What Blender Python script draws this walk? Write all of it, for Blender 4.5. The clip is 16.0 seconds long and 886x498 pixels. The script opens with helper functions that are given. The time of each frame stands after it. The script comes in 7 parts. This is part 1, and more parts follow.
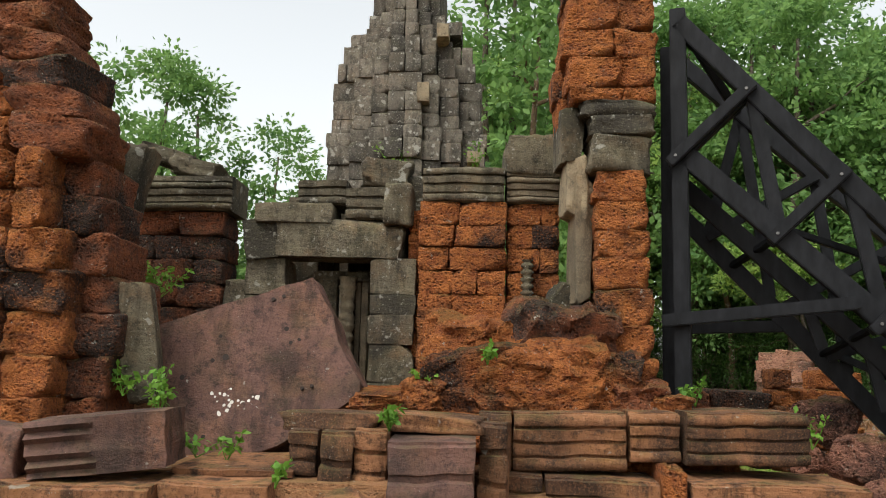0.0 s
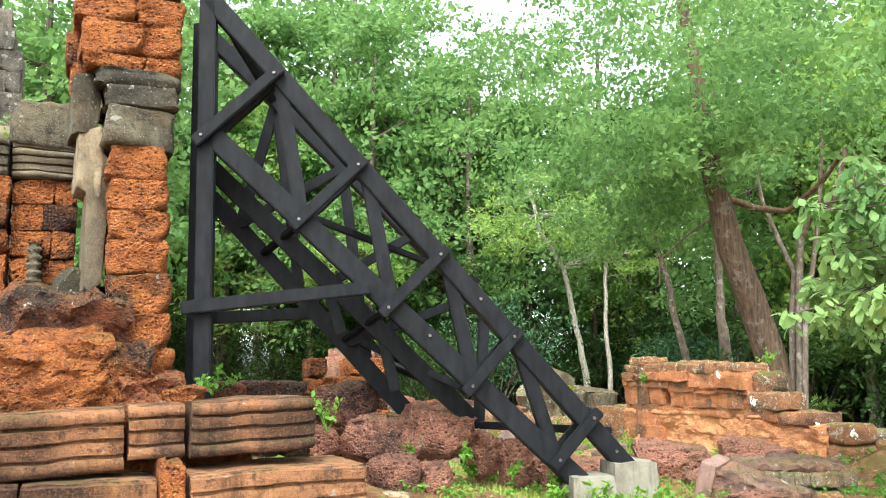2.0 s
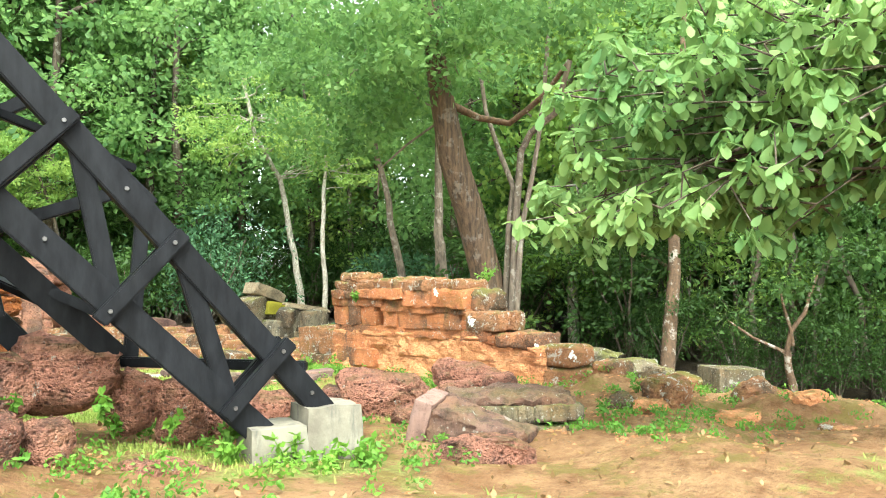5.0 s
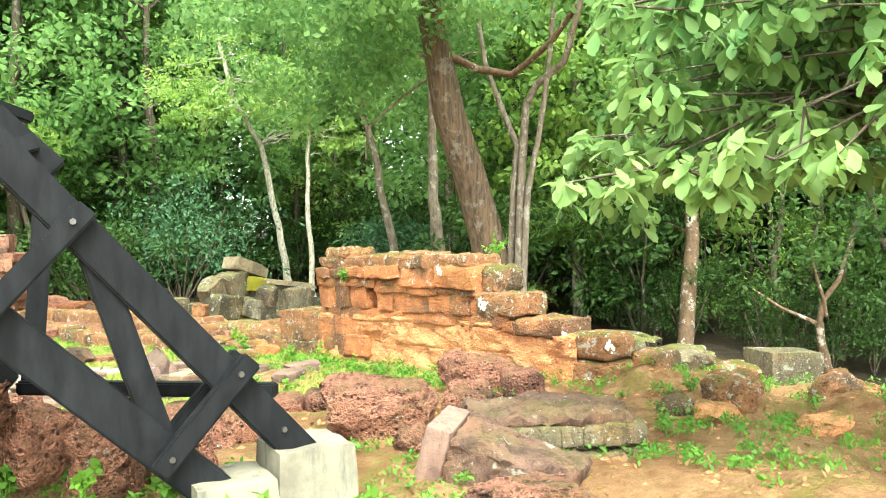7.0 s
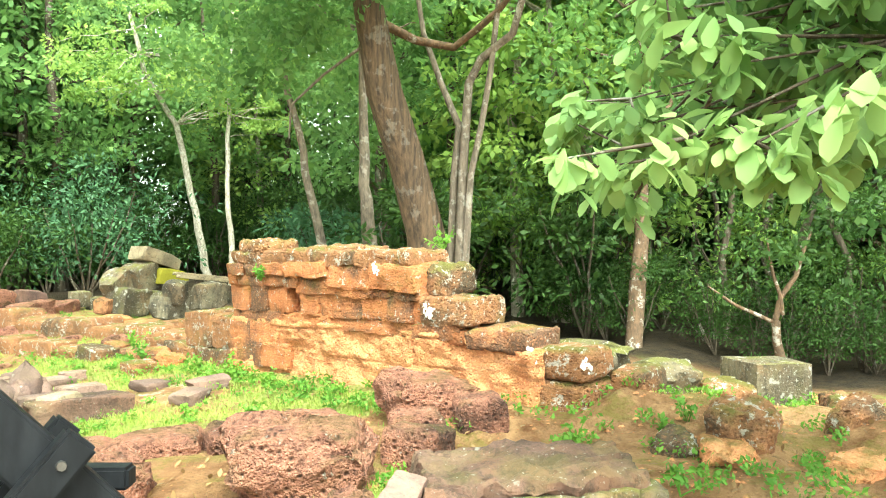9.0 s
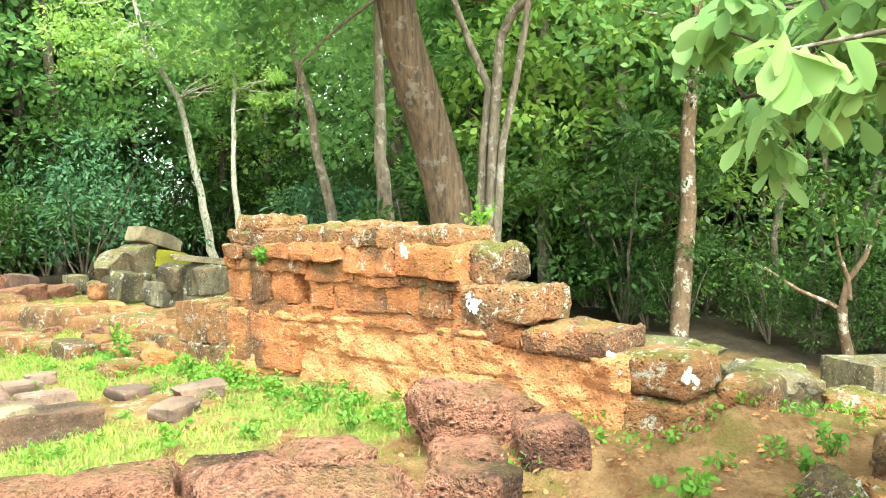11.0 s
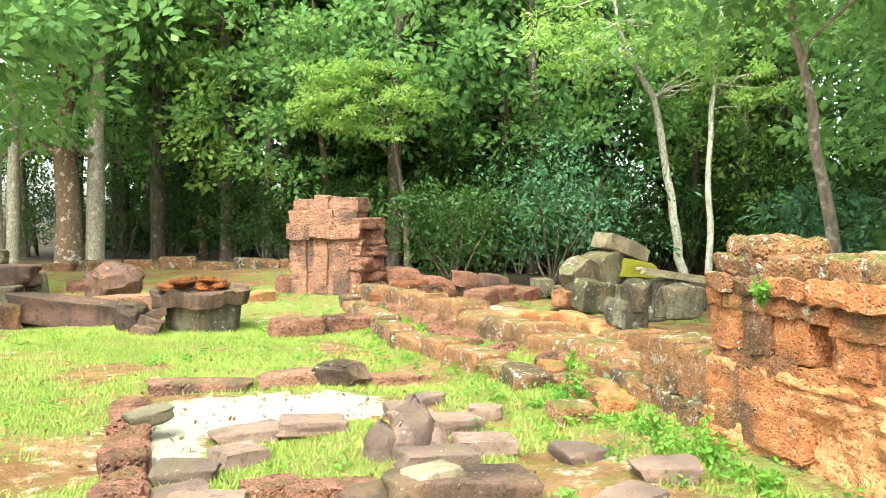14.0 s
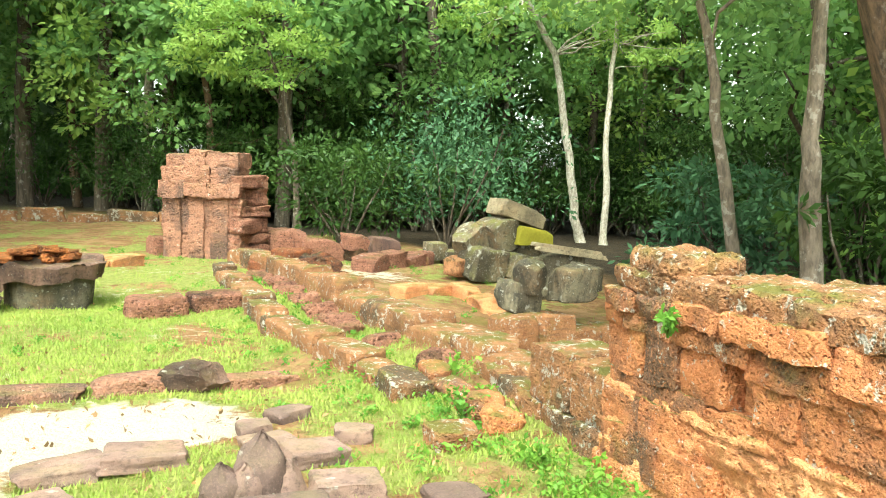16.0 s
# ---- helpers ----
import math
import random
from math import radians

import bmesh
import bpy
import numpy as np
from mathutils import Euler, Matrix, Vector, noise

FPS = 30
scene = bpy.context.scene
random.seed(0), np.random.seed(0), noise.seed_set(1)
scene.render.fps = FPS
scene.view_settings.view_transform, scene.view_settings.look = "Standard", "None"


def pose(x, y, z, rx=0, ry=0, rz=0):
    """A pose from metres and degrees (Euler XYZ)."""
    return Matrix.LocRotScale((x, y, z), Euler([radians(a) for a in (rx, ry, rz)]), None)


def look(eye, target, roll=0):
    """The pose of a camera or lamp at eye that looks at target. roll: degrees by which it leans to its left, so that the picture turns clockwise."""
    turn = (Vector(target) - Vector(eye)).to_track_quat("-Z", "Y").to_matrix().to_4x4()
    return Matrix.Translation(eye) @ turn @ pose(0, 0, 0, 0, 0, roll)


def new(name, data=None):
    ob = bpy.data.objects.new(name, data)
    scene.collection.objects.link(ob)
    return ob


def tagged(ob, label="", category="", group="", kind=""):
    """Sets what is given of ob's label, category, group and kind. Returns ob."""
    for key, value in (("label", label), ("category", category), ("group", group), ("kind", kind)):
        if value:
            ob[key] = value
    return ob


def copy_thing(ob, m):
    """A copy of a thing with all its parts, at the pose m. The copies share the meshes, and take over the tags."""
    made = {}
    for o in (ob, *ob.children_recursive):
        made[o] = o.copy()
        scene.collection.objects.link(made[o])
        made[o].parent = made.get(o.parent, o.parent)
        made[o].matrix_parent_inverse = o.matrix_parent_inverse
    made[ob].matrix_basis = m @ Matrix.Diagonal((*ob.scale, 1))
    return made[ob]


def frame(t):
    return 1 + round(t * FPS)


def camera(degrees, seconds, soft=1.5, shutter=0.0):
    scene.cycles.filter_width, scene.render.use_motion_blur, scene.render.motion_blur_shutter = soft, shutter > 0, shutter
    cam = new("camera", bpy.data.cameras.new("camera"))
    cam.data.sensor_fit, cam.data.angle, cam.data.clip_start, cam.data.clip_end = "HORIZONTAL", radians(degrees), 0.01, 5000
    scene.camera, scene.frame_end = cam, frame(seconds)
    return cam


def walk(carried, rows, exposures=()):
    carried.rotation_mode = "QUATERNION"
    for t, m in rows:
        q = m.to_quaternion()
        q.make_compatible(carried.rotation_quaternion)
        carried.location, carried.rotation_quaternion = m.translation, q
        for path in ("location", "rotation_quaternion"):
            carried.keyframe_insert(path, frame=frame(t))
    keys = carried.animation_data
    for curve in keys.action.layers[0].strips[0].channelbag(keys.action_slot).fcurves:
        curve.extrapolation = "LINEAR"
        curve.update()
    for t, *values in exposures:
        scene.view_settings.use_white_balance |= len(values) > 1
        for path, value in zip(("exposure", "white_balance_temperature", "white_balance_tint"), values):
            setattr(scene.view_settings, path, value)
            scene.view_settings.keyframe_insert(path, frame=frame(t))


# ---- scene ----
cam = camera(56.3, 16.0, soft=1.0)
PATH = [
    (0, (0.481, -0.257, 1.408), (0.374, 1.722, 1.68), 1.6),
    (0.5, (0.665, -0.206, 1.331), (0.688, 1.768, 1.641), 1.0),
    (1, (0.886, -0.204, 1.321), (1.173, 1.752, 1.628), 0.1),
    (1.5, (1.042, -0.133, 1.292), (1.612, 1.76, 1.593), -0.7),
    (2, (1.168, -0.022, 1.287), (1.987, 1.78, 1.574), -1.1),
    (2.5, (1.297, 0.146, 1.29), (2.348, 1.83, 1.536), -1.2),
    (3, (1.447, 0.326, 1.29), (2.646, 1.914, 1.492), -1.5),
    (3.5, (1.718, 0.565, 1.298), (3.023, 2.069, 1.481), -1.5),
    (4, (1.922, 0.801, 1.281), (3.279, 2.263, 1.428), -1.4),
    (4.5, (2.108, 1.092, 1.312), (3.482, 2.541, 1.419), -1.2),
    (4.7, (2.199, 1.212, 1.299), (3.573, 2.663, 1.391), -1.0),
    (6.8, (3.296, 2.529, 1.359), (4.685, 3.968, 1.357), -2.2),
    (7, (3.356, 2.681, 1.401), (4.751, 4.115, 1.391), -2.0),
    (7.5, (3.529, 2.971, 1.422), (4.949, 4.38, 1.405), -2.3),
    (8, (3.824, 3.267, 1.47), (5.269, 4.65, 1.456), -2.5),
    (8.2, (3.925, 3.356, 1.477), (5.398, 4.709, 1.452), -2.2),
    (10.3, (4.898, 4.537, 1.398), (6.432, 5.819, 1.336), -1.5),
    (10.5, (4.996, 4.643, 1.428), (6.526, 5.928, 1.35), -1.8),
    (11, (5.245, 4.912, 1.395), (6.741, 6.237, 1.305), -1.8),
    (11.5, (5.454, 5.184, 1.421), (6.806, 6.655, 1.336), -2.1),
    (12, (5.622, 5.471, 1.431), (6.81, 7.08, 1.389), -1.3),
    (12.5, (5.783, 5.725, 1.443), (6.662, 7.521, 1.405), -1.2),
    (13, (5.929, 5.959, 1.502), (6.572, 7.852, 1.453), -0.4),
    (13.5, (6.007, 6.206, 1.496), (6.546, 8.131, 1.438), -0.2),
    (14, (6.119, 6.443, 1.501), (6.707, 8.354, 1.434), 0.2),
    (14.5, (6.294, 6.666, 1.547), (7.016, 8.528, 1.445), 1.0),
    (15, (6.431, 6.794, 1.617), (7.275, 8.6, 1.452), 1.6),
    (15.5, (6.545, 6.984, 1.608), (7.406, 8.779, 1.423), 1.5),
    (16, (6.602, 7.237, 1.825), (7.415, 9.054, 1.63), 1.7),
]
EXPOSURES = [(0.0, -0.75, 6700, 6), (1.0, -0.58, 6600, 6), (1.5, 0.13, 6400, 4), (2.0, 0.52, 6300, 2), (3.0, 0.77, 6200, 0), (4.5, 0.83, 6300, -2), (7.0, 1.07, 6700, -8), (8.0, 1.22, 6700, -10), (10.5, 1.14, 6700, -13), (12.0, 1.12, 6600, -13), (12.5, 1.12, 6500, -9), (13.5, 1.0, 6600, -7), (16.0, 0.9, 6800, -8)]
walk(cam, [(t, look(eye, target, roll)) for t, eye, target, roll in PATH], EXPOSURES)


# ---- exposure, world and sun ----
scene.view_settings.exposure = 0.0
world = bpy.data.worlds.new("overcast_sky")
scene.world = world
world.use_nodes = True
wn, wl = world.node_tree.nodes, world.node_tree.links
wn.clear()
sky = wn.new("ShaderNodeTexSky")
sky.sky_type, sky.sun_disc = "NISHITA", False
sky.sun_elevation, sky.sun_rotation = radians(58), radians(215)
sky.dust_density, sky.air_density = 4.0, 1.0
pale = wn.new("ShaderNodeHueSaturation")
pale.inputs["Saturation"].default_value = 0.22
back = wn.new("ShaderNodeBackground")
back.inputs["Strength"].default_value = 0.52
wout = wn.new("ShaderNodeOutputWorld")
wl.new(sky.outputs["Color"], pale.inputs["Color"])
wl.new(pale.outputs["Color"], back.inputs["Color"])
wl.new(back.outputs["Background"], wout.inputs["Surface"])

sun = new("sun", bpy.data.lights.new("sun", "SUN"))
sun.data.energy, sun.data.angle, sun.data.color = 1.5, radians(12), (1.0, 0.95, 0.86)
sun.matrix_basis = look((0, 0, 40), (0 + 0.36 * 40, 0 + 0.52 * 40, 0))


# ---- materials ----
class Nodes:
    """Short hand for building one material."""

    def __init__(self, name, rough=0.9):
        self.mat = bpy.data.materials.new(name)
        self.mat.use_nodes = True
        self.n, self.l = self.mat.node_tree.nodes, self.mat.node_tree.links
        self.bsdf = self.n["Principled BSDF"]
        self.bsdf.inputs["Roughness"].default_value = rough
        self.bsdf.inputs["Specular IOR Level"].default_value = 0.25
        self.geo = self.n.new("ShaderNodeNewGeometry")
        self.info = self.n.new("ShaderNodeObjectInfo")

    def put(self, value, socket):
        if isinstance(value, (int, float)):
            socket.default_value = value
        elif isinstance(value, tuple):
            socket.default_value = (*value, 1.0) if len(value) == 3 and len(socket.default_value) == 4 else value
        else:
            self.l.new(value, socket)

    def noise(self, scale, detail=4.0, rough=0.6, stretch=None):
        place = self.geo.outputs["Position"]
        if stretch:
            mul = self.n.new("ShaderNodeVectorMath")
            mul.operation = "MULTIPLY"
            self.l.new(place, mul.inputs[0])
            mul.inputs[1].default_value = stretch
            place = mul.outputs[0]
        node = self.n.new("ShaderNodeTexNoise")
        self.l.new(place, node.inputs["Vector"])
        node.inputs["Scale"].default_value, node.inputs["Detail"].default_value = scale, detail
        node.inputs["Roughness"].default_value = rough
        return node.outputs["Fac"]

    def cells(self, scale):
        node = self.n.new("ShaderNodeTexVoronoi")
        self.l.new(self.geo.outputs["Position"], node.inputs["Vector"])
        node.inputs["Scale"].default_value = scale
        return node.outputs["Distance"]

    def ramp(self, value, low, high, a=0.0, b=1.0):
        node = self.n.new("ShaderNodeMapRange")
        node.inputs["From Min"].default_value, node.inputs["From Max"].default_value = low, high
        node.inputs["To Min"].default_value, node.inputs["To Max"].default_value = a, b
        self.l.new(value, node.inputs["Value"])
        return node.outputs["Result"]

    def math(self, op, a, b):
        node = self.n.new("ShaderNodeMath")
        node.operation = op
        self.put(a, node.inputs[0])
        self.put(b, node.inputs[1])
        return node.outputs[0]

    def mix(self, fac, a, b):
        node = self.n.new("ShaderNodeMix")
        node.data_type = "RGBA"
        self.put(fac, node.inputs["Factor"])
        self.put(a, node.inputs[6])
        self.put(b, node.inputs[7])
        return node.outputs[2]

    def colour(self, value):
        self.put(value, self.bsdf.inputs["Base Color"])

    def bump(self, height, strength, distance):
        node = self.n.new("ShaderNodeBump")
        node.inputs["Strength"].default_value, node.inputs["Distance"].default_value = strength, distance
        self.l.new(height, node.inputs["Height"])
        self.l.new(node.outputs["Normal"], self.bsdf.inputs["Normal"])

    def upward(self):
        node = self.n.new("ShaderNodeSeparateXYZ")
        self.l.new(self.geo.outputs["Normal"], node.inputs[0])
        return node.outputs["Z"]


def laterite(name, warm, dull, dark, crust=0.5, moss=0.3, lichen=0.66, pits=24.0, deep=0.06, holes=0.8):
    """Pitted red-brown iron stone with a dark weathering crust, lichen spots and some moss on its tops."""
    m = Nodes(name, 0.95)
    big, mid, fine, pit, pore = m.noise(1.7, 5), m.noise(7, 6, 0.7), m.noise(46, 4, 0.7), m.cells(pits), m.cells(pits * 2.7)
    c = m.mix(m.ramp(mid, 0.35, 0.66), dull, warm)
    shift = m.math("ADD", m.ramp(m.info.outputs["Random"], 0, 1, -0.14, 0.14), big)
    c = m.mix(m.ramp(shift, crust, crust + 0.16), c, dark)
    c = m.mix(m.ramp(fine, 0.52, 0.75, 0, 0.55), c, tuple(v * 1.7 for v in warm))
    # pits darkened in the colour, so that they read as shaded hollows
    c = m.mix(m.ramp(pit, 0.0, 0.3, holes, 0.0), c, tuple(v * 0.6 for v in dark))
    c = m.mix(m.ramp(m.noise(19, 5, 0.75), 0.52, 0.64, 0, 0.62 * holes), c, dark)
    c = m.mix(m.ramp(m.noise(3.5, 5, 0.7, (0.5, 0.5, 7.0)), 0.54, 0.66, 0, 0.45), c, dark)
    green = m.math("MULTIPLY", m.ramp(m.upward(), 0.2, 0.9), m.ramp(m.noise(3.1, 4), 0.46, 0.6, 0, moss))
    green = m.math("MAXIMUM", green, m.ramp(m.noise(2.3, 5, 0.7), 0.57, 0.67, 0, moss * 0.4))
    c = m.mix(green, c, (0.14, 0.13, 0.03))
    c = m.mix(m.ramp(m.noise(6, 5, 0.75), lichen - 0.005, lichen + 0.03, 0, 0.75), c, (0.5, 0.48, 0.42))
    c = m.mix(m.ramp(m.noise(17, 4, 0.65), lichen, lichen + 0.06, 0, 0.6), c, (0.46, 0.45, 0.38))
    m.colour(c)
    h = m.math("ADD", m.math("ADD", m.math("MULTIPLY", m.ramp(pit, 0.05, 0.4), 0.8), m.math("MULTIPLY", m.ramp(pore, 0.05, 0.45), 0.45)), m.math("ADD", m.math("MULTIPLY", mid, 1.3), m.math("MULTIPLY", fine, 0.7)))
    m.bump(h, 1.0, deep)
    return m.mat


def sandstone(name, light, dull, dark, streak=0.6, moss=0.25, lichen=0.66, bump=0.6, stain=0.5):
    """Weathered sandstone: bedding, black crust, rain streaks, rusty stains, lichen specks and moss."""
    m = Nodes(name, 0.88)
    big, mid, fine = m.noise(1.5, 5), m.noise(6, 7, 0.7), m.noise(60, 4, 0.7)
    runs = m.noise(5.0, 5, 0.65, (1.0, 1.0, 0.14))
    beds = m.noise(4.0, 5, 0.65, (0.35, 0.35, 5.0))
    c = m.mix(m.ramp(mid, 0.36, 0.64), dull, light)
    c = m.mix(m.ramp(beds, 0.48, 0.66, 0, 0.2), c, dull)
    c = m.mix(m.ramp(m.noise(2.3, 5, 0.7), 0.5, 0.68, 0, stain), c, (0.3, 0.135, 0.05))
    shift = m.math("ADD", m.ramp(m.info.outputs["Random"], 0, 1, -0.13, 0.13), big)
    c = m.mix(m.ramp(shift, 0.47, 0.62, 0, 0.85), c, dark)
    c = m.mix(m.ramp(m.noise(9, 6, 0.75), 0.53, 0.62, 0, 0.7), c, dark)
    c = m.mix(m.ramp(runs, 0.5, 0.62, 0, streak), c, tuple(v * 0.7 for v in dark))
    c = m.mix(m.ramp(fine, 0.5, 0.75, 0, 0.45), c, light)
    c = m.mix(m.ramp(m.noise(26, 6, 0.8), 0.54, 0.64, 0, 0.6), c, tuple(v * 0.8 for v in dark))
    green = m.math("MULTIPLY", m.ramp(m.upward(), -0.2, 0.9), m.ramp(m.noise(3.7, 5, 0.65), 0.46, 0.6, 0, moss))
    c = m.mix(green, c, (0.15, 0.15, 0.035))
    c = m.mix(m.ramp(m.noise(34, 4, 0.7), lichen, lichen + 0.05, 0, 0.65), c, (0.45, 0.44, 0.38))
    c = m.mix(m.ramp(m.noise(8, 3, 0.5), lichen + 0.03, lichen + 0.07, 0, 0.6), c, (0.42, 0.41, 0.36))
    m.colour(c)
    h = m.math("ADD", m.math("ADD", mid, m.math("MULTIPLY", m.noise(22, 6, 0.75), 1.1)), m.math("ADD", m.math("MULTIPLY", fine, 0.4), m.math("MULTIPLY", beds, 0.35)))
    m.bump(h, bump, 0.05)
    return m.mat


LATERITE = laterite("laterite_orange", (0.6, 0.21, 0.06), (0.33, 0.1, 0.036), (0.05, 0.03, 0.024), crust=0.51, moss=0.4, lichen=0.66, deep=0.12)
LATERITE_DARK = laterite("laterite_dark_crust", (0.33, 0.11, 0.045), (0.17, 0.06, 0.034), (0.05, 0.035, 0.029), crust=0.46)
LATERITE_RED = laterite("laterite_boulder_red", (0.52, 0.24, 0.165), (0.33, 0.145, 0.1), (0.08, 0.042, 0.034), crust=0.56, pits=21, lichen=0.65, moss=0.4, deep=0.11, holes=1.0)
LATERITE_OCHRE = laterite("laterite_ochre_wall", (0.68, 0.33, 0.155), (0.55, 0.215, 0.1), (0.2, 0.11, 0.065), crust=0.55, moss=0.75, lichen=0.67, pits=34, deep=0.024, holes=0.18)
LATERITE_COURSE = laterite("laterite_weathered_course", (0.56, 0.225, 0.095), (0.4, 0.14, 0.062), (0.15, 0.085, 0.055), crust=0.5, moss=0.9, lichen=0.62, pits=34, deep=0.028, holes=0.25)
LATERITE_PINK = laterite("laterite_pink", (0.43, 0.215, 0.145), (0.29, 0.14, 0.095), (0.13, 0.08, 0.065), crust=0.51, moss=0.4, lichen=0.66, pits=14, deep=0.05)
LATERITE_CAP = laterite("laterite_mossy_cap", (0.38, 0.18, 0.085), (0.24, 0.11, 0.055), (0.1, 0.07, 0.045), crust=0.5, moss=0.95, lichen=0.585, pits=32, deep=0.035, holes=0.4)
GREY_STONE = sandstone("sandstone_grey", (0.2, 0.17, 0.115), (0.115, 0.098, 0.07), (0.032, 0.029, 0.024), lichen=0.62, stain=0.3, bump=0.8)
TOWER_STONE = sandstone("sandstone_tower", (0.24, 0.21, 0.17), (0.12, 0.105, 0.085), (0.034, 0.031, 0.027), lichen=0.6, stain=0.15)
BROWN_STONE = sandstone("sandstone_brown", (0.5, 0.235, 0.115), (0.26, 0.12, 0.062), (0.04, 0.026, 0.02), streak=0.8, moss=0.3, lichen=0.66, stain=0.7, bump=0.9)
PURPLE_STONE = sandstone("sandstone_purple", (0.19, 0.1, 0.078), (0.11, 0.062, 0.053), (0.04, 0.028, 0.025), streak=0.6, moss=0.15, lichen=0.68, stain=0.3)
PALE_STONE = sandstone("sandstone_pale", (0.4, 0.32, 0.21), (0.26, 0.21, 0.14), (0.11, 0.09, 0.065), moss=0.1, lichen=0.72, streak=0.35, stain=0.3)
MOSSY_STONE = sandstone("sandstone_mossy", (0.25, 0.2, 0.13), (0.14, 0.115, 0.075), (0.05, 0.044, 0.033), moss=0.8, lichen=0.59, bump=0.8)

MAUVE_STONE = sandstone("sandstone_mauve", (0.23, 0.135, 0.1), (0.13, 0.075, 0.058), (0.045, 0.03, 0.026), moss=0.25, lichen=0.64, stain=0.3, bump=0.8)
PINK_STONE = sandstone("sandstone_cut_pink", (0.28, 0.18, 0.15), (0.21, 0.13, 0.11), (0.12, 0.075, 0.065), streak=0.4, moss=0.05, lichen=0.74, stain=0.1, bump=0.3)


def concrete():
    m = Nodes("old_concrete", 0.85)
    c = m.mix(m.ramp(m.noise(4, 5), 0.4, 0.62), (0.25, 0.23, 0.18), (0.16, 0.14, 0.11))
    c = m.mix(m.ramp(m.noise(7, 5, 0.7, (1, 1, 0.25)), 0.53, 0.66, 0, 0.85), c, (0.1, 0.095, 0.085))
    m.colour(c)
    m.bump(m.noise(40, 4, 0.7), 0.4, 0.01)
    return m.mat


def timber():
    m = Nodes("black_painted_timber", 0.55)
    m.bsdf.inputs["Specular IOR Level"].default_value = 0.14
    grain = m.noise(14, 4, 0.6, (1, 1, 0.3))
    c = m.mix(m.ramp(grain, 0.35, 0.7), (0.005, 0.0055, 0.007), (0.014, 0.015, 0.018))
    c = m.mix(m.ramp(m.noise(3, 4), 0.6, 0.75, 0, 0.3), c, (0.022, 0.021, 0.021))
    m.colour(c)
    m.bump(grain, 0.3, 0.01)
    return m.mat


def bark(name, light, dark, spots=0.0, stretch=(1, 1, 0.12)):
    m = Nodes(name, 0.9)
    ridge = m.noise(16, 5, 0.65, stretch)
    c = m.mix(m.ramp(ridge, 0.36, 0.64), dark, light)
    c = m.mix(m.ramp(m.noise(5, 5, 0.7), 0.56, 0.62, 0, spots), c, (0.62, 0.6, 0.54))
    m.colour(c)
    m.bump(ridge, 0.8, 0.03)
    return m.mat


def leaf(name, deep, fresh, glow=0.35):
    """Leaves: diffuse above, light coming through, each one a little different."""
    m = Nodes(name, 0.5)
    fac = m.math("ADD", m.math("MULTIPLY", m.geo.outputs["Random Per Island"], 0.5), m.math("MULTIPLY", m.ramp(m.noise(0.7, 3), 0.4, 0.62), 0.5))
    c = m.mix(fac, deep, fresh)
    m.colour(c)
    m.bsdf.inputs["Roughness"].default_value = 0.55
    thin = m.n.new("ShaderNodeBsdfTranslucent")
    m.l.new(m.mix(0.5, c, fresh), thin.inputs["Color"])
    both = m.n.new("ShaderNodeMixShader")
    both.inputs["Fac"].default_value = glow
    m.l.new(m.bsdf.outputs[0], both.inputs[1])
    m.l.new(thin.outputs[0], both.inputs[2])
    m.l.new(both.outputs[0], m.n["Material Output"].inputs["Surface"])
    return m.mat


CONCRETE, TIMBER = concrete(), timber()
BARK_BROWN = bark("bark_furrowed_brown", (0.165, 0.108, 0.068), (0.055, 0.04, 0.03), 0.12)
BARK_PALE = bark("bark_pale_flaking", (0.37, 0.32, 0.26), (0.18, 0.15, 0.115), 0.55, (1, 1, 0.6))
BARK_STEM = bark("bark_grey_stem", (0.24, 0.19, 0.15), (0.11, 0.09, 0.07), 0.3, (1, 1, 0.3))
BARK_WHITE = bark("bark_whitish", (0.5, 0.46, 0.39), (0.22, 0.19, 0.15), 0.5, (1, 1, 0.5))
BARK_DARK = bark("bark_dark", (0.13, 0.1, 0.075), (0.05, 0.04, 0.03), 0.25)
BARK_RUSTY = bark("bark_rusty_spotted", (0.19, 0.12, 0.075), (0.095, 0.065, 0.045), 0.5, (1, 1, 0.6))
# both greens below carry extra blue, haze over the foliage put into the colour
LEAF_FOREST = leaf("leaves_forest", (0.055, 0.14, 0.046), (0.25, 0.41, 0.125), 0.5)
LEAF_FRESH = leaf("leaves_fresh", (0.15, 0.29, 0.07), (0.4, 0.53, 0.14), 0.52)
# undergrowth green lowered: the shade beneath the canopy is put into the leaf colour
LEAF_DARK = leaf("leaves_undergrowth_shade", (0.018, 0.046, 0.012), (0.066, 0.13, 0.026), 0.35)
LEAF_BLUE = leaf("leaves_bluish", (0.04, 0.1, 0.05), (0.09, 0.19, 0.085), 0.3)
LEAF_BIG = leaf("leaves_broad", (0.08, 0.19, 0.06), (0.34, 0.49, 0.17), 0.42)
LEAF_WEED = leaf("leaves_weed", (0.07, 0.19, 0.03), (0.2, 0.36, 0.05), 0.35)
GRASS_BLADE = leaf("grass_blades", (0.16, 0.26, 0.045), (0.4, 0.46, 0.11), 0.4)


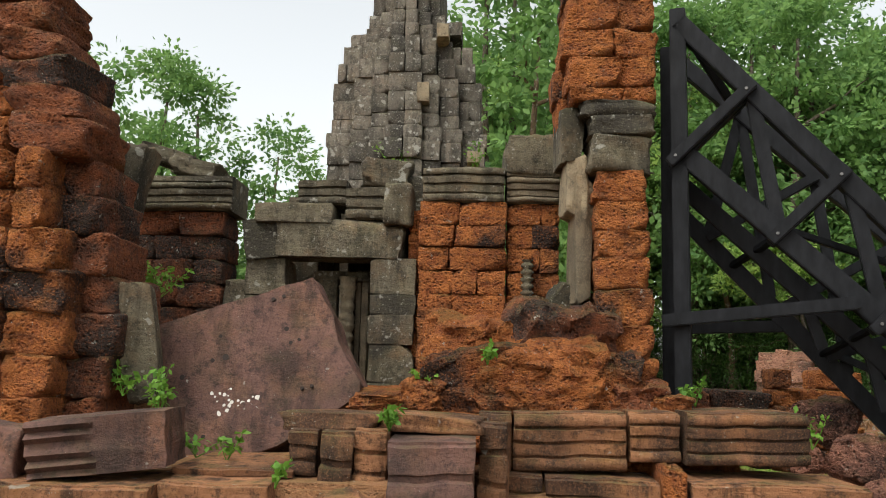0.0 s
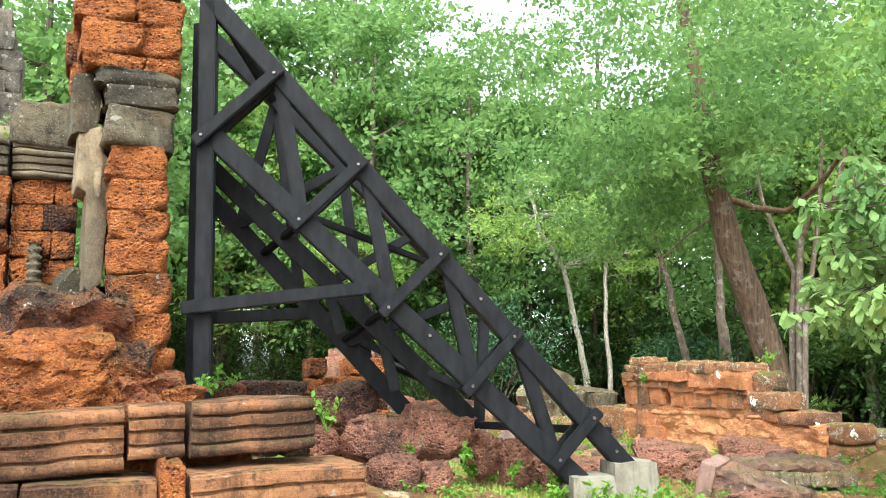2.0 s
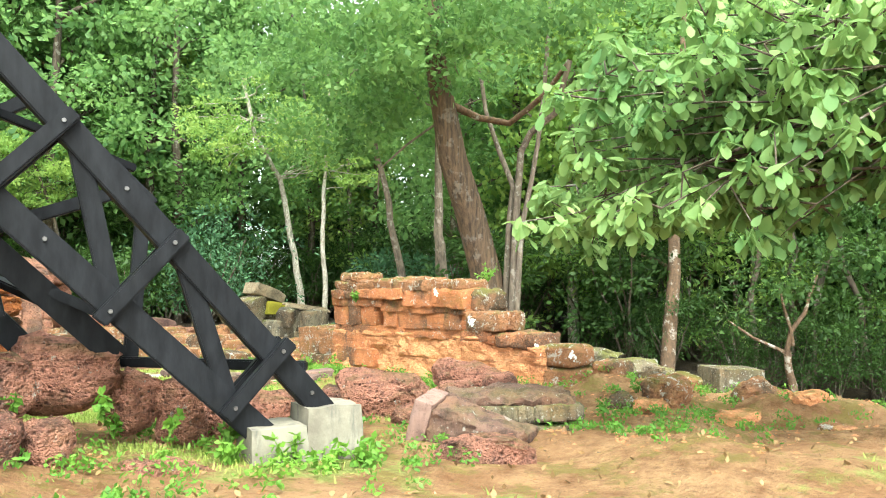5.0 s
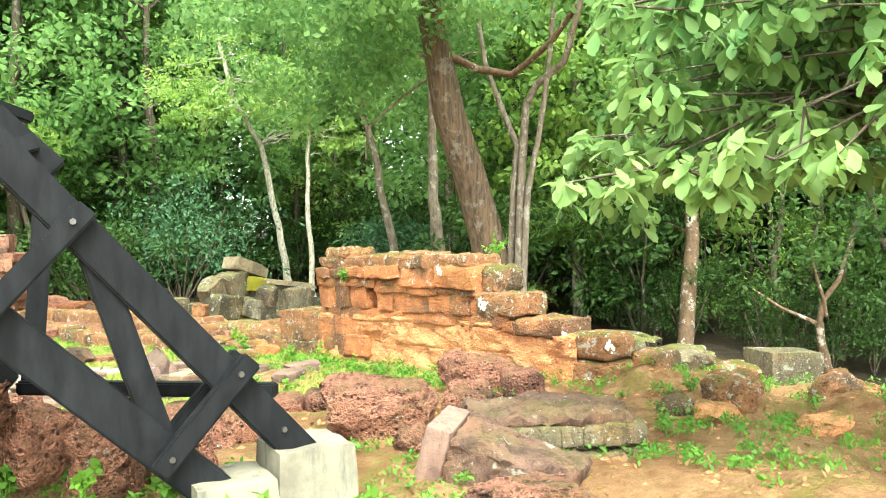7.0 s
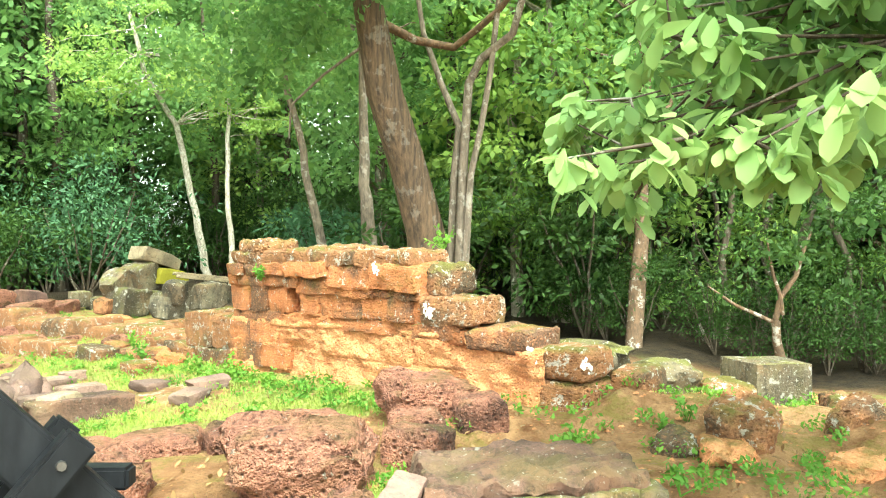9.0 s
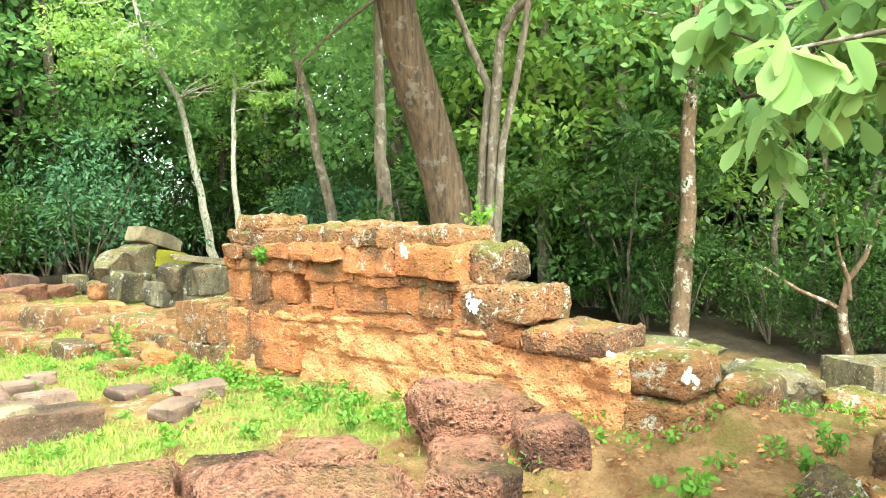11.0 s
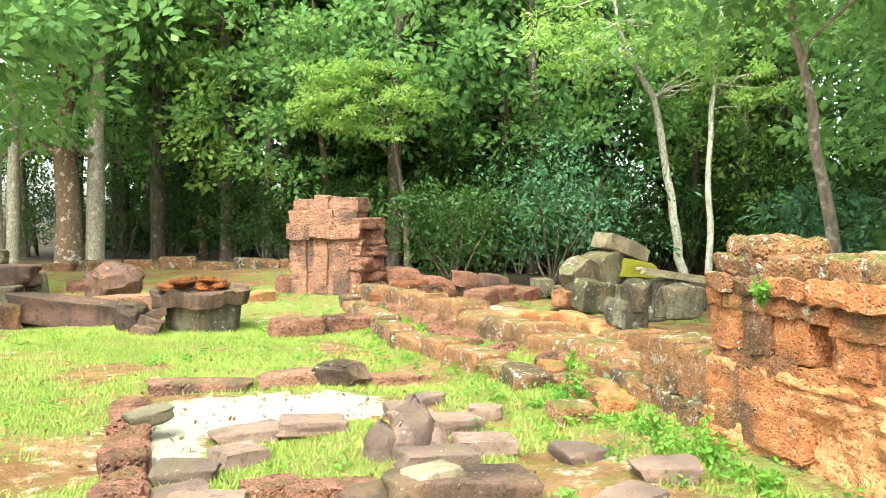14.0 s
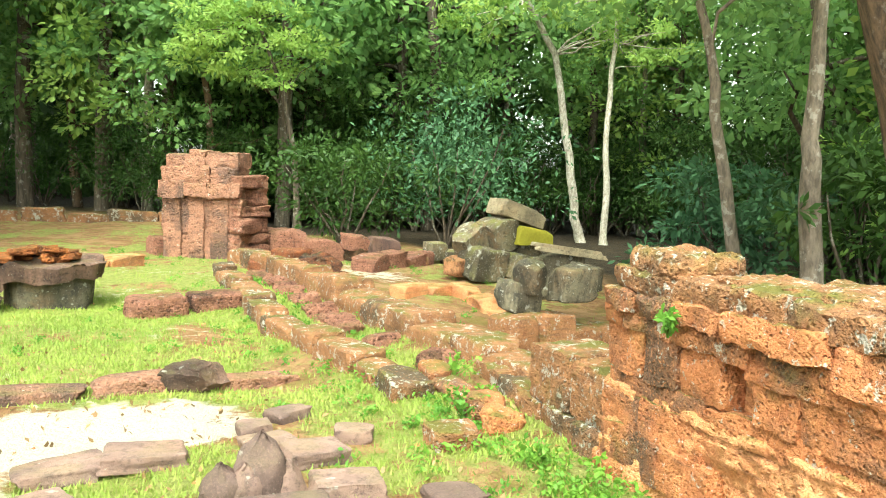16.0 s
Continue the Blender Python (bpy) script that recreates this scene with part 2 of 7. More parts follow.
def earth():
    """Sandy orange earth, with short grass where the grass value is high and pale trodden sand where the sand value is."""
    m = Nodes("sandy_earth", 0.95)
    green, sand, wood = m.n.new("ShaderNodeAttribute"), m.n.new("ShaderNodeAttribute"), m.n.new("ShaderNodeAttribute")
    green.attribute_name, sand.attribute_name, wood.attribute_name = "grass", "sand", "wood"
    big, mid, fine = m.noise(0.8, 5), m.noise(5, 6, 0.7), m.noise(38, 4, 0.7)
    c = m.mix(m.ramp(mid, 0.35, 0.65), (0.22, 0.1, 0.042), (0.54, 0.32, 0.16))
    c = m.mix(m.ramp(big, 0.4, 0.62, 0, 0.6), c, (0.3, 0.14, 0.06))
    c = m.mix(m.ramp(m.noise(1.1, 4, 0.6), 0.48, 0.62, 0, 0.7), c, (0.52, 0.31, 0.16))
    c = m.mix(m.ramp(m.noise(2.6, 5, 0.7), 0.51, 0.6, 0, 0.75), c, (0.24, 0.2, 0.05))
    c = m.mix(m.ramp(m.noise(14, 5, 0.75), 0.56, 0.66, 0, 0.55), c, (0.16, 0.085, 0.04))
    c = m.mix(m.ramp(fine, 0.55, 0.72, 0, 0.6), c, (0.2, 0.12, 0.06))
    patch = m.math("ADD", green.outputs["Fac"], m.ramp(mid, 0.3, 0.7, -0.35, 0.35))
    turf = m.mix(m.ramp(m.noise(11, 5, 0.7), 0.35, 0.68), (0.23, 0.27, 0.055), (0.42, 0.41, 0.14))
    c = m.mix(m.ramp(patch, 0.35, 0.62), c, turf)
    pale = m.math("ADD", sand.outputs["Fac"], m.ramp(mid, 0.3, 0.7, -0.3, 0.3))
    c = m.mix(m.ramp(pale, 0.4, 0.6), c, m.mix(m.ramp(fine, 0.35, 0.7), (0.62, 0.54, 0.42), (0.74, 0.68, 0.57)))
    # forest floor: litter brown, taken darker still for the shade under the trees
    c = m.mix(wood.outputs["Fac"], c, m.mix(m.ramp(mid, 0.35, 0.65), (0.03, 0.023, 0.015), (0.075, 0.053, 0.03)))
    m.colour(c)
    m.bump(m.math("ADD", m.math("ADD", mid, m.math("MULTIPLY", m.noise(1.8, 4), 2.0)), m.math("ADD", fine, m.noise(16, 5, 0.75))), 1.0, 0.1)
    return m.mat


EARTH = earth()


# ---- helpers for meshes and things ----
def world_of(ob):
    return (world_of(ob.parent) @ ob.matrix_parent_inverse @ ob.matrix_basis) if ob.parent else ob.matrix_basis.copy()


def thing(name, label, category, at=(0, 0, 0), group="", kind=""):
    ob = new(name)
    ob.empty_display_size = 0.2
    ob.matrix_basis = Matrix.Translation(at)
    return tagged(ob, label, category, group, kind)


def under(ob, parent):
    if parent is not None:
        ob.parent = parent
        ob.matrix_parent_inverse = world_of(parent).inverted()
    return ob


def part(name, bm, material, parent, label="", smooth=False):
    """Links a bmesh or a mesh, in world coordinates, as one object under a thing or a part."""
    if isinstance(bm, bmesh.types.BMesh):
        data = bpy.data.meshes.new(name)
        bmesh.ops.recalc_face_normals(bm, faces=bm.faces)
        bm.to_mesh(data)
        bm.free()
    else:
        data = bm
    if material is not None and not data.materials:
        data.materials.append(material)
    if smooth:
        data.shade_smooth()
        data.set_sharp_from_angle(angle=radians(34))
    ob = under(new(name, data), parent)
    return tagged(ob, label) if label else ob


def piece(name, data, parent, m):
    """One more object on a shared mesh."""
    ob = new(name, data)
    ob.matrix_basis = m
    return under(ob, parent)


def raw_mesh(name, verts, faces, material, smooth=False):
    """A mesh from arrays whose faces all have the same number of corners."""
    data = bpy.data.meshes.new(name)
    verts, faces = np.asarray(verts, np.float32), np.asarray(faces, np.int32)
    k = faces.shape[1]
    data.vertices.add(len(verts))
    data.vertices.foreach_set("co", verts.ravel())
    data.loops.add(faces.size)
    data.loops.foreach_set("vertex_index", faces.ravel())
    data.polygons.add(len(faces))
    data.polygons.foreach_set("loop_start", np.arange(0, faces.size, k, dtype=np.int32))
    data.update(calc_edges=True)
    data.materials.append(material)
    if smooth:
        data.shade_smooth()
    return data


def stone_mesh(name, material, seed, cuts=6, edge=0.05, rough=0.03, chips=2, taper=0.05):
    """A stone that fills a cube one metre wide: a box with rounded edges, knocked corners, some taper and a lumpy, pitted face."""
    rnd = random.Random(seed)
    bm = bmesh.new()
    bmesh.ops.create_cube(bm, size=1.0)
    bmesh.ops.subdivide_edges(bm, edges=bm.edges, cuts=cuts, use_grid_fill=True)
    off = Vector((seed * 3.7, seed * 1.3, seed * 2.1))
    cutters = []
    for _ in range(chips):
        d = Vector([rnd.choice((-1, 1)) * rnd.uniform(0.3, 1) for _ in range(3)]).normalized()
        reach = 0.5 * (abs(d.x) + abs(d.y) + abs(d.z))
        cutters.append((d, reach * rnd.uniform(0.74, 0.92)))
    tx, ty, tz = (rnd.uniform(-taper, taper) for _ in range(3))
    for v in bm.verts:
        p = Vector([math.copysign(0.5 * (1 - (1 - min(2 * abs(c), 1.0)) ** 1.5), c) for c in v.co])
        inner = Vector([max(-0.5 + edge, min(0.5 - edge, c)) for c in p])
        gap = p - inner
        if gap.length > edge:
            p = inner + gap.normalized() * edge
        for d, t in cutters:
            over = p.dot(d) - t
            if over > 0:
                p -= d * over * 0.9
        p.x *= 1 + tx * p.z * 2
        p.z *= 1 + tz * p.x * 2
        p.y *= 1 + ty * p.x * 2
        p += noise.noise_vector(p * 1.7 + off) * rough * 1.2 + noise.noise_vector(p * 4.5 + off) * rough * 0.7 + noise.noise_vector(p * 11 + off) * rough * 0.5
        v.co = p
    bmesh.ops.recalc_face_normals(bm, faces=bm.faces)
    data = bpy.data.meshes.new(name)
    bm.to_mesh(data)
    bm.free()
    data.materials.append(material)
    data.shade_smooth()
    data.set_sharp_from_angle(angle=radians(38))
    return data


POOLS = {}


def pool(material, style="block"):
    """Alike stones of one material that share a few meshes."""
    key = (material.name, style)
    if key not in POOLS:
        cuts, edge, rough, chips, taper = {"block": (5, 0.045, 0.034, 3, 0.05), "worn": (7, 0.075, 0.06, 4, 0.1), "boulder": (10, 0.33, 0.13, 5, 0.16), "rounded": (8, 0.17, 0.05, 3, 0.08), "slab": (6, 0.05, 0.05, 4, 0.15), "crisp": (5, 0.03, 0.018, 2, 0.04), "ledge": (6, 0.075, 0.05, 2, 0.06)}[style]
        POOLS[key] = [stone_mesh(style + "_stone", material, 11 * k + len(POOLS) * 5, cuts, edge, rough, chips, taper) for k in range(8)]
    return POOLS[key]


def sized(x, y, z, dx, dy, dz, rx=0, ry=0, rz=0):
    return pose(x, y, z, rx, ry, rz) @ Matrix.Diagonal((dx, dy, dz, 1))


def stone_thing(name, material, style, m, label, category, group=""):
    """A loose stone: a thing of one mesh."""
    ob = new(name, random.choice(pool(material, style)))
    ob.matrix_basis = m
    return tagged(ob, label, category, group)


def courses(parent, material, start, angle, length, depth, z0, heights, long=(0.3, 0.55), style="block", wobble=0.03, cut=None, lean=0.0, name="laterite_block"):
    """A wall of blocks, laid course by course along a line from start at an angle; its face is on that line. cut(u, z): true where blocks are missing."""
    way, into = Vector((math.cos(radians(angle)), math.sin(radians(angle)), 0)), Vector((-math.sin(radians(angle)), math.cos(radians(angle)), 0))
    z = z0
    for k, h in enumerate(heights):
        u = -random.uniform(0, 0.12) if length > 0.8 else 0.0
        while u < length - 0.06:
            w = random.uniform(*long)
            if length - u - w < 0.15:
                w = length - u
            a, b = max(u, 0), min(u + w, length)
            mid = (a + b) / 2
            if b - a > 0.05 and not (cut and cut(mid, z + h / 2)):
                p = Vector(start) + way * (mid + lean * (z - z0)) + into * (depth / 2 + random.uniform(-wobble, wobble))
                piece(name, random.choice(pool(material, style)), parent,
                      sized(p.x, p.y, z + h / 2, b - a - 0.004, depth, h - 0.002, random.uniform(-1, 1), random.uniform(-1.2, 1.2), angle + random.uniform(-1.5, 1.5)))
            u += w
        z += h


def rough_block(name, material, parent, low, high, turn=0.0, rough=1.0, step=0.045, edge=0.03, seed=0):
    """A single eroded block between two corners, modelled at real scale: broken edges, lumps and pits on every face."""
    low, high = Vector(low), Vector(high)
    size = high - low
    n = [max(3, min(26, round(c / step))) for c in size]
    ids, verts, faces = {}, [], []

    def vert(i, j, k):
        key = (i, j, k)
        if key not in ids:
            f = [(0.5 - 0.5 * math.cos(math.pi * a / b)) * 0.35 + 0.65 * a / b for a, b in zip(key, n)]
            p = Vector([c * s for c, s in zip(f, size)])
            inner = Vector([max(edge, min(s - edge, c)) for c, s in zip(p, size)])
            gap = p - inner
            if gap.length > edge:
                p = inner + gap.normalized() * edge
            q = low + p + Vector((seed * 1.7, 0, 0))
            p = p + (noise.noise_vector(q * 2.6) * 0.014 + noise.noise_vector(q * 7) * 0.013 + noise.noise_vector(q * 17) * 0.011 + noise.noise_vector(q * 37) * 0.005) * rough
            ids[key] = len(verts)
            verts.append(tuple(p - size / 2))
        return ids[key]

    for ax in range(3):
        b, c = (ax + 1) % 3, (ax + 2) % 3
        for end in (0, n[ax]):
            for i in range(n[b]):
                for j in range(n[c]):
                    quad = []
                    for di, dj in ((0, 0), (1, 0), (1, 1), (0, 1)):
                        key = [0, 0, 0]
                        key[ax], key[b], key[c] = end, i + di, j + dj
                        quad.append(vert(*key))
                    faces.append(quad if end else quad[::-1])
    data = raw_mesh(name, verts, faces, material, True)
    data.set_sharp_from_angle(angle=radians(28))
    centre = (low + high) / 2
    return piece(name, data, parent, pose(centre.x, centre.y, centre.z, random.uniform(-1, 1), random.uniform(-1, 1), turn))


def moulded(name, x0, x1, y, depth, z0, z1, material, parent, bands=4, turn=0.0, rough=0.02, seed=0, sag=0.0, label=""):
    """A moulded course stone: a profile of rounded bands and fillets, drawn out along x, worn and chipped. Its face looks to -y."""
    prof = []
    for k in range(bands):
        kind = k % 3
        for f in (0.0, 0.1, 0.14, 0.3, 0.5, 0.7, 0.86, 0.92, 0.995):
            v = (k + f) / bands
            if f < 0.12 or f > 0.9:
                d = 0.028
            elif kind == 0:
                d = -0.032 * math.sqrt(max(0.0, 1 - ((f - 0.5) / 0.42) ** 2))
            elif kind == 1:
                d = 0.002
            else:
                d = -0.02 * (0.4 + f)
            prof.append((d + 0.03 * abs(v - 0.5), v))
    length, h = x1 - x0, z1 - z0
    cols = max(8, int(length / 0.05))
    bm = bmesh.new()
    grid = []
    for i in range(cols + 1):
        s = i / cols
        ends = min(s, 1 - s) * length
        round_in = 0.03 * max(0.0, 1 - ends / 0.06)
        col = []
        ring = [(d, v) for d, v in prof] + [(depth, 1.0), (depth, 0.0)]
        for d, v in ring:
            p = Vector((s * length, d + round_in, v * h + sag * (s - 0.5)))
            q = noise.noise_vector(Vector((x0 + p.x, p.y, z0 + p.z)) * 7 + Vector((seed, 0, 0))) * rough * 0.55 + noise.noise_vector(Vector((x0 + p.x, p.y, z0 + p.z)) * 1.9 + Vector((0, seed, 0))) * rough * 0.8
            col.append(bm.verts.new(p + q))
        grid.append(col)
    m = len(grid[0])
    for i in range(cols):
        for j in range(m):
            bm.faces.new((grid[i][j], grid[i][(j + 1) % m], grid[i + 1][(j + 1) % m], grid[i + 1][j]))
    bm.faces.new(grid[0])
    bm.faces.new(grid[-1][::-1])
    bmesh.ops.transform(bm, matrix=pose(x0, y, z0, 0, 0, turn), verts=bm.verts)
    return part(name, bm, material, parent, label, smooth=True)


def tube(points, radii, sides=8, wobble=0.0, seed=0):
    """Vertices and quads of a tapered, slightly crooked tube."""
    rnd = np.random.RandomState(seed)
    pts = [Vector(p) for p in points]
    verts, faces = [], []
    for i, p in enumerate(pts):
        d = (pts[min(i + 1, len(pts) - 1)] - pts[max(i - 1, 0)]).normalized()
        side = d.cross(Vector((0.31, 0.95, 0.07))).normalized()
        up = d.cross(side)
        for k in range(sides):
            a = 2 * math.pi * k / sides
            r = radii[i] * (1 + wobble * rnd.uniform(-1, 1))
            verts.append(p + side * (math.cos(a) * r) + up * (math.sin(a) * r))
    for i in range(len(pts) - 1):
        for k in range(sides):
            a, b = i * sides + k, i * sides + (k + 1) % sides
            faces.append((a, b, b + sides, a + sides))
    return [tuple(v) for v in verts], faces


def join_tubes(tubes):
    verts, faces = [], []
    for v, f in tubes:
        base = len(verts)
        verts += v
        faces += [tuple(i + base for i in q) for q in f]
    return verts, faces


def crooked(a, b, bends=5, sway=0.15, seed=0):
    rnd = random.Random(seed)
    a, b = Vector(a), Vector(b)
    out = []
    for k in range(bends + 1):
        s = k / bends
        w = sway * math.sin(math.pi * s)
        out.append(a.lerp(b, s) + Vector((rnd.uniform(-w, w), rnd.uniform(-w, w), rnd.uniform(-w, w) * 0.5)))
    return out


def leaves(centres, outward, size, seed, spread=0.6, width=0.42, droop=0.25):
    """Folded four-cornered leaves at the centres; outward: the direction that each one tends to face."""
    rnd = np.random.RandomState(seed)
    n = len(centres)
    d = rnd.normal(size=(n, 3)) + outward * 0.3
    d[:, 2] -= droop
    d /= np.linalg.norm(d, axis=1, keepdims=True) + 1e-6
    nor = rnd.normal(size=(n, 3)) * spread + outward
    nor[:, 2] += 0.55
    side = np.cross(d, nor)
    side /= np.linalg.norm(side, axis=1, keepdims=True) + 1e-6
    up = np.cross(side, d)
    L = size * rnd.uniform(0.65, 1.25, (n, 1))
    W = L * width * rnd.uniform(0.8, 1.2, (n, 1))
    base, tip = centres - d * L * 0.5, centres + d * L * 0.5
    mid = centres + d * L * 0.05 + up * L * 0.07
    verts = np.stack([base, mid + side * W * 0.5, tip, mid - side * W * 0.5], axis=1).reshape(-1, 3)
    return verts, np.arange(4 * n, dtype=np.int32).reshape(-1, 4)


def clumped(centres, radius, per, seed, flat=0.55):
    """Leaf places in flattened clumps round the centres, and the way out of each clump."""
    rnd = np.random.RandomState(seed)
    c = np.repeat(np.asarray(centres, float), per, axis=0)
    d = rnd.normal(size=c.shape)
    d /= np.linalg.norm(d, axis=1, keepdims=True)
    r = rnd.uniform(0.15, 1.0, (len(c), 1)) ** 0.6
    rad = np.repeat(rnd.uniform(0.6, 1.25, (len(centres), 1)), per, axis=0) * radius
    off = d * r * rad
    off[:, 2] *= flat
    return c + off, d


# ---- ground ----
def smooth_step(v, a, b):
    s = np.clip((v - a) / (b - a), 0, 1)
    return s * s * (3 - 2 * s)


LATTICE = np.random.RandomState(71).uniform(-1, 1, (128, 128))


def lumps(x, y, scale):
    """Smooth random relief, -1 to 1, with lumps of the given size."""
    u, v = x / scale + 40.3, y / scale + 17.7
    i, j = np.floor(u).astype(int), np.floor(v).astype(int)
    a, b = u - i, v - j
    a, b = a * a * (3 - 2 * a), b * b * (3 - 2 * b)
    i, j = i % 127, j % 127
    return (LATTICE[i, j] * (1 - a) + LATTICE[i + 1, j] * a) * (1 - b) + (LATTICE[i, j + 1] * (1 - a) + LATTICE[i + 1, j + 1] * a) * b


def ground_height(x, y):
    x, y = np.asarray(x, float), np.asarray(y, float)
    z = -0.02 + 0.62 * np.exp(-((x - 1.2) ** 2 / 9.0 + (y - 7.8) ** 2 / 8.0))
    z = z + 0.1 * (1 - smooth_step(y, 6.5, 9.5))
    fall = np.clip(x - 9.6, 0, None)
    z = z - 0.92 * (1 - np.exp(-fall / 4.5)) * (1 - 0.6 * smooth_step(y, 12, 20))
    z = z - 0.55 * smooth_step(x, 12, 19) * (1 - smooth_step(y, 8, 11.5))
    z = z + 0.62 * np.exp(-((x - 11.2) ** 2 / 1.6 + (y - 9.6) ** 2 / 3.2))
    terrace = smooth_step(x, 6.5, 8.5) * (1 - smooth_step(x, 15, 18)) * (1 - smooth_step(y, 7.5, 9))
    z = z + 0.085 * terrace * np.tanh(4 * np.sin(x * 1.3 + 1.1 * y + 0.8 * np.sin(y * 1.7))) + 0.03 * terrace * np.sin(x * 4.3 - y * 2.2) * np.sin(y * 3.9)
    bank = smooth_step(y, 11.2, 12.5) * (1 - smooth_step(y, 20, 23))
    z = z + 0.09 * bank * np.exp(-((x - 8.85) / 0.35) ** 2) + 0.16 * bank * np.exp(-((x - 9.85) / 0.5) ** 2)
    near = np.exp(-(((x - 8) / 9) ** 4 + ((y - 9) / 11) ** 4))
    z = z + near * (0.014 * lumps(x, y, 0.35) + 0.02 * lumps(x + 9, y, 0.8)) + terrace * (0.07 * np.tanh(3 * lumps(x, y + 5, 0.75)) + 0.035 * np.abs(lumps(x, y, 0.3)))
    z = z + 0.03 * np.sin(x * 1.9 + 1.3 * np.sin(y * 0.8)) * np.sin(y * 1.6 + 0.7) + 0.015 * np.sin(x * 5.1 + y * 3.3) * np.sin(y * 4.7 - x)
    return z


def gz(x, y):
    return float(ground_height(x, y))


def grass_amount(x, y):
    """How grassy the ground is, 0 to 1."""
    x, y = np.asarray(x, float), np.asarray(y, float)
    court = smooth_step(x, 2, 4) * (1 - smooth_step(x, 8.9, 10.2)) * smooth_step(y, 8.2, 9.2) * (1 - smooth_step(y, 20, 26))
    g = 0.58 * court + 0.2 * np.sin(x * 5.3 + 2 * np.sin(y * 3.1)) * np.sin(y * 4.7 + 1.5 * np.sin(x * 2.9)) + 0.34 * np.sin(x * 2.3 + np.sin(y * 1.9) * 1.2) * np.sin(y * 1.7 + np.sin(x * 1.3)) + 0.1
    g = g + 0.5 * np.exp(-((x - 5.4) ** 2 + (y - 6.0) ** 2) / 0.5) + 0.3 * np.exp(-((x - 7.0) ** 2 + (y - 6.9) ** 2) / 0.5)
    g = g + 0.25 * smooth_step(y, 14, 20) * (1 - smooth_step(x, 13, 16))
    g = g - 0.15 * np.exp(-((x - 9.5) ** 2 / 8 + (y - 5.0) ** 2 / 2.0)) - 0.5 * sand_amount(x, y)
    return np.clip(g, 0, 1)


def sand_amount(x, y):
    x, y = np.asarray(x, float), np.asarray(y, float)
    s = np.exp(-(((x - 6.7) / 1.0) ** 4 + ((y - 13.15) / 0.5) ** 4)) + 0.8 * np.exp(-(((x - 5.95) / 0.25) ** 2 + ((y - 12.3) / 0.7) ** 2))
    s = s + 0.12 * np.exp(-(((x - 8.2) / 1.6) ** 2 + ((y - 4.0) / 0.6) ** 2)) + 0.6 * np.exp(-(((x - 11.6) / 0.9) ** 2 + ((y - 21.5) / 1.5) ** 2))
    court = smooth_step(x, 2, 4) * (1 - smooth_step(x, 8.6, 9.4)) * smooth_step(y, 9, 10) * (1 - smooth_step(y, 22, 26))
    s = s + 0.34 * court * np.clip(0.25 + np.sin(x * 1.7 + 1.4 * np.sin(y * 0.9)) * np.sin(y * 1.25 + np.sin(x * 0.8)), 0, 1)
    return np.clip(s, 0, 1)


def axis(near_a, near_b, step, far_a, far_b):
    inner = np.arange(near_a, near_b, step)
    left = near_a - np.geomspace(step * 1.5, near_a - far_a, 22)[::-1]
    right = near_b + np.geomspace(step * 0.5, far_b - near_b, 22)
    return np.concatenate([left, inner, right])


gxs, gys = axis(-4, 18, 0.11, -400, 400), axis(-1, 27, 0.11, -400, 500)
GX, GY = np.meshgrid(gxs, gys)
GZ = ground_height(GX, GY)
gv = np.stack([GX.ravel(), GY.ravel(), GZ.ravel()], axis=1)
nx, ny = len(gxs), len(gys)
gi = (np.arange(ny - 1)[:, None] * nx + np.arange(nx - 1)[None, :]).ravel()
gmesh = raw_mesh("ground", gv, np.stack([gi, gi + 1, gi + 1 + nx, gi + nx], axis=1), EARTH, smooth=True)
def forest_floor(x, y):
    """1 on the leaf-covered floor of the forest, where the brown is also darkened for tree shade, 0 in the open."""
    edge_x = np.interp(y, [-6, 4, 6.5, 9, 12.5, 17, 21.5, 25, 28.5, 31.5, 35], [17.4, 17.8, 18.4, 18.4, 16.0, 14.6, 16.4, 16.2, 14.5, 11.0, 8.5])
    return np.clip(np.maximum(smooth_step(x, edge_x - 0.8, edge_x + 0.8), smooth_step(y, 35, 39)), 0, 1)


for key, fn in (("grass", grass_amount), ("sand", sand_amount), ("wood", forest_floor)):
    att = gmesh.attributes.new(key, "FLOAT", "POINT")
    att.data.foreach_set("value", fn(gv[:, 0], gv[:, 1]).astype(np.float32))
tagged(new("ground", gmesh), "sandy orange earth with short grass patches", "ground", kind="structure")


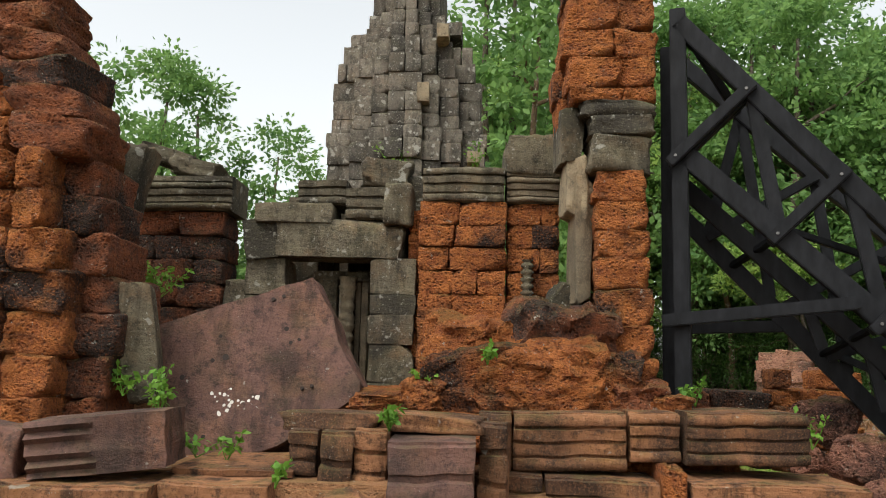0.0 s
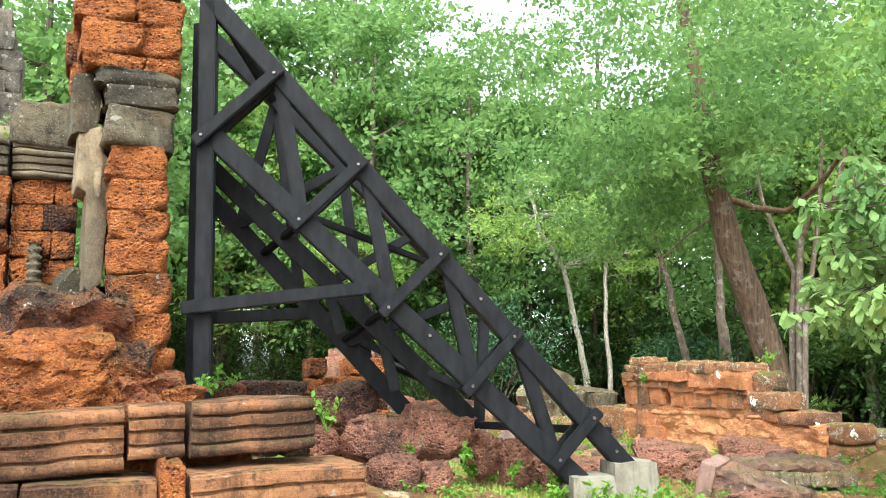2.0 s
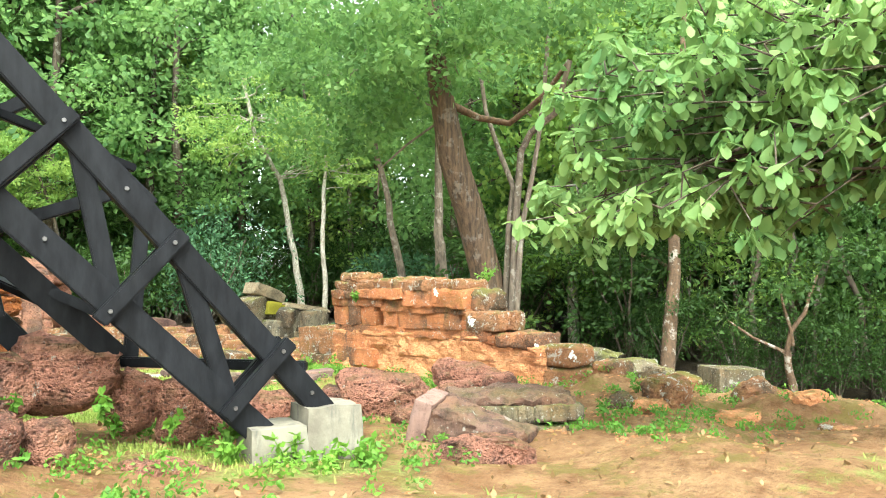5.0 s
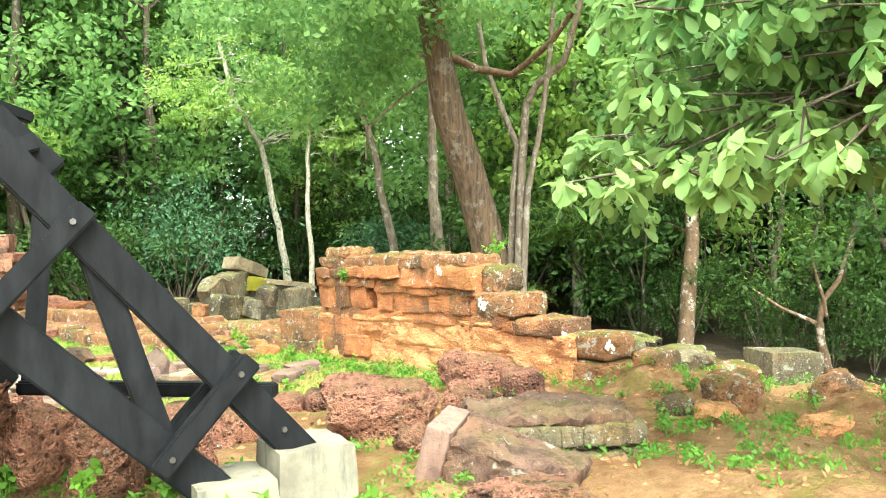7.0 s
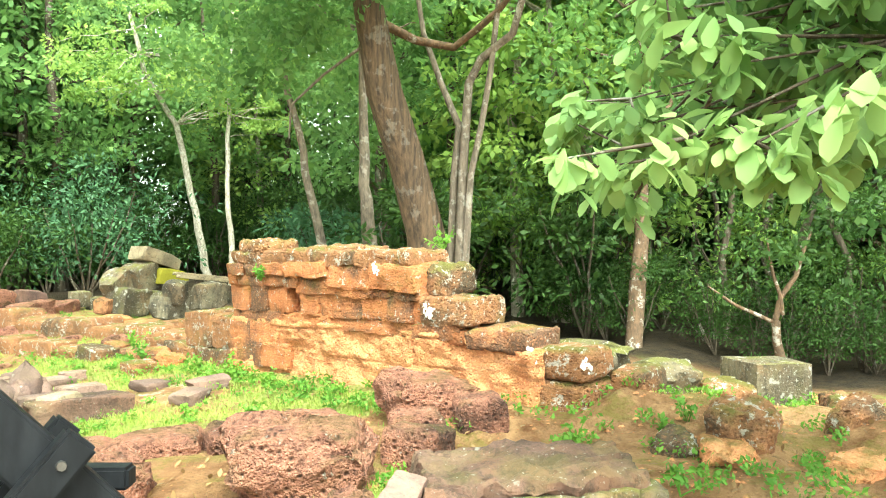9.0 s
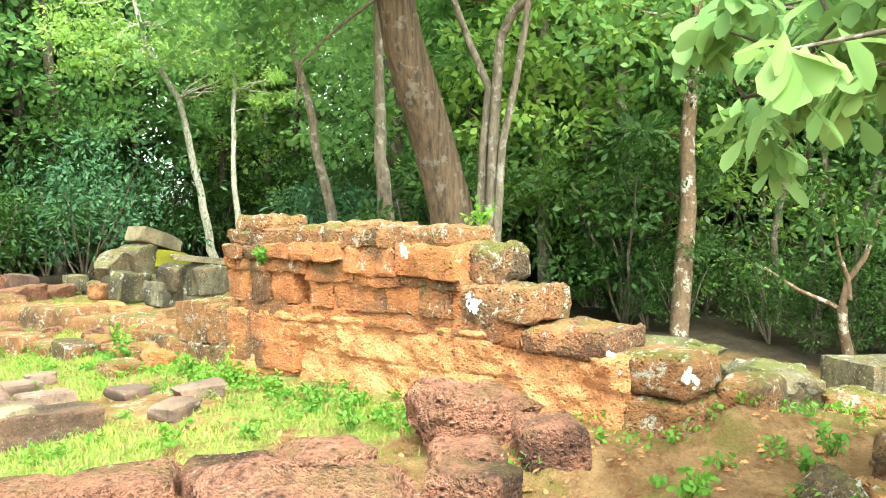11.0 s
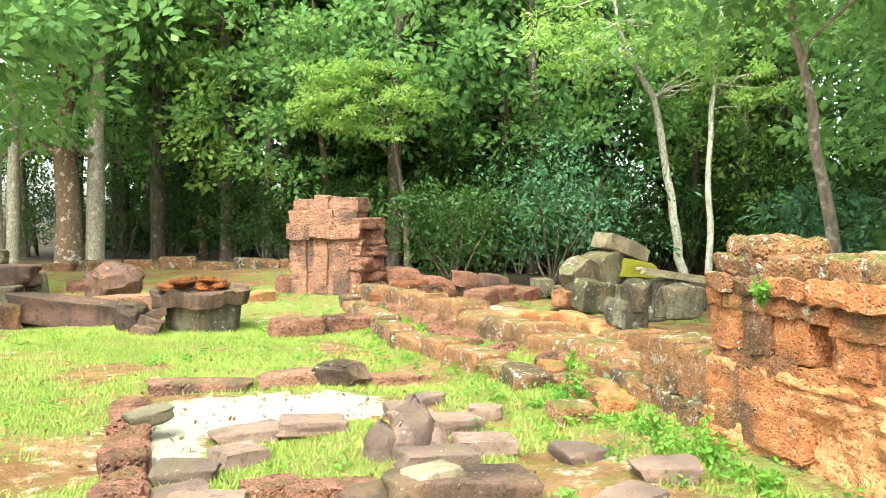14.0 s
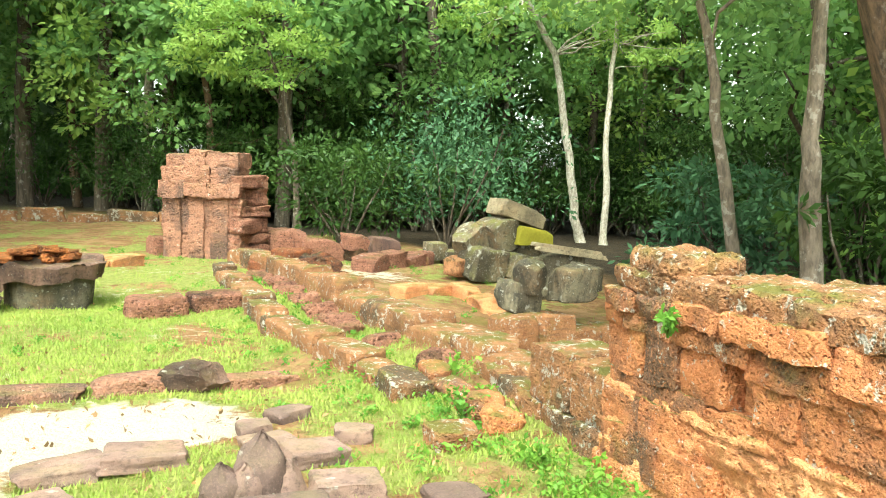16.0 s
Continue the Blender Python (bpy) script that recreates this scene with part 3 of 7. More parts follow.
# ---- temple gate ----
def temple_pier():
    """The left pier: a leaning heap of big laterite blocks that narrows to the top."""
    pier = thing("laterite_pier", "leaning weathered laterite pier of heavy dark orange blocks", "pier", (-3.0, 6.1, 0.7))
    z = 0.72
    rows = [(0.34, -2.62), (0.32, -2.58), (0.33, -2.52), (0.3, -2.52), (0.33, -2.62), (0.31, -2.72), (0.31, -2.78)]
    for h, right in rows:
        x = -3.9
        for w in (0.72, right + 3.9 - 0.72 - 0.17):
            piece("laterite_block", random.choice(pool(LATERITE, "worn")), pier, sized(x + w / 2, 6.25 + random.uniform(-0.04, 0.04), z + h / 2, w, 0.9, h + 0.015, 0, random.uniform(-2, 2), random.uniform(-3, 3)))
            x += w
        piece("laterite_block", random.choice(pool(LATERITE_DARK, "worn")), pier, sized(x + 0.12, 6.5 + random.uniform(-0.05, 0.05), z + h / 2, 0.34, 0.8, h + 0.01, 0, 0, random.uniform(-6, 6)))
        z += h
    for x, h, w in ((-3.32, 0.3, 1.2), (-3.32, 0.24, 1.14), (-3.36, 0.24, 1.04), (-3.4, 0.24, 0.88), (-3.42, 0.22, 0.66), (-3.42, 0.2, 0.5)):
        n = 2 if w > 0.7 else 1
        for k in range(n):
            piece("laterite_block", random.choice(pool(LATERITE_DARK if k or z > 3.4 else LATERITE, "worn")), pier,
                  sized(x + (k - (n - 1) / 2) * w / n + random.uniform(-0.03, 0.03), 6.3, z + h / 2, w / n + 0.02, 0.85, h + 0.02, random.uniform(-3, 3), random.uniform(-4, 6), random.uniform(-6, 6)))
        z += h


temple_pier()


def gallery_wall():
    wall = thing("gallery_wall", "broken laterite gallery wall with a moulded grey cornice", "wall", (-2.9, 8.3, 1.2))
    courses(wall, LATERITE_DARK, (-3.75, 8.1, 0), 0, 1.5, 0.55, 0.9, [0.26, 0.24, 0.25, 0.25, 0.25, 0.25, 0.25, 0.25], (0.35, 0.6))
    moulded("cornice", -3.6, -2.17, 8.0, 0.6, 2.9, 3.26, GREY_STONE, wall, 5, seed=3)
    for x, z, w, h, r in ((-3.35, 3.42, 0.3, 0.32, -8), (-2.95, 3.5, 0.62, 0.16, 16), (-2.62, 3.36, 0.5, 0.18, 12)):
        piece("vault_stone", random.choice(pool(GREY_STONE, "worn")), wall, sized(x, 8.3, z, w, 0.5, h, 0, r, 5))
    for x, z, w, h in ((-2.08, 2.05, 0.32, 0.3), (-2.12, 1.74, 0.34, 0.32), (-2.1, 1.42, 0.36, 0.32), (-2.05, 1.12, 0.4, 0.3)):
        piece("grey_block", random.choice(pool(GREY_STONE, "worn")), wall, sized(x, 8.35, z, w, 0.5, h, 0, 0, 4))
    stone_thing("standing_stone", GREY_STONE, "slab", sized(-2.32, 6.35, 1.5, 0.3, 0.22, 0.95, 4, -12, 12), "upright grey lichen-spotted stone slab beside the pier", "stone")
    stone_thing("vault_fragment", GREY_STONE, "worn", sized(-3.05, 7.5, 3.05, 0.35, 0.5, 0.75, 0, 12, 5), "tilted grey sandstone fragment", "stone")


gallery_wall()


def door_wall():
    gate = thing("temple_doorway", "sandstone doorway with lintel, colonette and dark opening", "doorway", (-0.9, 8.2, 1.0))
    crisp = pool(GREY_STONE, "crisp")
    z = 1.02
    for h in (0.17, 0.38, 0.3, 0.2, 0.36):
        piece("jamb_block", random.choice(crisp), gate, sized(-0.46 + random.uniform(-0.01, 0.01), 8.2, z + h / 2, 0.46, 0.5, h, 0, 0, random.uniform(-1, 1)))
        z += h
    piece("lintel", crisp[1], gate, sized(-1.02, 8.22, 2.63, 1.32, 0.55, 0.4, 0, 1, 0))
    piece("lintel_block", crisp[2], gate, sized(-1.83, 8.24, 2.62, 0.36, 0.5, 0.42, 0, -8, 0))
    piece("lintel_block", crisp[3], gate, sized(-1.5, 8.2, 2.88, 0.8, 0.55, 0.2, 0, 0, 1))
    piece("wall_block", crisp[4], gate, sized(-1.78, 8.3, 2.24, 0.42, 0.5, 0.38))
    piece("wall_block", crisp[5], gate, sized(-1.78, 8.3, 1.86, 0.44, 0.5, 0.36))
    piece("wall_block", crisp[0], gate, sized(-1.8, 8.3, 1.4, 0.44, 0.5, 0.56))
    moulded("capital", -0.98, -0.42, 8.0, 0.5, 2.83, 3.17, GREY_STONE, gate, 3, seed=9)
    moulded("capital", -1.5, -0.98, 8.05, 0.5, 2.98, 3.25, GREY_STONE, gate, 3, seed=12)
    piece("fallen_block", pool(GREY_STONE, "worn")[1], gate, sized(-0.62, 8.4, 3.36, 0.5, 0.45, 0.3, 0, 6, 10))
    piece("fallen_block", pool(GREY_STONE, "worn")[2], gate, sized(-0.3, 8.5, 3.1, 0.36, 0.4, 0.5, 0, -4, 0))
    piece("inner_jamb", crisp[2], gate, sized(-1.22, 8.62, 1.72, 0.2, 0.2, 1.2))
    piece("inner_lintel", crisp[3], gate, sized(-0.98, 8.6, 2.3, 0.8, 0.24, 0.1))
    for k, (x, w) in enumerate(((-0.82, 0.07), (-0.9, 0.05))):
        part("door_frame", box_mesh(x - w / 2, x + w / 2, 8.55 + 0.06 * k, 8.75 + 0.06 * k, 1.0, 2.28), PALE_STONE, gate)
    prof = []
    for k in range(60):
        s = k / 59
        r = 0.075 + 0.012 * math.sin(s * 70) + (0.016 if int(s * 14) % 4 == 0 else 0) + (0.02 if s < 0.05 or s > 0.94 else 0)
        prof.append(((-0.99, 8.45, 1.08 + s * 1.2), r))
    v, f = tube([p for p, _ in prof], [r for _, r in prof], 12)
    part("colonette", raw_mesh("colonette", v, f, PALE_STONE, True), None, gate, "ringed pale sandstone colonette")
    part("rear_wall", box_mesh(-1.3, 0.2, 10.2, 10.5, 0.6, 3.0), GREY_STONE, gate)
    part("side_wall", box_mesh(-1.75, -1.4, 8.8, 10.2, 0.6, 2.9), GREY_STONE, gate)
    part("side_wall", box_mesh(0.0, 0.35, 8.75, 10.2, 0.6, 2.9), GREY_STONE, gate)
    part("roof_slab", box_mesh(-1.75, 0.35, 8.75, 10.5, 2.95, 3.2), GREY_STONE, gate)


def box_mesh(x0, x1, y0, y1, z0, z1, bevel=0.012):
    bm = bmesh.new()
    bmesh.ops.create_cube(bm, size=1.0)
    bmesh.ops.transform(bm, matrix=sized((x0 + x1) / 2, (y0 + y1) / 2, (z0 + z1) / 2, x1 - x0, y1 - y0, z1 - z0), verts=bm.verts)
    if bevel:
        bmesh.ops.bevel(bm, geom=bm.edges, offset=bevel, segments=2, affect="EDGES")
    return bm


door_wall()


def pilasters():
    wall = thing("laterite_gate_wall", "orange laterite wall with two pilasters and moulded grey capitals", "wall", (0.5, 8.1, 1.2))
    courses(wall, LATERITE, (-0.2, 7.86, 0), 0, 0.86, 0.6, 1.1, [0.25, 0.24, 0.25, 0.24, 0.24, 0.23, 0.22, 0.24], (0.24, 0.5), wobble=0.02)
    courses(wall, LATERITE, (-0.32, 8.05, 0), 0, 0.14, 0.5, 1.2, [0.25] * 7, (0.14, 0.14), wobble=0.02)
    courses(wall, LATERITE, (0.68, 7.98, 0), 0, 0.52, 0.5, 1.6, [0.24, 0.24, 0.24, 0.24, 0.24, 0.22], (0.22, 0.34), wobble=0.02)
    moulded("capital", -0.18, 0.64, 7.84, 0.6, 3.0, 3.36, GREY_STONE, wall, 4, seed=21)
    moulded("capital", 0.66, 1.2, 7.95, 0.5, 3.02, 3.35, PALE_STONE, wall, 5, seed=22)
    piece("arch_stone", pool(GREY_STONE, "worn")[3], wall, sized(0.93, 8.15, 3.53, 0.56, 0.45, 0.42, 0, 2, 3))
    piece("capital_top", pool(GREY_STONE, "worn")[4], wall, sized(-0.42, 8.1, 2.98, 0.28, 0.5, 0.42))
    prof = [((0.88, 7.93, 1.82 + s * 0.62 / 30), 0.055 + 0.018 * math.sin(s * 1.9)) for s in range(31)]
    v, f = tube([p for p, _ in prof], [r for _, r in prof], 10)
    part("baluster", raw_mesh("baluster", v, f, GREY_STONE, True), None, wall, "turned dark stone window baluster")
    stone_thing("fallen_capstone", GREY_STONE, "worn", sized(1.2, 7.5, 2.03, 0.25, 0.25, 0.25, 10, 30, 20), "small dark stone resting on the laterite heap", "stone")


pilasters()


def leaning_pillar():
    pillar = thing("laterite_pillar", "tall leaning laterite pillar with a sandstone capital, propped by timber", "pillar", (1.7, 7.2, 1.0))
    rows = [(1.05, 0.24, 1.52, 2.02), (1.29, 0.2, 1.5, 1.95), (1.49, 0.27, 1.47, 1.9), (1.76, 0.32, 1.44, 1.9), (2.08, 0.27, 1.43, 1.88), (2.35, 0.24, 1.43, 1.88), (2.59, 0.26, 1.42, 1.87), (2.85, 0.27, 1.42, 1.86)]
    for z, h, a, b in rows:
        piece("laterite_block", random.choice(pool(LATERITE, "worn")), pillar, sized((a + b) / 2, 7.2, z + h / 2, b - a + random.uniform(-0.01, 0.03), 0.6, h + 0.012, random.uniform(-1.5, 1.5), random.uniform(-2, 2), random.uniform(-3, 3)))
    for z, h, a, b in ((3.12, 0.32, 1.38, 1.92), (3.44, 0.18, 1.36, 1.93), (3.62, 0.14, 1.28, 1.95)):
        piece("capital_stone", random.choice(pool(GREY_STONE, "worn")), pillar, sized((a + b) / 2, 7.2, z + h / 2, b - a, 0.62, h + 0.01, 0, random.uniform(-1, 3), 1))
    z = 3.76
    for h, a, b in ((0.13, 1.2, 1.94), (0.28, 1.16, 1.95), (0.26, 1.12, 1.95), (0.28, 1.14, 1.94), (0.27, 1.14, 1.93), (0.25, 1.18, 1.9)):
        for c, d in ((a, a + 0.46), (a + 0.46, b)):
            piece("laterite_block", random.choice(pool(LATERITE, "worn")), pillar, sized((c + d) / 2, 7.25, z + h / 2, d - c + 0.01, 0.65, h + 0.012, random.uniform(-2, 2), random.uniform(-2, 2), random.uniform(-3, 3)))
        z += h
    for z, h, w, x in ((2.0, 1.1, 0.16, 1.33), (2.75, 0.55, 0.2, 1.27), (3.25, 0.5, 0.22, 1.22)):
        piece("jamb_slab", random.choice(pool(PALE_STONE if z < 3 else GREY_STONE, "slab")), pillar, sized(x, 7.35, z + h / 2, w, 0.5, h, 0, random.uniform(0, 3), 3))
    for z, h, w, x in ((3.74, 0.3, 0.2, 1.2), (4.0, 0.3, 0.2, 1.16)):
        piece("laterite_block", random.choice(pool(LATERITE, "worn")), pillar, sized(x, 7.5, z, w, 0.5, h))


leaning_pillar()


def laterite_heap():
    """The melted-looking laterite mass in front of the pilasters."""
    heap = thing("laterite_heap", "crumbled mound of weathered laterite on the plinth", "rubble", (0.9, 6.9, 1.0))
    lumps = [stone_mesh("laterite_lump", mat, 90 + k, 20, 0.13, 0.12, 7, 0.12) for k, mat in enumerate((LATERITE, LATERITE, LATERITE_DARK, LATERITE))]
    for k, (x, y, z, dx, dy, dz) in enumerate(((0.45, 7.35, 1.42, 1.0, 0.95, 0.8), (0.35, 6.92, 1.24, 0.8, 0.7, 0.52), (1.12, 7.22, 1.5, 0.95, 1.0, 0.88), (1.0, 6.85, 1.28, 0.95, 0.7, 0.62), (1.5, 6.95, 1.25, 0.6, 0.75, 0.55), (0.68, 6.78, 1.2, 0.55, 0.6, 0.42),
                                               (1.75, 6.85, 1.14, 0.5, 0.6, 0.3), (0.0, 6.75, 1.13, 0.4, 0.45, 0.28), (-0.36, 6.98, 1.08, 0.62, 0.55, 0.18), (1.97, 6.75, 1.07, 0.3, 0.45, 0.24))):
        piece("laterite_lump", lumps[k % 4], heap, sized(x, y, z, dx, dy, dz, random.uniform(-6, 6), random.uniform(-6, 6), random.uniform(-15, 15)))


laterite_heap()


def plinth():
    base = thing("temple_plinth", "stepped sandstone plinth of worn moulded blocks", "plinth", (1.0, 6.4, 0.0))
    for k, (a, b, z0, z1, y) in enumerate(((0.45, 0.7, 0.62, 1.04, 6.2), (0.71, 1.55, 0.62, 1.06, 6.15), (1.58, 1.96, 0.7, 1.08, 6.15), (1.99, 2.86, 0.72, 1.1, 6.05))):
        moulded("moulded_stone", a, b, y, 0.75, z0, z1, BROWN_STONE, base, 4, turn=-1.0, seed=31 + k, sag=0.02 * (k % 2))
    for k, (a, b, z0, z1, y) in enumerate(((0.4, 0.92, 0.22, 0.6, 6.0), (0.94, 1.75, 0.2, 0.6, 5.9), (1.95, 3.15, 0.3, 0.62, 5.75), (-0.9, 0.4, 0.15, 0.5, 5.4))):
        moulded("moulded_stone", a, b, y, 0.9, z0, z1, BROWN_STONE, base, 3, turn=-1.5, seed=41 + k)
    piece("wedge_stone", pool(LATERITE, "worn")[2], base, sized(1.85, 6.1, 0.5, 0.16, 0.5, 0.42))
    for k, (a, b, z0, z1, y) in enumerate(((-2.7, -1.55, 0.2, 0.6, 4.75), (-1.53, -0.86, 0.3, 0.62, 4.95), (-1.6, -0.8, 0.5, 0.66, 5.35))):
        moulded("ledge_stone", a, b, y, 1.1, z0, z1, BROWN_STONE, base, 3, turn=3.0, seed=51 + k)
    courses(base, LATERITE, (0.1, 6.5, 0), 0, 2.4, 1.2, 0.35, [0.34, 0.32], (0.5, 0.9), "worn")
    part("fill", box_mesh(-0.75, 2.2, 6.9, 9.6, -0.2, 1.02, 0.04), EARTH_FILL, base, "packed orange earth on the plinth")
    part("fill", box_mesh(-3.9, -0.755, 7.35, 9.6, -0.2, 1.0, 0.04), EARTH_FILL, base)
    part("fill", box_mesh(-3.9, 0.3, 5.25, 7.34, -0.2, 0.6, 0.04), EARTH_FILL, base)


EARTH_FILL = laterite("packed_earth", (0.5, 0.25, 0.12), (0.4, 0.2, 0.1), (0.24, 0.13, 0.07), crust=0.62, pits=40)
plinth()


def front_stones():
    for k, (a, b, y, z0, z1, d, t) in enumerate(((-0.86, -0.66, 5.5, 0.6, 0.93, 0.5, 4), (-0.64, -0.42, 5.42, 0.5, 0.93, 0.7, 2), (-0.4, -0.18, 5.5, 0.5, 0.95, 0.6, 0), (-0.14, 0.42, 5.2, 0.42, 0.9, 0.7, 1), (0.44, 0.64, 5.75, 0.35, 0.98, 0.6, -6))):
        st = thing("carved_block", "worn brown sandstone block with carved bands", "stone block", ((a + b) / 2, y + 0.3, z0), "carved blocks on the plinth edge")
        moulded("body", a, b, y, d, z0, z1, BROWN_STONE if k != 3 else PURPLE_STONE, st, 2 if k in (1, 3) else 3, turn=t, seed=61 + k, rough=0.035)
    for x, y, dx, dy in ((-0.62, 5.95, 0.7, 0.55), (0.12, 5.95, 0.75, 0.6)):
        stone_thing("capping_slab", BROWN_STONE, "slab", sized(x, y, 0.97, dx, dy, 0.12, 0, random.uniform(-2, 2), random.uniform(-8, 8)), "flat worn brown sandstone slab on the plinth edge", "stone slab", "capping slabs")
    st = thing("fallen_moulding", "fallen dark sandstone block with a carved side on the ledge", "stone block", (-2.0, 5.2, 0.6))
    bm = bmesh.new()
    bmesh.ops.create_cube(bm, size=1)
    bmesh.ops.subdivide_edges(bm, edges=bm.edges, cuts=9, use_grid_fill=True)
    for v in bm.verts:
        v.co += noise.noise_vector(v.co * 3) * 0.025
        if v.co.y < -0.4 and v.co.x < -0.08:
            v.co.y += 0.05 * math.sin(v.co.z * 26)
    bmesh.ops.transform(bm, matrix=sized(-2.02, 5.3, 0.83, 0.86, 0.62, 0.36, 0, -6, 8), verts=bm.verts)
    part("body", bm, PURPLE_STONE, st, smooth=True)
    stone_thing("broken_block", PURPLE_STONE, "worn", sized(-2.72, 5.2, 0.75, 0.42, 0.5, 0.36, 0, 0, 10), "broken dark sandstone block on the ledge", "stone block")
    stone_thing("round_stone", BROWN_STONE, "boulder", sized(-0.38, 4.9, 0.5, 0.3, 0.3, 0.22), "small rounded sandstone on the ledge", "stone")


front_stones()


def fallen_slab():
    """The big purple slab that leans against the doorway, with drilled holes."""
    slab = thing("fallen_lintel_slab", "huge purple sandstone slab with drilled holes leaning on the doorway", "stone slab", (-1.4, 6.7, 0.6))
    outline = [(-1.09, 2.14), (-0.86, 1.8), (-0.78, 1.55), (-0.55, 1.2), (-0.56, 1.12), (-1.2, 0.68), (-1.55, 0.56), (-2.16, 0.54), (-2.2, 0.95), (-2.32, 1.2), (-2.54, 1.55), (-2.45, 1.62), (-1.85, 1.86)]
    bm = bmesh.new()
    lean = 0.28
    fronts = [bm.verts.new((x, 6.62 + (z - 0.6) * lean, z)) for x, z in outline]
    face = bm.faces.new(fronts)
    ext = bmesh.ops.extrude_face_region(bm, geom=[face])
    for g in ext["geom"]:
        if isinstance(g, bmesh.types.BMVert):
            g.co += Vector((0.03, 0.3, -0.06))
    bmesh.ops.triangulate(bm, faces=bm.faces)
    bmesh.ops.subdivide_edges(bm, edges=bm.edges, cuts=5, use_grid_fill=True)
    for v in bm.verts:
        v.co += noise.noise_vector(v.co * 2.3) * 0.03 + noise.noise_vector(v.co * 7) * 0.012
        if v.co.x * 0.75 + v.co.z * 0.55 < -0.38 and v.co.z < 1.75 - 0.0 * v.co.x:
            v.co.y -= 0.014
    part("body", bm, PURPLE_STONE, slab, smooth=False)
    # drilled holes are solid plugs, the shade inside them painted as near-black
    hole = Nodes("hole_shade", 0.95)
    hole.colour(hole.mix(hole.noise(20), (0.03, 0.022, 0.02), (0.05, 0.04, 0.035)))
    for x, z, r in ((-1.4, 1.92, 0.022), (-1.31, 1.95, 0.02), (-2.05, 1.6, 0.022), (-1.82, 1.58, 0.02), (-1.75, 1.4, 0.035), (-1.86, 1.37, 0.022), (-1.25, 1.66, 0.026), (-1.2, 1.54, 0.022), (-1.13, 1.57, 0.018), (-1.06, 1.16, 0.018), (-0.98, 1.18, 0.018), (-1.92, 0.7, 0.026), (-1.84, 0.74, 0.024), (-1.55, 0.74, 0.026), (-2.1, 1.22, 0.028)):
        ring = bmesh.new()
        bmesh.ops.create_cone(ring, cap_ends=True, segments=10, radius1=r, radius2=r * 0.8, depth=0.03)
        bmesh.ops.transform(ring, matrix=pose(x, 6.618 + (z - 0.6) * lean, z, 90 - 15), verts=ring.verts)
        part("drill_hole", ring, hole.mat, slab)
    lich = Nodes("white_lichen", 0.95)
    lich.colour(lich.mix(lich.noise(30), (0.5, 0.47, 0.43), (0.7, 0.68, 0.62)))
    rnd = random.Random(4)
    for k in range(26):
        x, z = rnd.gauss(-1.68 if k % 3 else -1.5, 0.07), rnd.gauss(1.02, 0.06)
        ring = bmesh.new()
        bmesh.ops.create_circle(ring, cap_ends=True, segments=9, radius=rnd.uniform(0.008, 0.024))
        for v in ring.verts:
            v.co *= rnd.uniform(0.7, 1.2)
        bmesh.ops.transform(ring, matrix=pose(x, 6.601 + (z - 0.6) * lean, z, 90 - 15), verts=ring.verts)
        part("lichen_spot", ring, lich.mat, slab)


fallen_slab()


def tower():
    """The sanctuary tower behind the gate, in stepped courses with projecting bays."""
    prang = thing("sanctuary_tower", "ruined grey sandstone sanctuary tower of offset blocks", "tower", (-1.1, 15.5, 0))
    part("core", box_mesh(-1.75, -0.5, 14.7, 17.0, -0.3, 9.2, 0.05), TOWER_STONE, prang)
    part("core", box_mesh(-2.4, 0.3, 15.0, 17.2, -0.3, 6.0, 0.05), TOWER_STONE, prang)
    stone = pool(TOWER_STONE, "crisp")
    rnd = random.Random(8)
    z, k = 3.3, 0
    while z < 9.4:
        h = rnd.choice((0.26, 0.32, 0.36, 0.42))
        half = float(np.interp(z, [3.3, 4.7, 5.4, 5.6, 6.8, 7.2, 7.6, 8.2, 9.4], [1.6, 1.48, 1.52, 1.45, 1.25, 1.15, 1.0, 0.85, 0.55]))
        mid = float(np.interp(z, [3.3, 6.0, 8.0, 9.4], [-1.05, -1.08, -1.13, -1.15]))
        half += rnd.uniform(-0.06, 0.06)
        shrink = half / 1.45
        edges = [-half, -0.98 * shrink, -0.62 * shrink, -0.3 * shrink, 0.02 * shrink, 0.34 * shrink, 0.66 * shrink, 1.02 * shrink, half]
        depth = [0.62, 0.34, 0.16, 0.0, 0.0, 0.14, 0.32, 0.6]
        ledge = 0.1 if k % 5 == 0 else 0.0
        for bay in range(8):
            a, b = mid + edges[bay], mid + edges[bay + 1]
            cuts = [a, b] if (b - a < 0.36 or rnd.random() < 0.6) else [a, a + (b - a) * rnd.uniform(0.35, 0.65), b]
            for c0, c1 in zip(cuts, cuts[1:]):
                if c1 - c0 < 0.06 or (z > 7.0 and bay in (0, 7) and rnd.random() < 0.35):
                    continue
                y = 14.0 + depth[bay] + max(0, (z - 6) * 0.07) - ledge * 0.6 + rnd.uniform(-0.014, 0.014)
                piece("tower_block", stone[rnd.randrange(8)], prang, sized((c0 + c1) / 2 + rnd.uniform(-0.012, 0.012), y + 0.4, z + h / 2, c1 - c0 - 0.002, 0.8, h - 0.001, rnd.uniform(-0.8, 0.8), rnd.uniform(-1, 1), rnd.uniform(-1.5, 1.5)))
        k += 1
        z += h
    for x, z0, z1 in ((-0.72, 6.0, 6.35), (-0.4, 7.2, 7.45), (0.2, 4.9, 5.1)):
        piece("carved_stone", pool(PALE_STONE, "crisp")[k % 8], prang, sized(x, 14.15, (z0 + z1) / 2, 0.22, 0.5, z1 - z0))
        k += 1


tower()


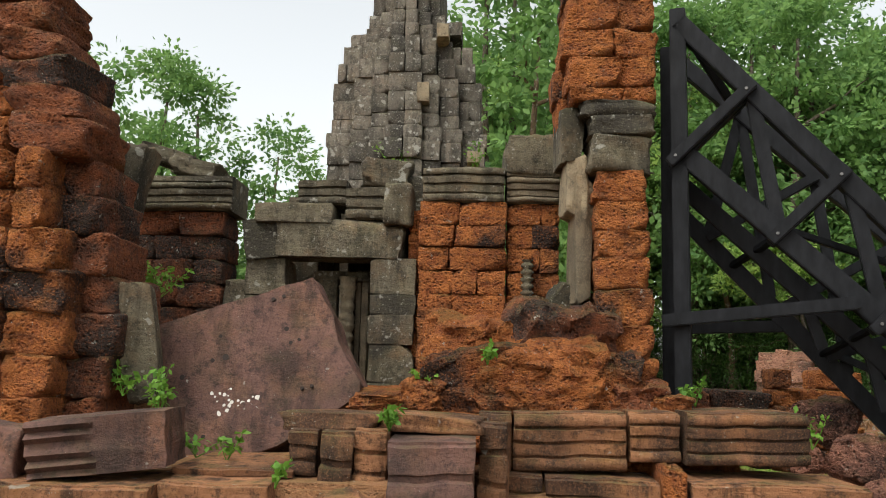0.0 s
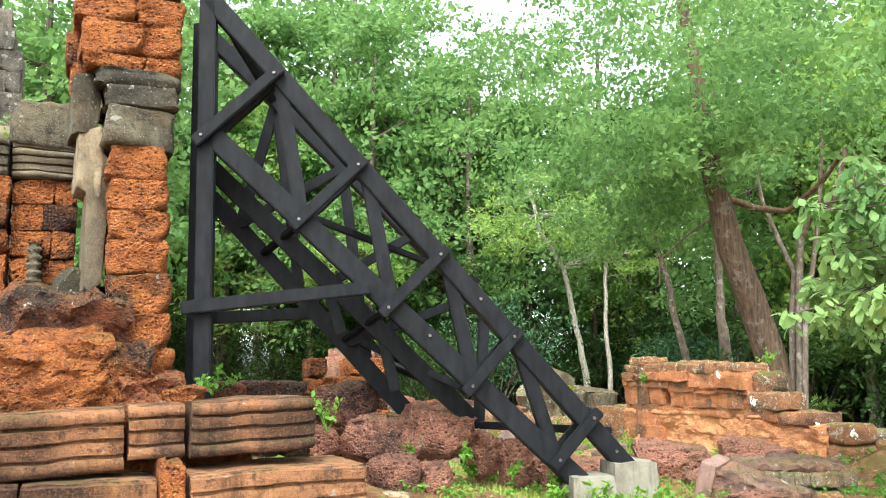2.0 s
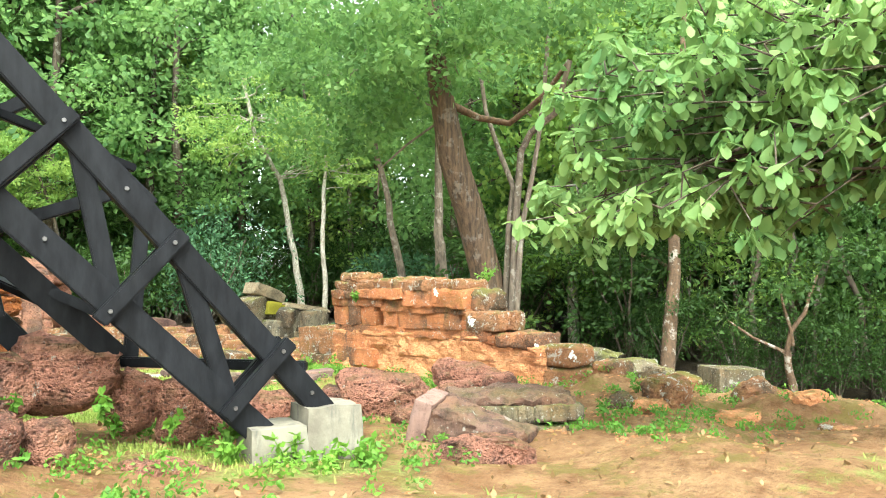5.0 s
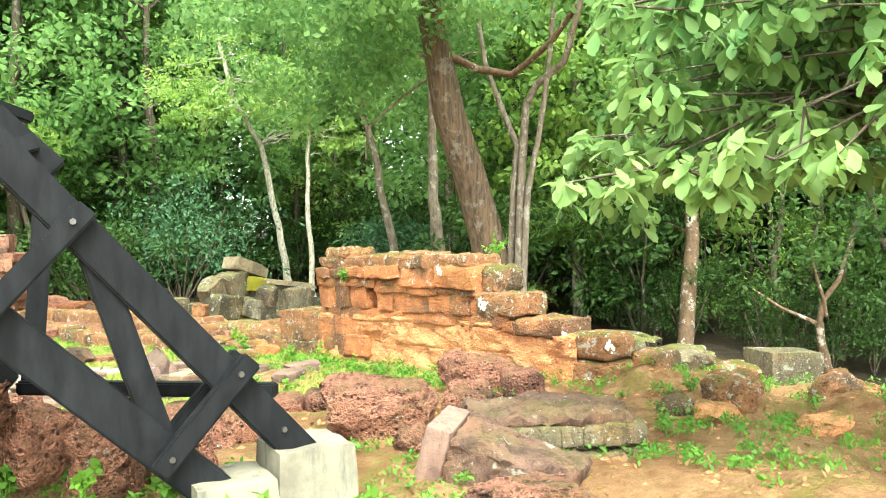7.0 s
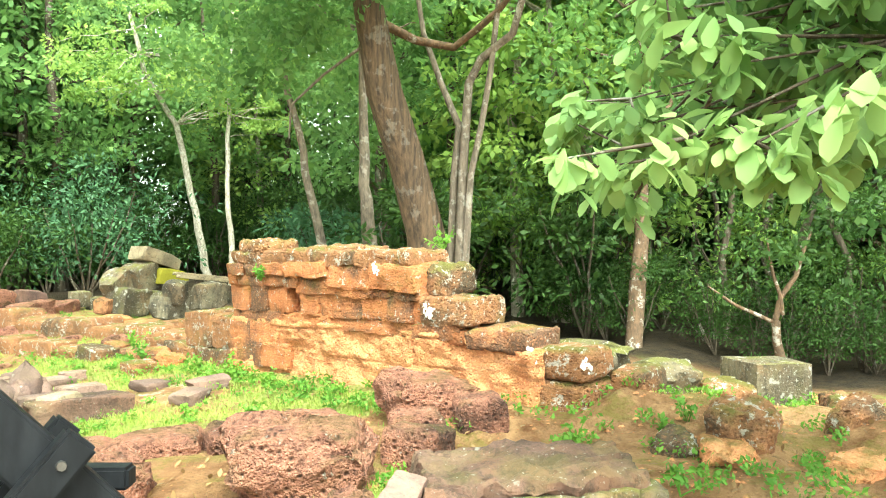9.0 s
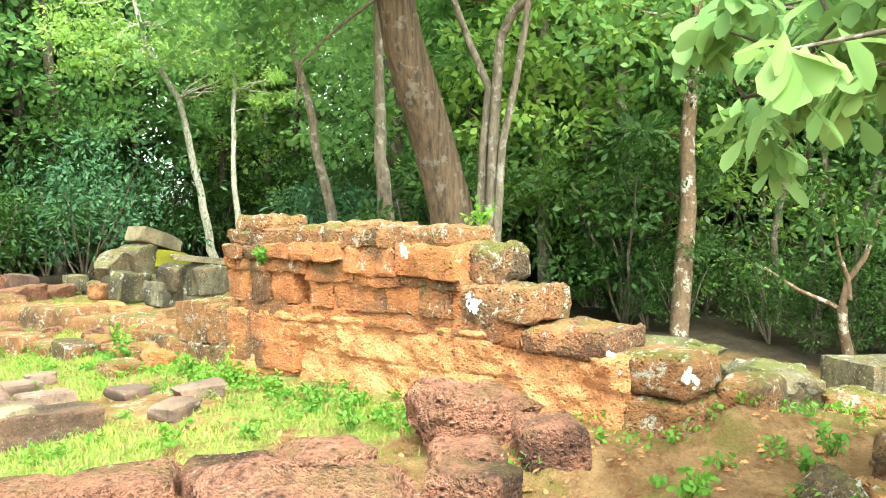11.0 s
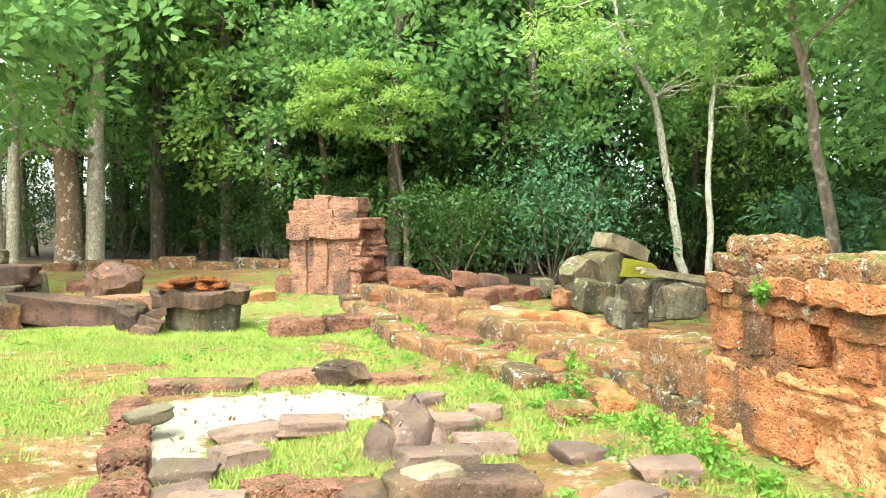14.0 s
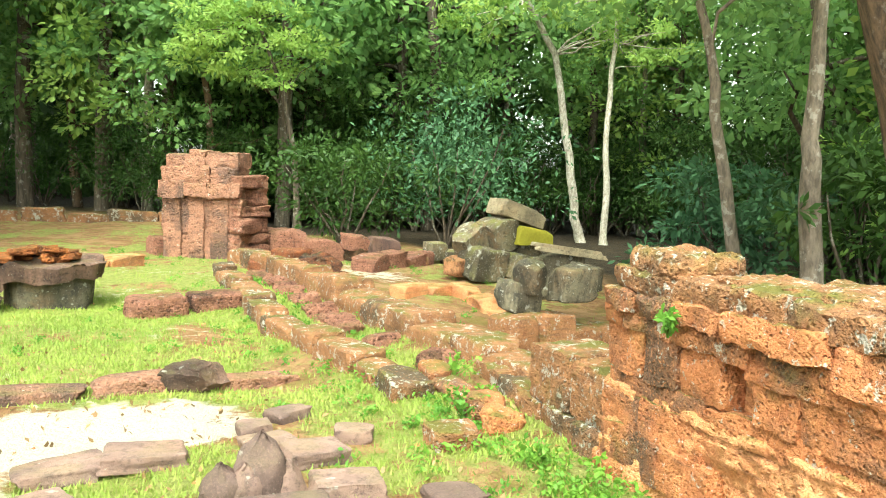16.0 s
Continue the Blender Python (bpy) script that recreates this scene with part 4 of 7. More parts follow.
# ---- timber prop ----
BRACE_A, BRACE_U, BRACE_N = Vector((2.05, 7.0, 0)), Vector((0.9563, -0.2924, 0)), Vector((0.2924, 0.9563, 0))


def on_brace(u, z, off):
    """A point of the prop: u along it, z up, off behind its front face."""
    p = BRACE_A + BRACE_U * u + BRACE_N * off
    p.z = z
    return p


def beam(name, a, b, wide, thick, parent):
    """A squared timber from a to b; wide is seen from the side of the prop. Worn edges and a slight sweep."""
    a, b = Vector(a), Vector(b)
    d = b - a
    side = BRACE_N if abs(d.normalized().dot(BRACE_N)) < 0.8 else BRACE_U
    x = d.normalized()
    y = (side - x * side.dot(x)).normalized()
    m = Matrix((x, y, x.cross(y))).transposed().to_4x4()
    m.translation = (a + b) / 2
    bm = bmesh.new()
    bmesh.ops.create_cube(bm, size=1)
    bmesh.ops.transform(bm, matrix=Matrix.Diagonal((d.length, thick, wide, 1)), verts=bm.verts)
    bmesh.ops.bevel(bm, geom=bm.edges, offset=0.01, segments=2, affect="EDGES")
    bmesh.ops.transform(bm, matrix=m, verts=bm.verts)
    return part(name, bm, TIMBER, parent)


def prop():
    t = thing("timber_prop", "tall black-painted timber truss propping the leaning pillar", "prop", (3.5, 7.2, 0.3))
    on = on_brace
    mid, rear = 0.6, 1.05
    beam("post", on(0.12, 1.0, 0.14), on(0.1, 4.68, 0.14), 0.14, 0.15, t)
    beam("post", on(-0.02, 0.95, mid), on(-0.02, 4.5, mid), 0.15, 0.15, t)
    beam("post", on(-0.02, 0.95, rear), on(-0.02, 4.5, rear), 0.15, 0.15, t)
    beam("upper_chord", on(0.1, 4.56, 0.14), on(3.71, 0.41, 0.14), 0.16, 0.15, t)
    beam("lower_chord", on(0.12, 3.34, 0.14), on(3.3, 0.29, 0.14), 0.18, 0.15, t)
    ties = (((0.02, 3.22), (0.74, 3.9)), ((0.84, 2.5), (1.46, 3.1)), ((1.59, 1.75), (2.16, 2.32)), ((2.29, 1.08), (2.78, 1.61)), ((3.02, 0.45), (3.45, 0.91)))
    for a, b in ties:
        beam("tie", on(*a, 0.025), on(*b, 0.025), 0.1, 0.07, t)
        beam("tie", on(*a, 0.255), on(*b, 0.255), 0.09, 0.07, t)
    for a, b in (((0.72, 3.84), (0.92, 2.6)), ((1.46, 3.06), (1.69, 1.82)), ((2.16, 2.24), (2.38, 1.16)), ((2.77, 1.52), (3.06, 0.56)), ((0.16, 3.34), (0.68, 3.86))):
        beam("diagonal", on(*a, 0.14), on(*b, 0.14), 0.12, 0.09, t)
    beam("cross_beam", on(-0.05, 1.82, 0.03), on(1.5, 1.98, 0.03), 0.11, 0.09, t)
    beam("cross_beam", on(-0.05, 1.8, rear), on(1.05, 1.84, rear), 0.11, 0.1, t)
    beam("upper_chord", on(0.0, 4.56, rear), on(2.7, 1.85, rear), 0.15, 0.15, t)
    beam("lower_chord", on(0.02, 3.2, mid), on(2.45, 0.81, mid), 0.16, 0.15, t)
    beam("lower_chord", on(0.02, 2.96, rear), on(1.86, 0.91, rear), 0.16, 0.15, t)
    for a, b in (((0.3, 2.68), (1.3, 3.25)), ((0.92, 1.98), (1.98, 2.6)), ((1.32, 1.55), (2.62, 2.0))):
        beam("tie", on(*a, rear - 0.1), on(*b, rear - 0.1), 0.09, 0.07, t)
    for a, b in (((0.62, 3.95), (0.86, 2.1)), ((1.28, 3.2), (1.5, 1.4)), ((0.3, 2.7), (0.62, 3.9))):
        beam("diagonal", on(*a, rear), on(*b, rear), 0.1, 0.09, t)
    for a, b in (((1.1, 2.16), (1.26, 1.62)), ((1.62, 1.62), (1.74, 1.1))):
        beam("diagonal", on(*a, mid), on(*b, mid), 0.1, 0.09, t)
    beam("strut", on(0.98, 2.62, 0.2), on(2.6, 2.14, rear + 0.05), 0.06, 0.07, t)
    beam("strut", on(1.3, 1.63, rear), on(2.56, 1.0, 0.22), 0.065, 0.07, t)
    beam("strut", on(1.64, 1.8, 0.2), on(1.26, 1.56, rear), 0.05, 0.06, t)
    beam("strut", on(0.9, 2.56, 0.2), on(0.5, 2.4, rear), 0.06, 0.07, t)
    beam("strut", on(0.2, 4.44, 0.2), on(0.62, 3.9, rear), 0.08, 0.08, t)
    beam("strut", on(1.7, 1.35, rear), on(2.0, 1.2, mid), 0.06, 0.07, t)
    beam("strut", on(2.66, 1.88, rear), on(2.55, 0.72, rear - 0.1), 0.1, 0.1, t)
    beam("strut", on(2.5, 0.76, rear - 0.12), on(3.62, 0.72, 0.24), 0.07, 0.08, t)
    steel = Nodes("bolt_steel", 0.4)
    steel.bsdf.inputs["Metallic"].default_value = 0.9
    steel.colour(steel.mix(steel.noise(60), (0.2, 0.2, 0.2), (0.12, 0.11, 0.1)))
    spots = [(a[0] + 0.06, a[1] + 0.06, -0.013) for a, _ in ties] + [(b[0] - 0.06, b[1] - 0.06, -0.013) for _, b in ties] + [(3.6, 0.56, 0.062), (2.0, 1.57, 0.047), (2.45, 1.88, 0.062)]
    for u, z, off in spots:
        bolt = bmesh.new()
        bmesh.ops.create_cone(bolt, cap_ends=True, segments=8, radius1=0.016, radius2=0.013, depth=0.02)
        bmesh.ops.transform(bolt, matrix=Matrix.Translation(on(u, z, off)) @ pose(0, 0, 0, 90, 0, -17), verts=bolt.verts)
        part("bolt", bolt, steel.mat, t)
    pad = thing("concrete_footing", "stained pale concrete footing block under the timber prop", "footing", on(3.55, 0, 0.14))
    for u0, u1, top, dy in ((3.16, 3.53, 0.37, -0.02), (3.54, 3.92, 0.47, 0.03)):
        bm = bmesh.new()
        bmesh.ops.create_cube(bm, size=1)
        bmesh.ops.subdivide_edges(bm, edges=bm.edges, cuts=3, use_grid_fill=True)
        for v in bm.verts:
            v.co += noise.noise_vector(v.co * 4 + Vector((u0, 0, 0))) * 0.025
            v.co.xy *= 1.06 - 0.1 * (v.co.z + 0.5)
        c = on((u0 + u1) / 2, 0, 0.14 + dy)
        bmesh.ops.transform(bm, matrix=sized(c.x, c.y, (top - 0.12) / 2, u1 - u0, 0.42, top + 0.12, 0, 0, -17), verts=bm.verts)
        part("block", bm, CONCRETE, pad)


prop()


# ---- loose stones round the prop ----
def boulder(x, y, top, dx, dy, dz, mat=None, rz=None, label="pitted dark red laterite boulder on the earth", style="boulder", name="laterite_boulder", group="laterite boulders", tilt=6):
    return stone_thing(name, mat or LATERITE_RED, style, sized(x, y, top - dz / 2, dx, dy, dz, random.uniform(-tilt, tilt), random.uniform(-tilt, tilt), random.uniform(-30, 30) if rz is None else rz), label, "boulder", group)


for x, y, top, dx, dy, dz in ((3.72, 7.05, 0.95, 0.72, 0.55, 0.46), (4.32, 7.12, 1.02, 0.74, 0.6, 0.52), (4.68, 6.95, 0.78, 0.34, 0.34, 0.44), (4.98, 6.85, 0.68, 0.38, 0.36, 0.46), (3.62, 7.7, 1.22, 0.66, 0.5, 0.4), (3.05, 7.6, 1.02, 0.5, 0.45, 0.4), (3.3, 7.3, 0.86, 0.3, 0.3, 0.3),
                              (3.62, 6.4, 0.66, 0.46, 0.42, 0.36), (3.98, 6.45, 0.58, 0.3, 0.3, 0.32), (4.55, 6.2, 0.3, 0.5, 0.4, 0.22), (5.95, 7.9, 0.36, 0.7, 0.5, 0.45), (6.4, 8.1, 0.34, 0.6, 0.5, 0.45), (5.45, 7.0, 0.5, 0.4, 0.36, 0.4), (4.15, 5.5, 0.2, 0.35, 0.3, 0.2)):
    boulder(x, y, top - 0.06, dx * 0.84, dy * 0.84, dz * 0.94)
stone_thing("pale_cobble", PALE_STONE, "boulder", sized(3.47, 6.02, 0.32, 0.22, 0.14, 0.12), "small pale rounded cobble on the earth", "stone")


def rear_ruin():
    wall = thing("low_laterite_ruin", "low broken laterite wall behind the timber prop", "wall", (3.2, 9.5, 0.3))
    courses(wall, LATERITE_DARK, (2.35, 9.2, 0), 0, 1.3, 0.6, 0.35, [0.28, 0.28, 0.28], (0.5, 0.8), "worn")
    courses(wall, LATERITE, (3.75, 9.4, 0), -4, 0.95, 0.6, 0.3, [0.26, 0.26, 0.2, 0.2, 0.22], (0.25, 0.5), "worn", cut=lambda u, z: z > 1.15 and (u > 0.75 or 0.3 < u < 0.42))


rear_ruin()

# a row of red laterite blocks that leads from the footing to the ruined wall
for x, y, top, dx, dy, dz, rz in ((6.75, 9.25, 0.22, 0.7, 0.45, 0.4, -35), (7.15, 8.8, 0.26, 0.7, 0.5, 0.45, -40), (7.55, 8.35, 0.28, 0.6, 0.5, 0.45, -30), (7.95, 8.15, 0.32, 0.55, 0.45, 0.45, -20),
                                  (8.35, 7.55, 0.34, 0.44, 0.4, 0.44, -40), (8.78, 7.35, 0.4, 0.42, 0.4, 0.5, -40), (7.75, 7.75, 0.3, 0.5, 0.4, 0.4, 0), (8.15, 7.35, 0.3, 0.5, 0.45, 0.45, 20)):
    boulder(x, y, top - 0.09, dx * 0.85, dy * 0.85, dz * 0.9, rz=rz, style="rounded", label="pitted red laterite block in a fallen row", group="fallen row of laterite blocks", name="laterite_block", tilt=4)
boulder(8.98, 8.05, 0.37, 0.64, 0.46, 0.38, rz=-38, label="rounded dark red laterite boulder by the wall")
boulder(7.13, 7.25, 0.46, 0.78, 0.6, 0.58, rz=-40)
boulder(6.86, 6.6, 0.24, 0.26, 0.24, 0.26)
boulder(6.45, 5.35, 0.22, 0.62, 0.4, 0.34, mat=LATERITE_RED)


def carved_stones():
    frag = thing("carved_fragment", "broken purple sandstone fragment with a smooth cut side and carved face", "stone block", (6.75, 5.62, 0))
    for name, mat, a, b, rough in (("body", MAUVE_STONE, -0.3, 0.42, 2.4), ("cut_side", PINK_STONE, -0.42, -0.27, 0.5)):
        mid = Vector((6.8 + 0.5 * (a + b) / 2, 5.83 - 0.87 * (a + b) / 2, 0.06 - 0.34 * (a + b) / 2))
        w = (b - a) / 2
        ob = rough_block(name, mat, frag, (mid.x - w, mid.y - 0.23, mid.z - 0.25), (mid.x + w, mid.y + 0.23, mid.z + 0.25), -60, rough, 0.03, 0.06 if name == "body" else 0.02, 3)
        ob.matrix_basis = ob.matrix_basis @ pose(0, 0, 0, 3, 16)
    lotus = thing("lotus_block", "low mossy sandstone block carved with lotus petals", "stone block", (7.6, 5.85, 0))
    centre = Vector((7.45, 5.98, 0.19))
    rough_block("lower_course", MOSSY_STONE, lotus, centre - Vector((0.53, 0.3, 0.17)), centre + Vector((0.53, 0.3, -0.04)), -40, 1.0, 0.03, 0.02, 5)
    rough_block("upper_course", MOSSY_STONE, lotus, centre - Vector((0.54, 0.31, 0.035)), centre + Vector((0.54, 0.31, 0.1)), -40, 1.0, 0.03, 0.025, 6)
    rough_block("broken_top", MAUVE_STONE, lotus, centre + Vector((-0.54, -0.27, 0.08)), centre + Vector((0.5, 0.3, 0.19)), -40, 2.6, 0.028, 0.06, 7)
    way, out = Vector((math.cos(radians(40)), -math.sin(radians(40)), 0)), Vector((-math.sin(radians(40)), -math.cos(radians(40)), 0))
    petal = stone_mesh("petal", MOSSY_STONE, 83, 5, 0.22, 0.04, 1, 0.1)
    for k in range(8):
        p = centre + way * (-0.46 + 0.131 * k + random.uniform(-0.012, 0.012)) + out * 0.305
        piece("petal", petal, lotus, sized(p.x, p.y, centre.z + 0.045, 0.128, 0.04, random.uniform(0.12, 0.14), 0, 0, -40))
    stone_thing("prop_stone", LATERITE_OCHRE, "worn", sized(7.3, 5.6, 0.0, 0.4, 0.35, 0.22), "small laterite stone under the carved block", "stone")


carved_stones()
for x, y, top, dx, dy, dz in ((9.45, 5.75, 0.1, 0.5, 0.4, 0.4), (9.1, 6.05, 0.0, 0.3, 0.3, 0.25), (10.3, 5.3, -0.05, 0.4, 0.3, 0.3), (11.4, 5.6, -0.2, 0.5, 0.4, 0.25), (10.8, 6.4, -0.05, 0.4, 0.4, 0.25)):
    boulder(x, y, gz(x, y) + dz * 0.55, dx, dy, dz, mat=LATERITE_CAP, label="mossy ochre laterite stone half sunk in sandy earth", group="sunken laterite stones")
branch = thing("fallen_branch", "thin dry fallen branch on the slope", "branch", (12.2, 7.4, gz(12.2, 7.4)))
v, f = tube([(x, y, gz(x, y) + 0.04) for x, y in ((11.4, 8.3), (11.7, 7.9), (11.85, 7.5), (12.2, 7.35), (12.7, 7.5), (13.2, 7.45))], [0.025, 0.025, 0.022, 0.02, 0.015, 0.008], 7, 0.08, 6)
part("stick", raw_mesh("stick", v, f, BARK_STEM, True), None, branch)
rnd_s = random.Random(19)
for _ in range(26):
    x, y = rnd_s.uniform(9.0, 15.0), rnd_s.uniform(3.4, 7.2)
    s = rnd_s.uniform(0.12, 0.34)
    boulder(x, y, gz(x, y) + s * 0.3, s * 1.4, s, s * 0.7, mat=rnd_s.choice((LATERITE_OCHRE, LATERITE_CAP, LATERITE_OCHRE)), label="small laterite stone sunk in sandy slope", group="small stones on the slope", name="slope_stone")
stone_thing("square_block", MOSSY_STONE, "crisp", sized(12.5, 6.7, -0.2, 0.66, 0.55, 0.6, 0, 2, -32), "squared mossy sandstone block on the slope", "stone block")
boulder(12.7, 6.1, gz(12.7, 6.1) + 0.2, 0.4, 0.3, 0.3, mat=BROWN_STONE, label="brown stone leaning on a squared block", group="")


# ---- ochre laterite wall ----
def ochre_wall():
    wall = thing("ruined_laterite_wall", "long ruined ochre laterite wall with moulded mossy top courses", "wall", (9.8, 9.2, 0))
    x0 = 9.45

    def lay(mat, a, b, z0, h, out, thick=0.45, long=(0.34, 0.75), style="ledge", name="laterite_block"):
        y = a
        while y < b - 0.05:
            w = min(random.uniform(*long), b - y)
            if b - y - w < 0.2:
                w = b - y
            skew = (y + w / 2 - 9.2) * 0.05
            d = random.uniform(-0.02, 0.018)
            cx = x0 + skew - out * 0.7 + d
            lift = random.uniform(-0.012, 0.022) if style == "worn" else 0.0
            rough_block(name, mat, wall, (cx, y + 0.001, z0 - 0.006), (cx + thick, y + w - 0.001, z0 + h + 0.006 + lift), -2.8 + random.uniform(-1.2, 1.2), 1.7 if style == "worn" else 1.25, edge=random.uniform(0.02, 0.04) if style == "worn" else random.uniform(0.008, 0.02), seed=y)
            y += w

    def eroded_face():
        """The lower wall, worn into one rough face with open joints between its big blocks."""
        cols, rows = 240, 80
        verts = []
        lines = (0.02, 0.3, 0.56)
        for r in range(rows + 1):
            for c in range(cols + 1):
                y, z = 7.2 + 4.12 * c / cols, -0.28 + 0.98 * r / rows
                p = Vector((3.0, y, z))
                low = 0.5 + 0.5 * noise.noise(Vector((0, y * 0.8, z * 1.5)))
                x = x0 + (y - 9.2) * 0.05 + 0.06 * noise.noise(p * 1.6) + 0.05 * noise.noise(p * 5) + 0.022 * noise.noise(p * 13) + 0.009 * noise.noise(p * 29)
                x -= 0.16 * max(0.0, 0.2 - z)
                for k, line in enumerate(lines):
                    wave = line + 0.035 * noise.noise(Vector((k * 7, y * 1.3, 0))) - 0.02 * (y - 9.2)
                    x += 0.04 * low * low * math.exp(-((z - wave) / 0.009) ** 2)
                row = sum(z > line - 0.02 * (y - 9.2) for line in lines)
                joint = (y * 1.25 + 0.37 * row + 0.25 * noise.noise(Vector((row, y, 0)))) % 1.0
                x += 0.04 * low * low * math.exp(-((joint - 0.5) / 0.016) ** 2)
                x -= 0.03 * noise.noise(Vector((row * 3.1, math.floor(y * 1.25 + 0.37 * row), 1.7)))
                drop = max(0.0, z - (0.6 if y > 7.7 else 0.53)) * 2.0 + max(0.0, 7.3 - y) * 0.5
                verts.append((x + drop, y, min(z, 0.55) if y < 7.95 else z))
        n = cols + 1
        faces = [(r * n + c, r * n + n + c, r * n + n + c + 1, r * n + c + 1) for r in range(rows) for c in range(cols)]
        part("eroded_face", raw_mesh("eroded_face", verts, faces, LATERITE_OCHRE, True), None, wall, "eroded ochre lower face with open joints")

    eroded_face()
    part("core", box_mesh(9.7, 9.95, 7.45, 11.25, -0.3, 0.58, 0.05), LATERITE_OCHRE, wall)
    lay(LATERITE_COURSE, 7.3, 8.15, 0.52, 0.14, 0.04, style="worn")
    lay(LATERITE_COURSE, 11.0, 11.38, -0.15, 0.28, 0.1, style="worn", long=(0.4, 0.4))
    lay(LATERITE_CAP, 11.25, 12.5, -0.12, 0.32, 0.04, style="worn", long=(0.4, 0.7))
    lay(LATERITE_CAP, 11.28, 12.35, 0.2, 0.38, -0.02, style="worn", long=(0.5, 0.7))
    lay(LATERITE_CAP, 12.5, 13.4, -0.1, 0.3, 0.0, style="worn", long=(0.4, 0.6))
    lay(LATERITE_COURSE, 8.0, 11.27, 0.56, 0.12, 0.015, long=(0.4, 0.9))
    lay(LATERITE_COURSE, 8.2, 10.05, 0.68, 0.2, 0.03, long=(0.3, 0.62))
    lay(LATERITE_COURSE, 10.26, 11.28, 0.68, 0.27, 0.05, long=(0.26, 0.5))
    lay(LATERITE_COURSE, 8.4, 10.1, 0.88, 0.07, 0.055, long=(0.4, 0.9))
    lay(LATERITE_COURSE, 8.42, 9.6, 0.95, 0.22, 0.11, style="worn", long=(0.3, 0.62))
    lay(LATERITE_COURSE, 9.6, 11.3, 0.95, 0.1, 0.08, long=(0.3, 0.6))
    lay(LATERITE_COURSE, 9.6, 11.26, 1.05, 0.12, 0.14, style="worn", long=(0.35, 0.7))
    lay(LATERITE_CAP, 8.5, 11.2, 1.15, 0.14, 0.1, thick=0.55, style="worn", long=(0.28, 0.75))
    lay(LATERITE_CAP, 9.3, 10.5, 1.27, 0.05, -0.12, thick=0.4, style="worn", long=(0.5, 0.9))
    rough_block("cap_mound", LATERITE_CAP, wall, (x0 + 0.03, 10.62, 1.22), (x0 + 0.5, 11.12, 1.4), -3, 2.2, 0.03, 0.1, 4)
    rough_block("cap_mound", LATERITE_CAP, wall, (x0 + 0.02, 8.25, 0.9), (x0 + 0.5, 8.6, 1.17), -6, 2.2, 0.035, 0.08, 9)
    lay(LATERITE_COURSE, 10.3, 11.3, 0.12, 0.24, 0.06, long=(0.4, 0.6))
    lay(LATERITE_COURSE, 10.4, 11.32, 0.36, 0.2, 0.05, long=(0.35, 0.6))
    lay(LATERITE_CAP, 7.85, 8.42, 0.69, 0.19, 0.04, style="worn", long=(0.57, 0.58))
    for y, z, dy, dz, dx in ((7.07, 0.45, 0.46, 0.24, 0.42), (7.1, 0.2, 0.54, 0.25, 0.44), (6.74, 0.24, 0.32, 0.3, 0.42), (6.95, -0.02, 0.9, 0.2, 0.72)):
        piece("end_block", random.choice(pool(LATERITE_CAP if z > 0.1 else LATERITE_OCHRE, "rounded")), wall, sized(x0 - 0.06 + dx / 2 + (0.35 if y < 6.8 else 0), y, z, dx, dy, dz, 0, random.uniform(-3, 3), random.uniform(-6, 6)))
    part("core", box_mesh(9.6, 9.88, 8.75, 11.1, 0.5, 1.1, 0.05), LATERITE_OCHRE, wall)
    lich = Nodes("white_lichen_patch", 0.95)
    lich.colour(lich.mix(lich.noise(40), (0.6, 0.6, 0.56), (0.78, 0.78, 0.74)))
    for x, y, z, r in ((9.33, 7.31, 0.5, 0.055), (9.38, 6.85, 0.47, 0.045), (9.33, 8.3, 0.8, 0.05), (9.27, 8.85, 1.14, 0.04)):
        rnd = random.Random(int(y * 100))
        bm = bmesh.new()
        for _ in range(30):
            s = r * rnd.uniform(0.1, 0.34)
            m = sized(x + rnd.uniform(-0.004, 0.02), y + rnd.gauss(0, r * 0.5), z + rnd.gauss(0, r * 0.6), s * 0.14, s * rnd.uniform(0.8, 1.6), s * rnd.uniform(0.8, 1.6))
            bmesh.ops.create_icosphere(bm, subdivisions=1, radius=1.0, matrix=m)
        part("lichen_patch", bm, lich.mat, wall, "white lichen patch")


ochre_wall()

for x, y, dx, dy, dz in ((10.7, 6.9, 0.7, 0.5, 0.35), (11.4, 7.2, 0.5, 0.45, 0.35), (12.2, 7.6, 0.8, 0.5, 0.35), (11.0, 7.9, 0.9, 0.6, 0.4), (13.2, 8.0, 0.5, 0.4, 0.3)):
    stone_thing("rear_boulder", MOSSY_STONE, "boulder", sized(x, y, gz(x, y) + dz * 0.25, dx, dy, dz, 0, 4, random.uniform(0, 90)), "mossy boulder behind the ruined wall", "boulder", "mossy boulders")


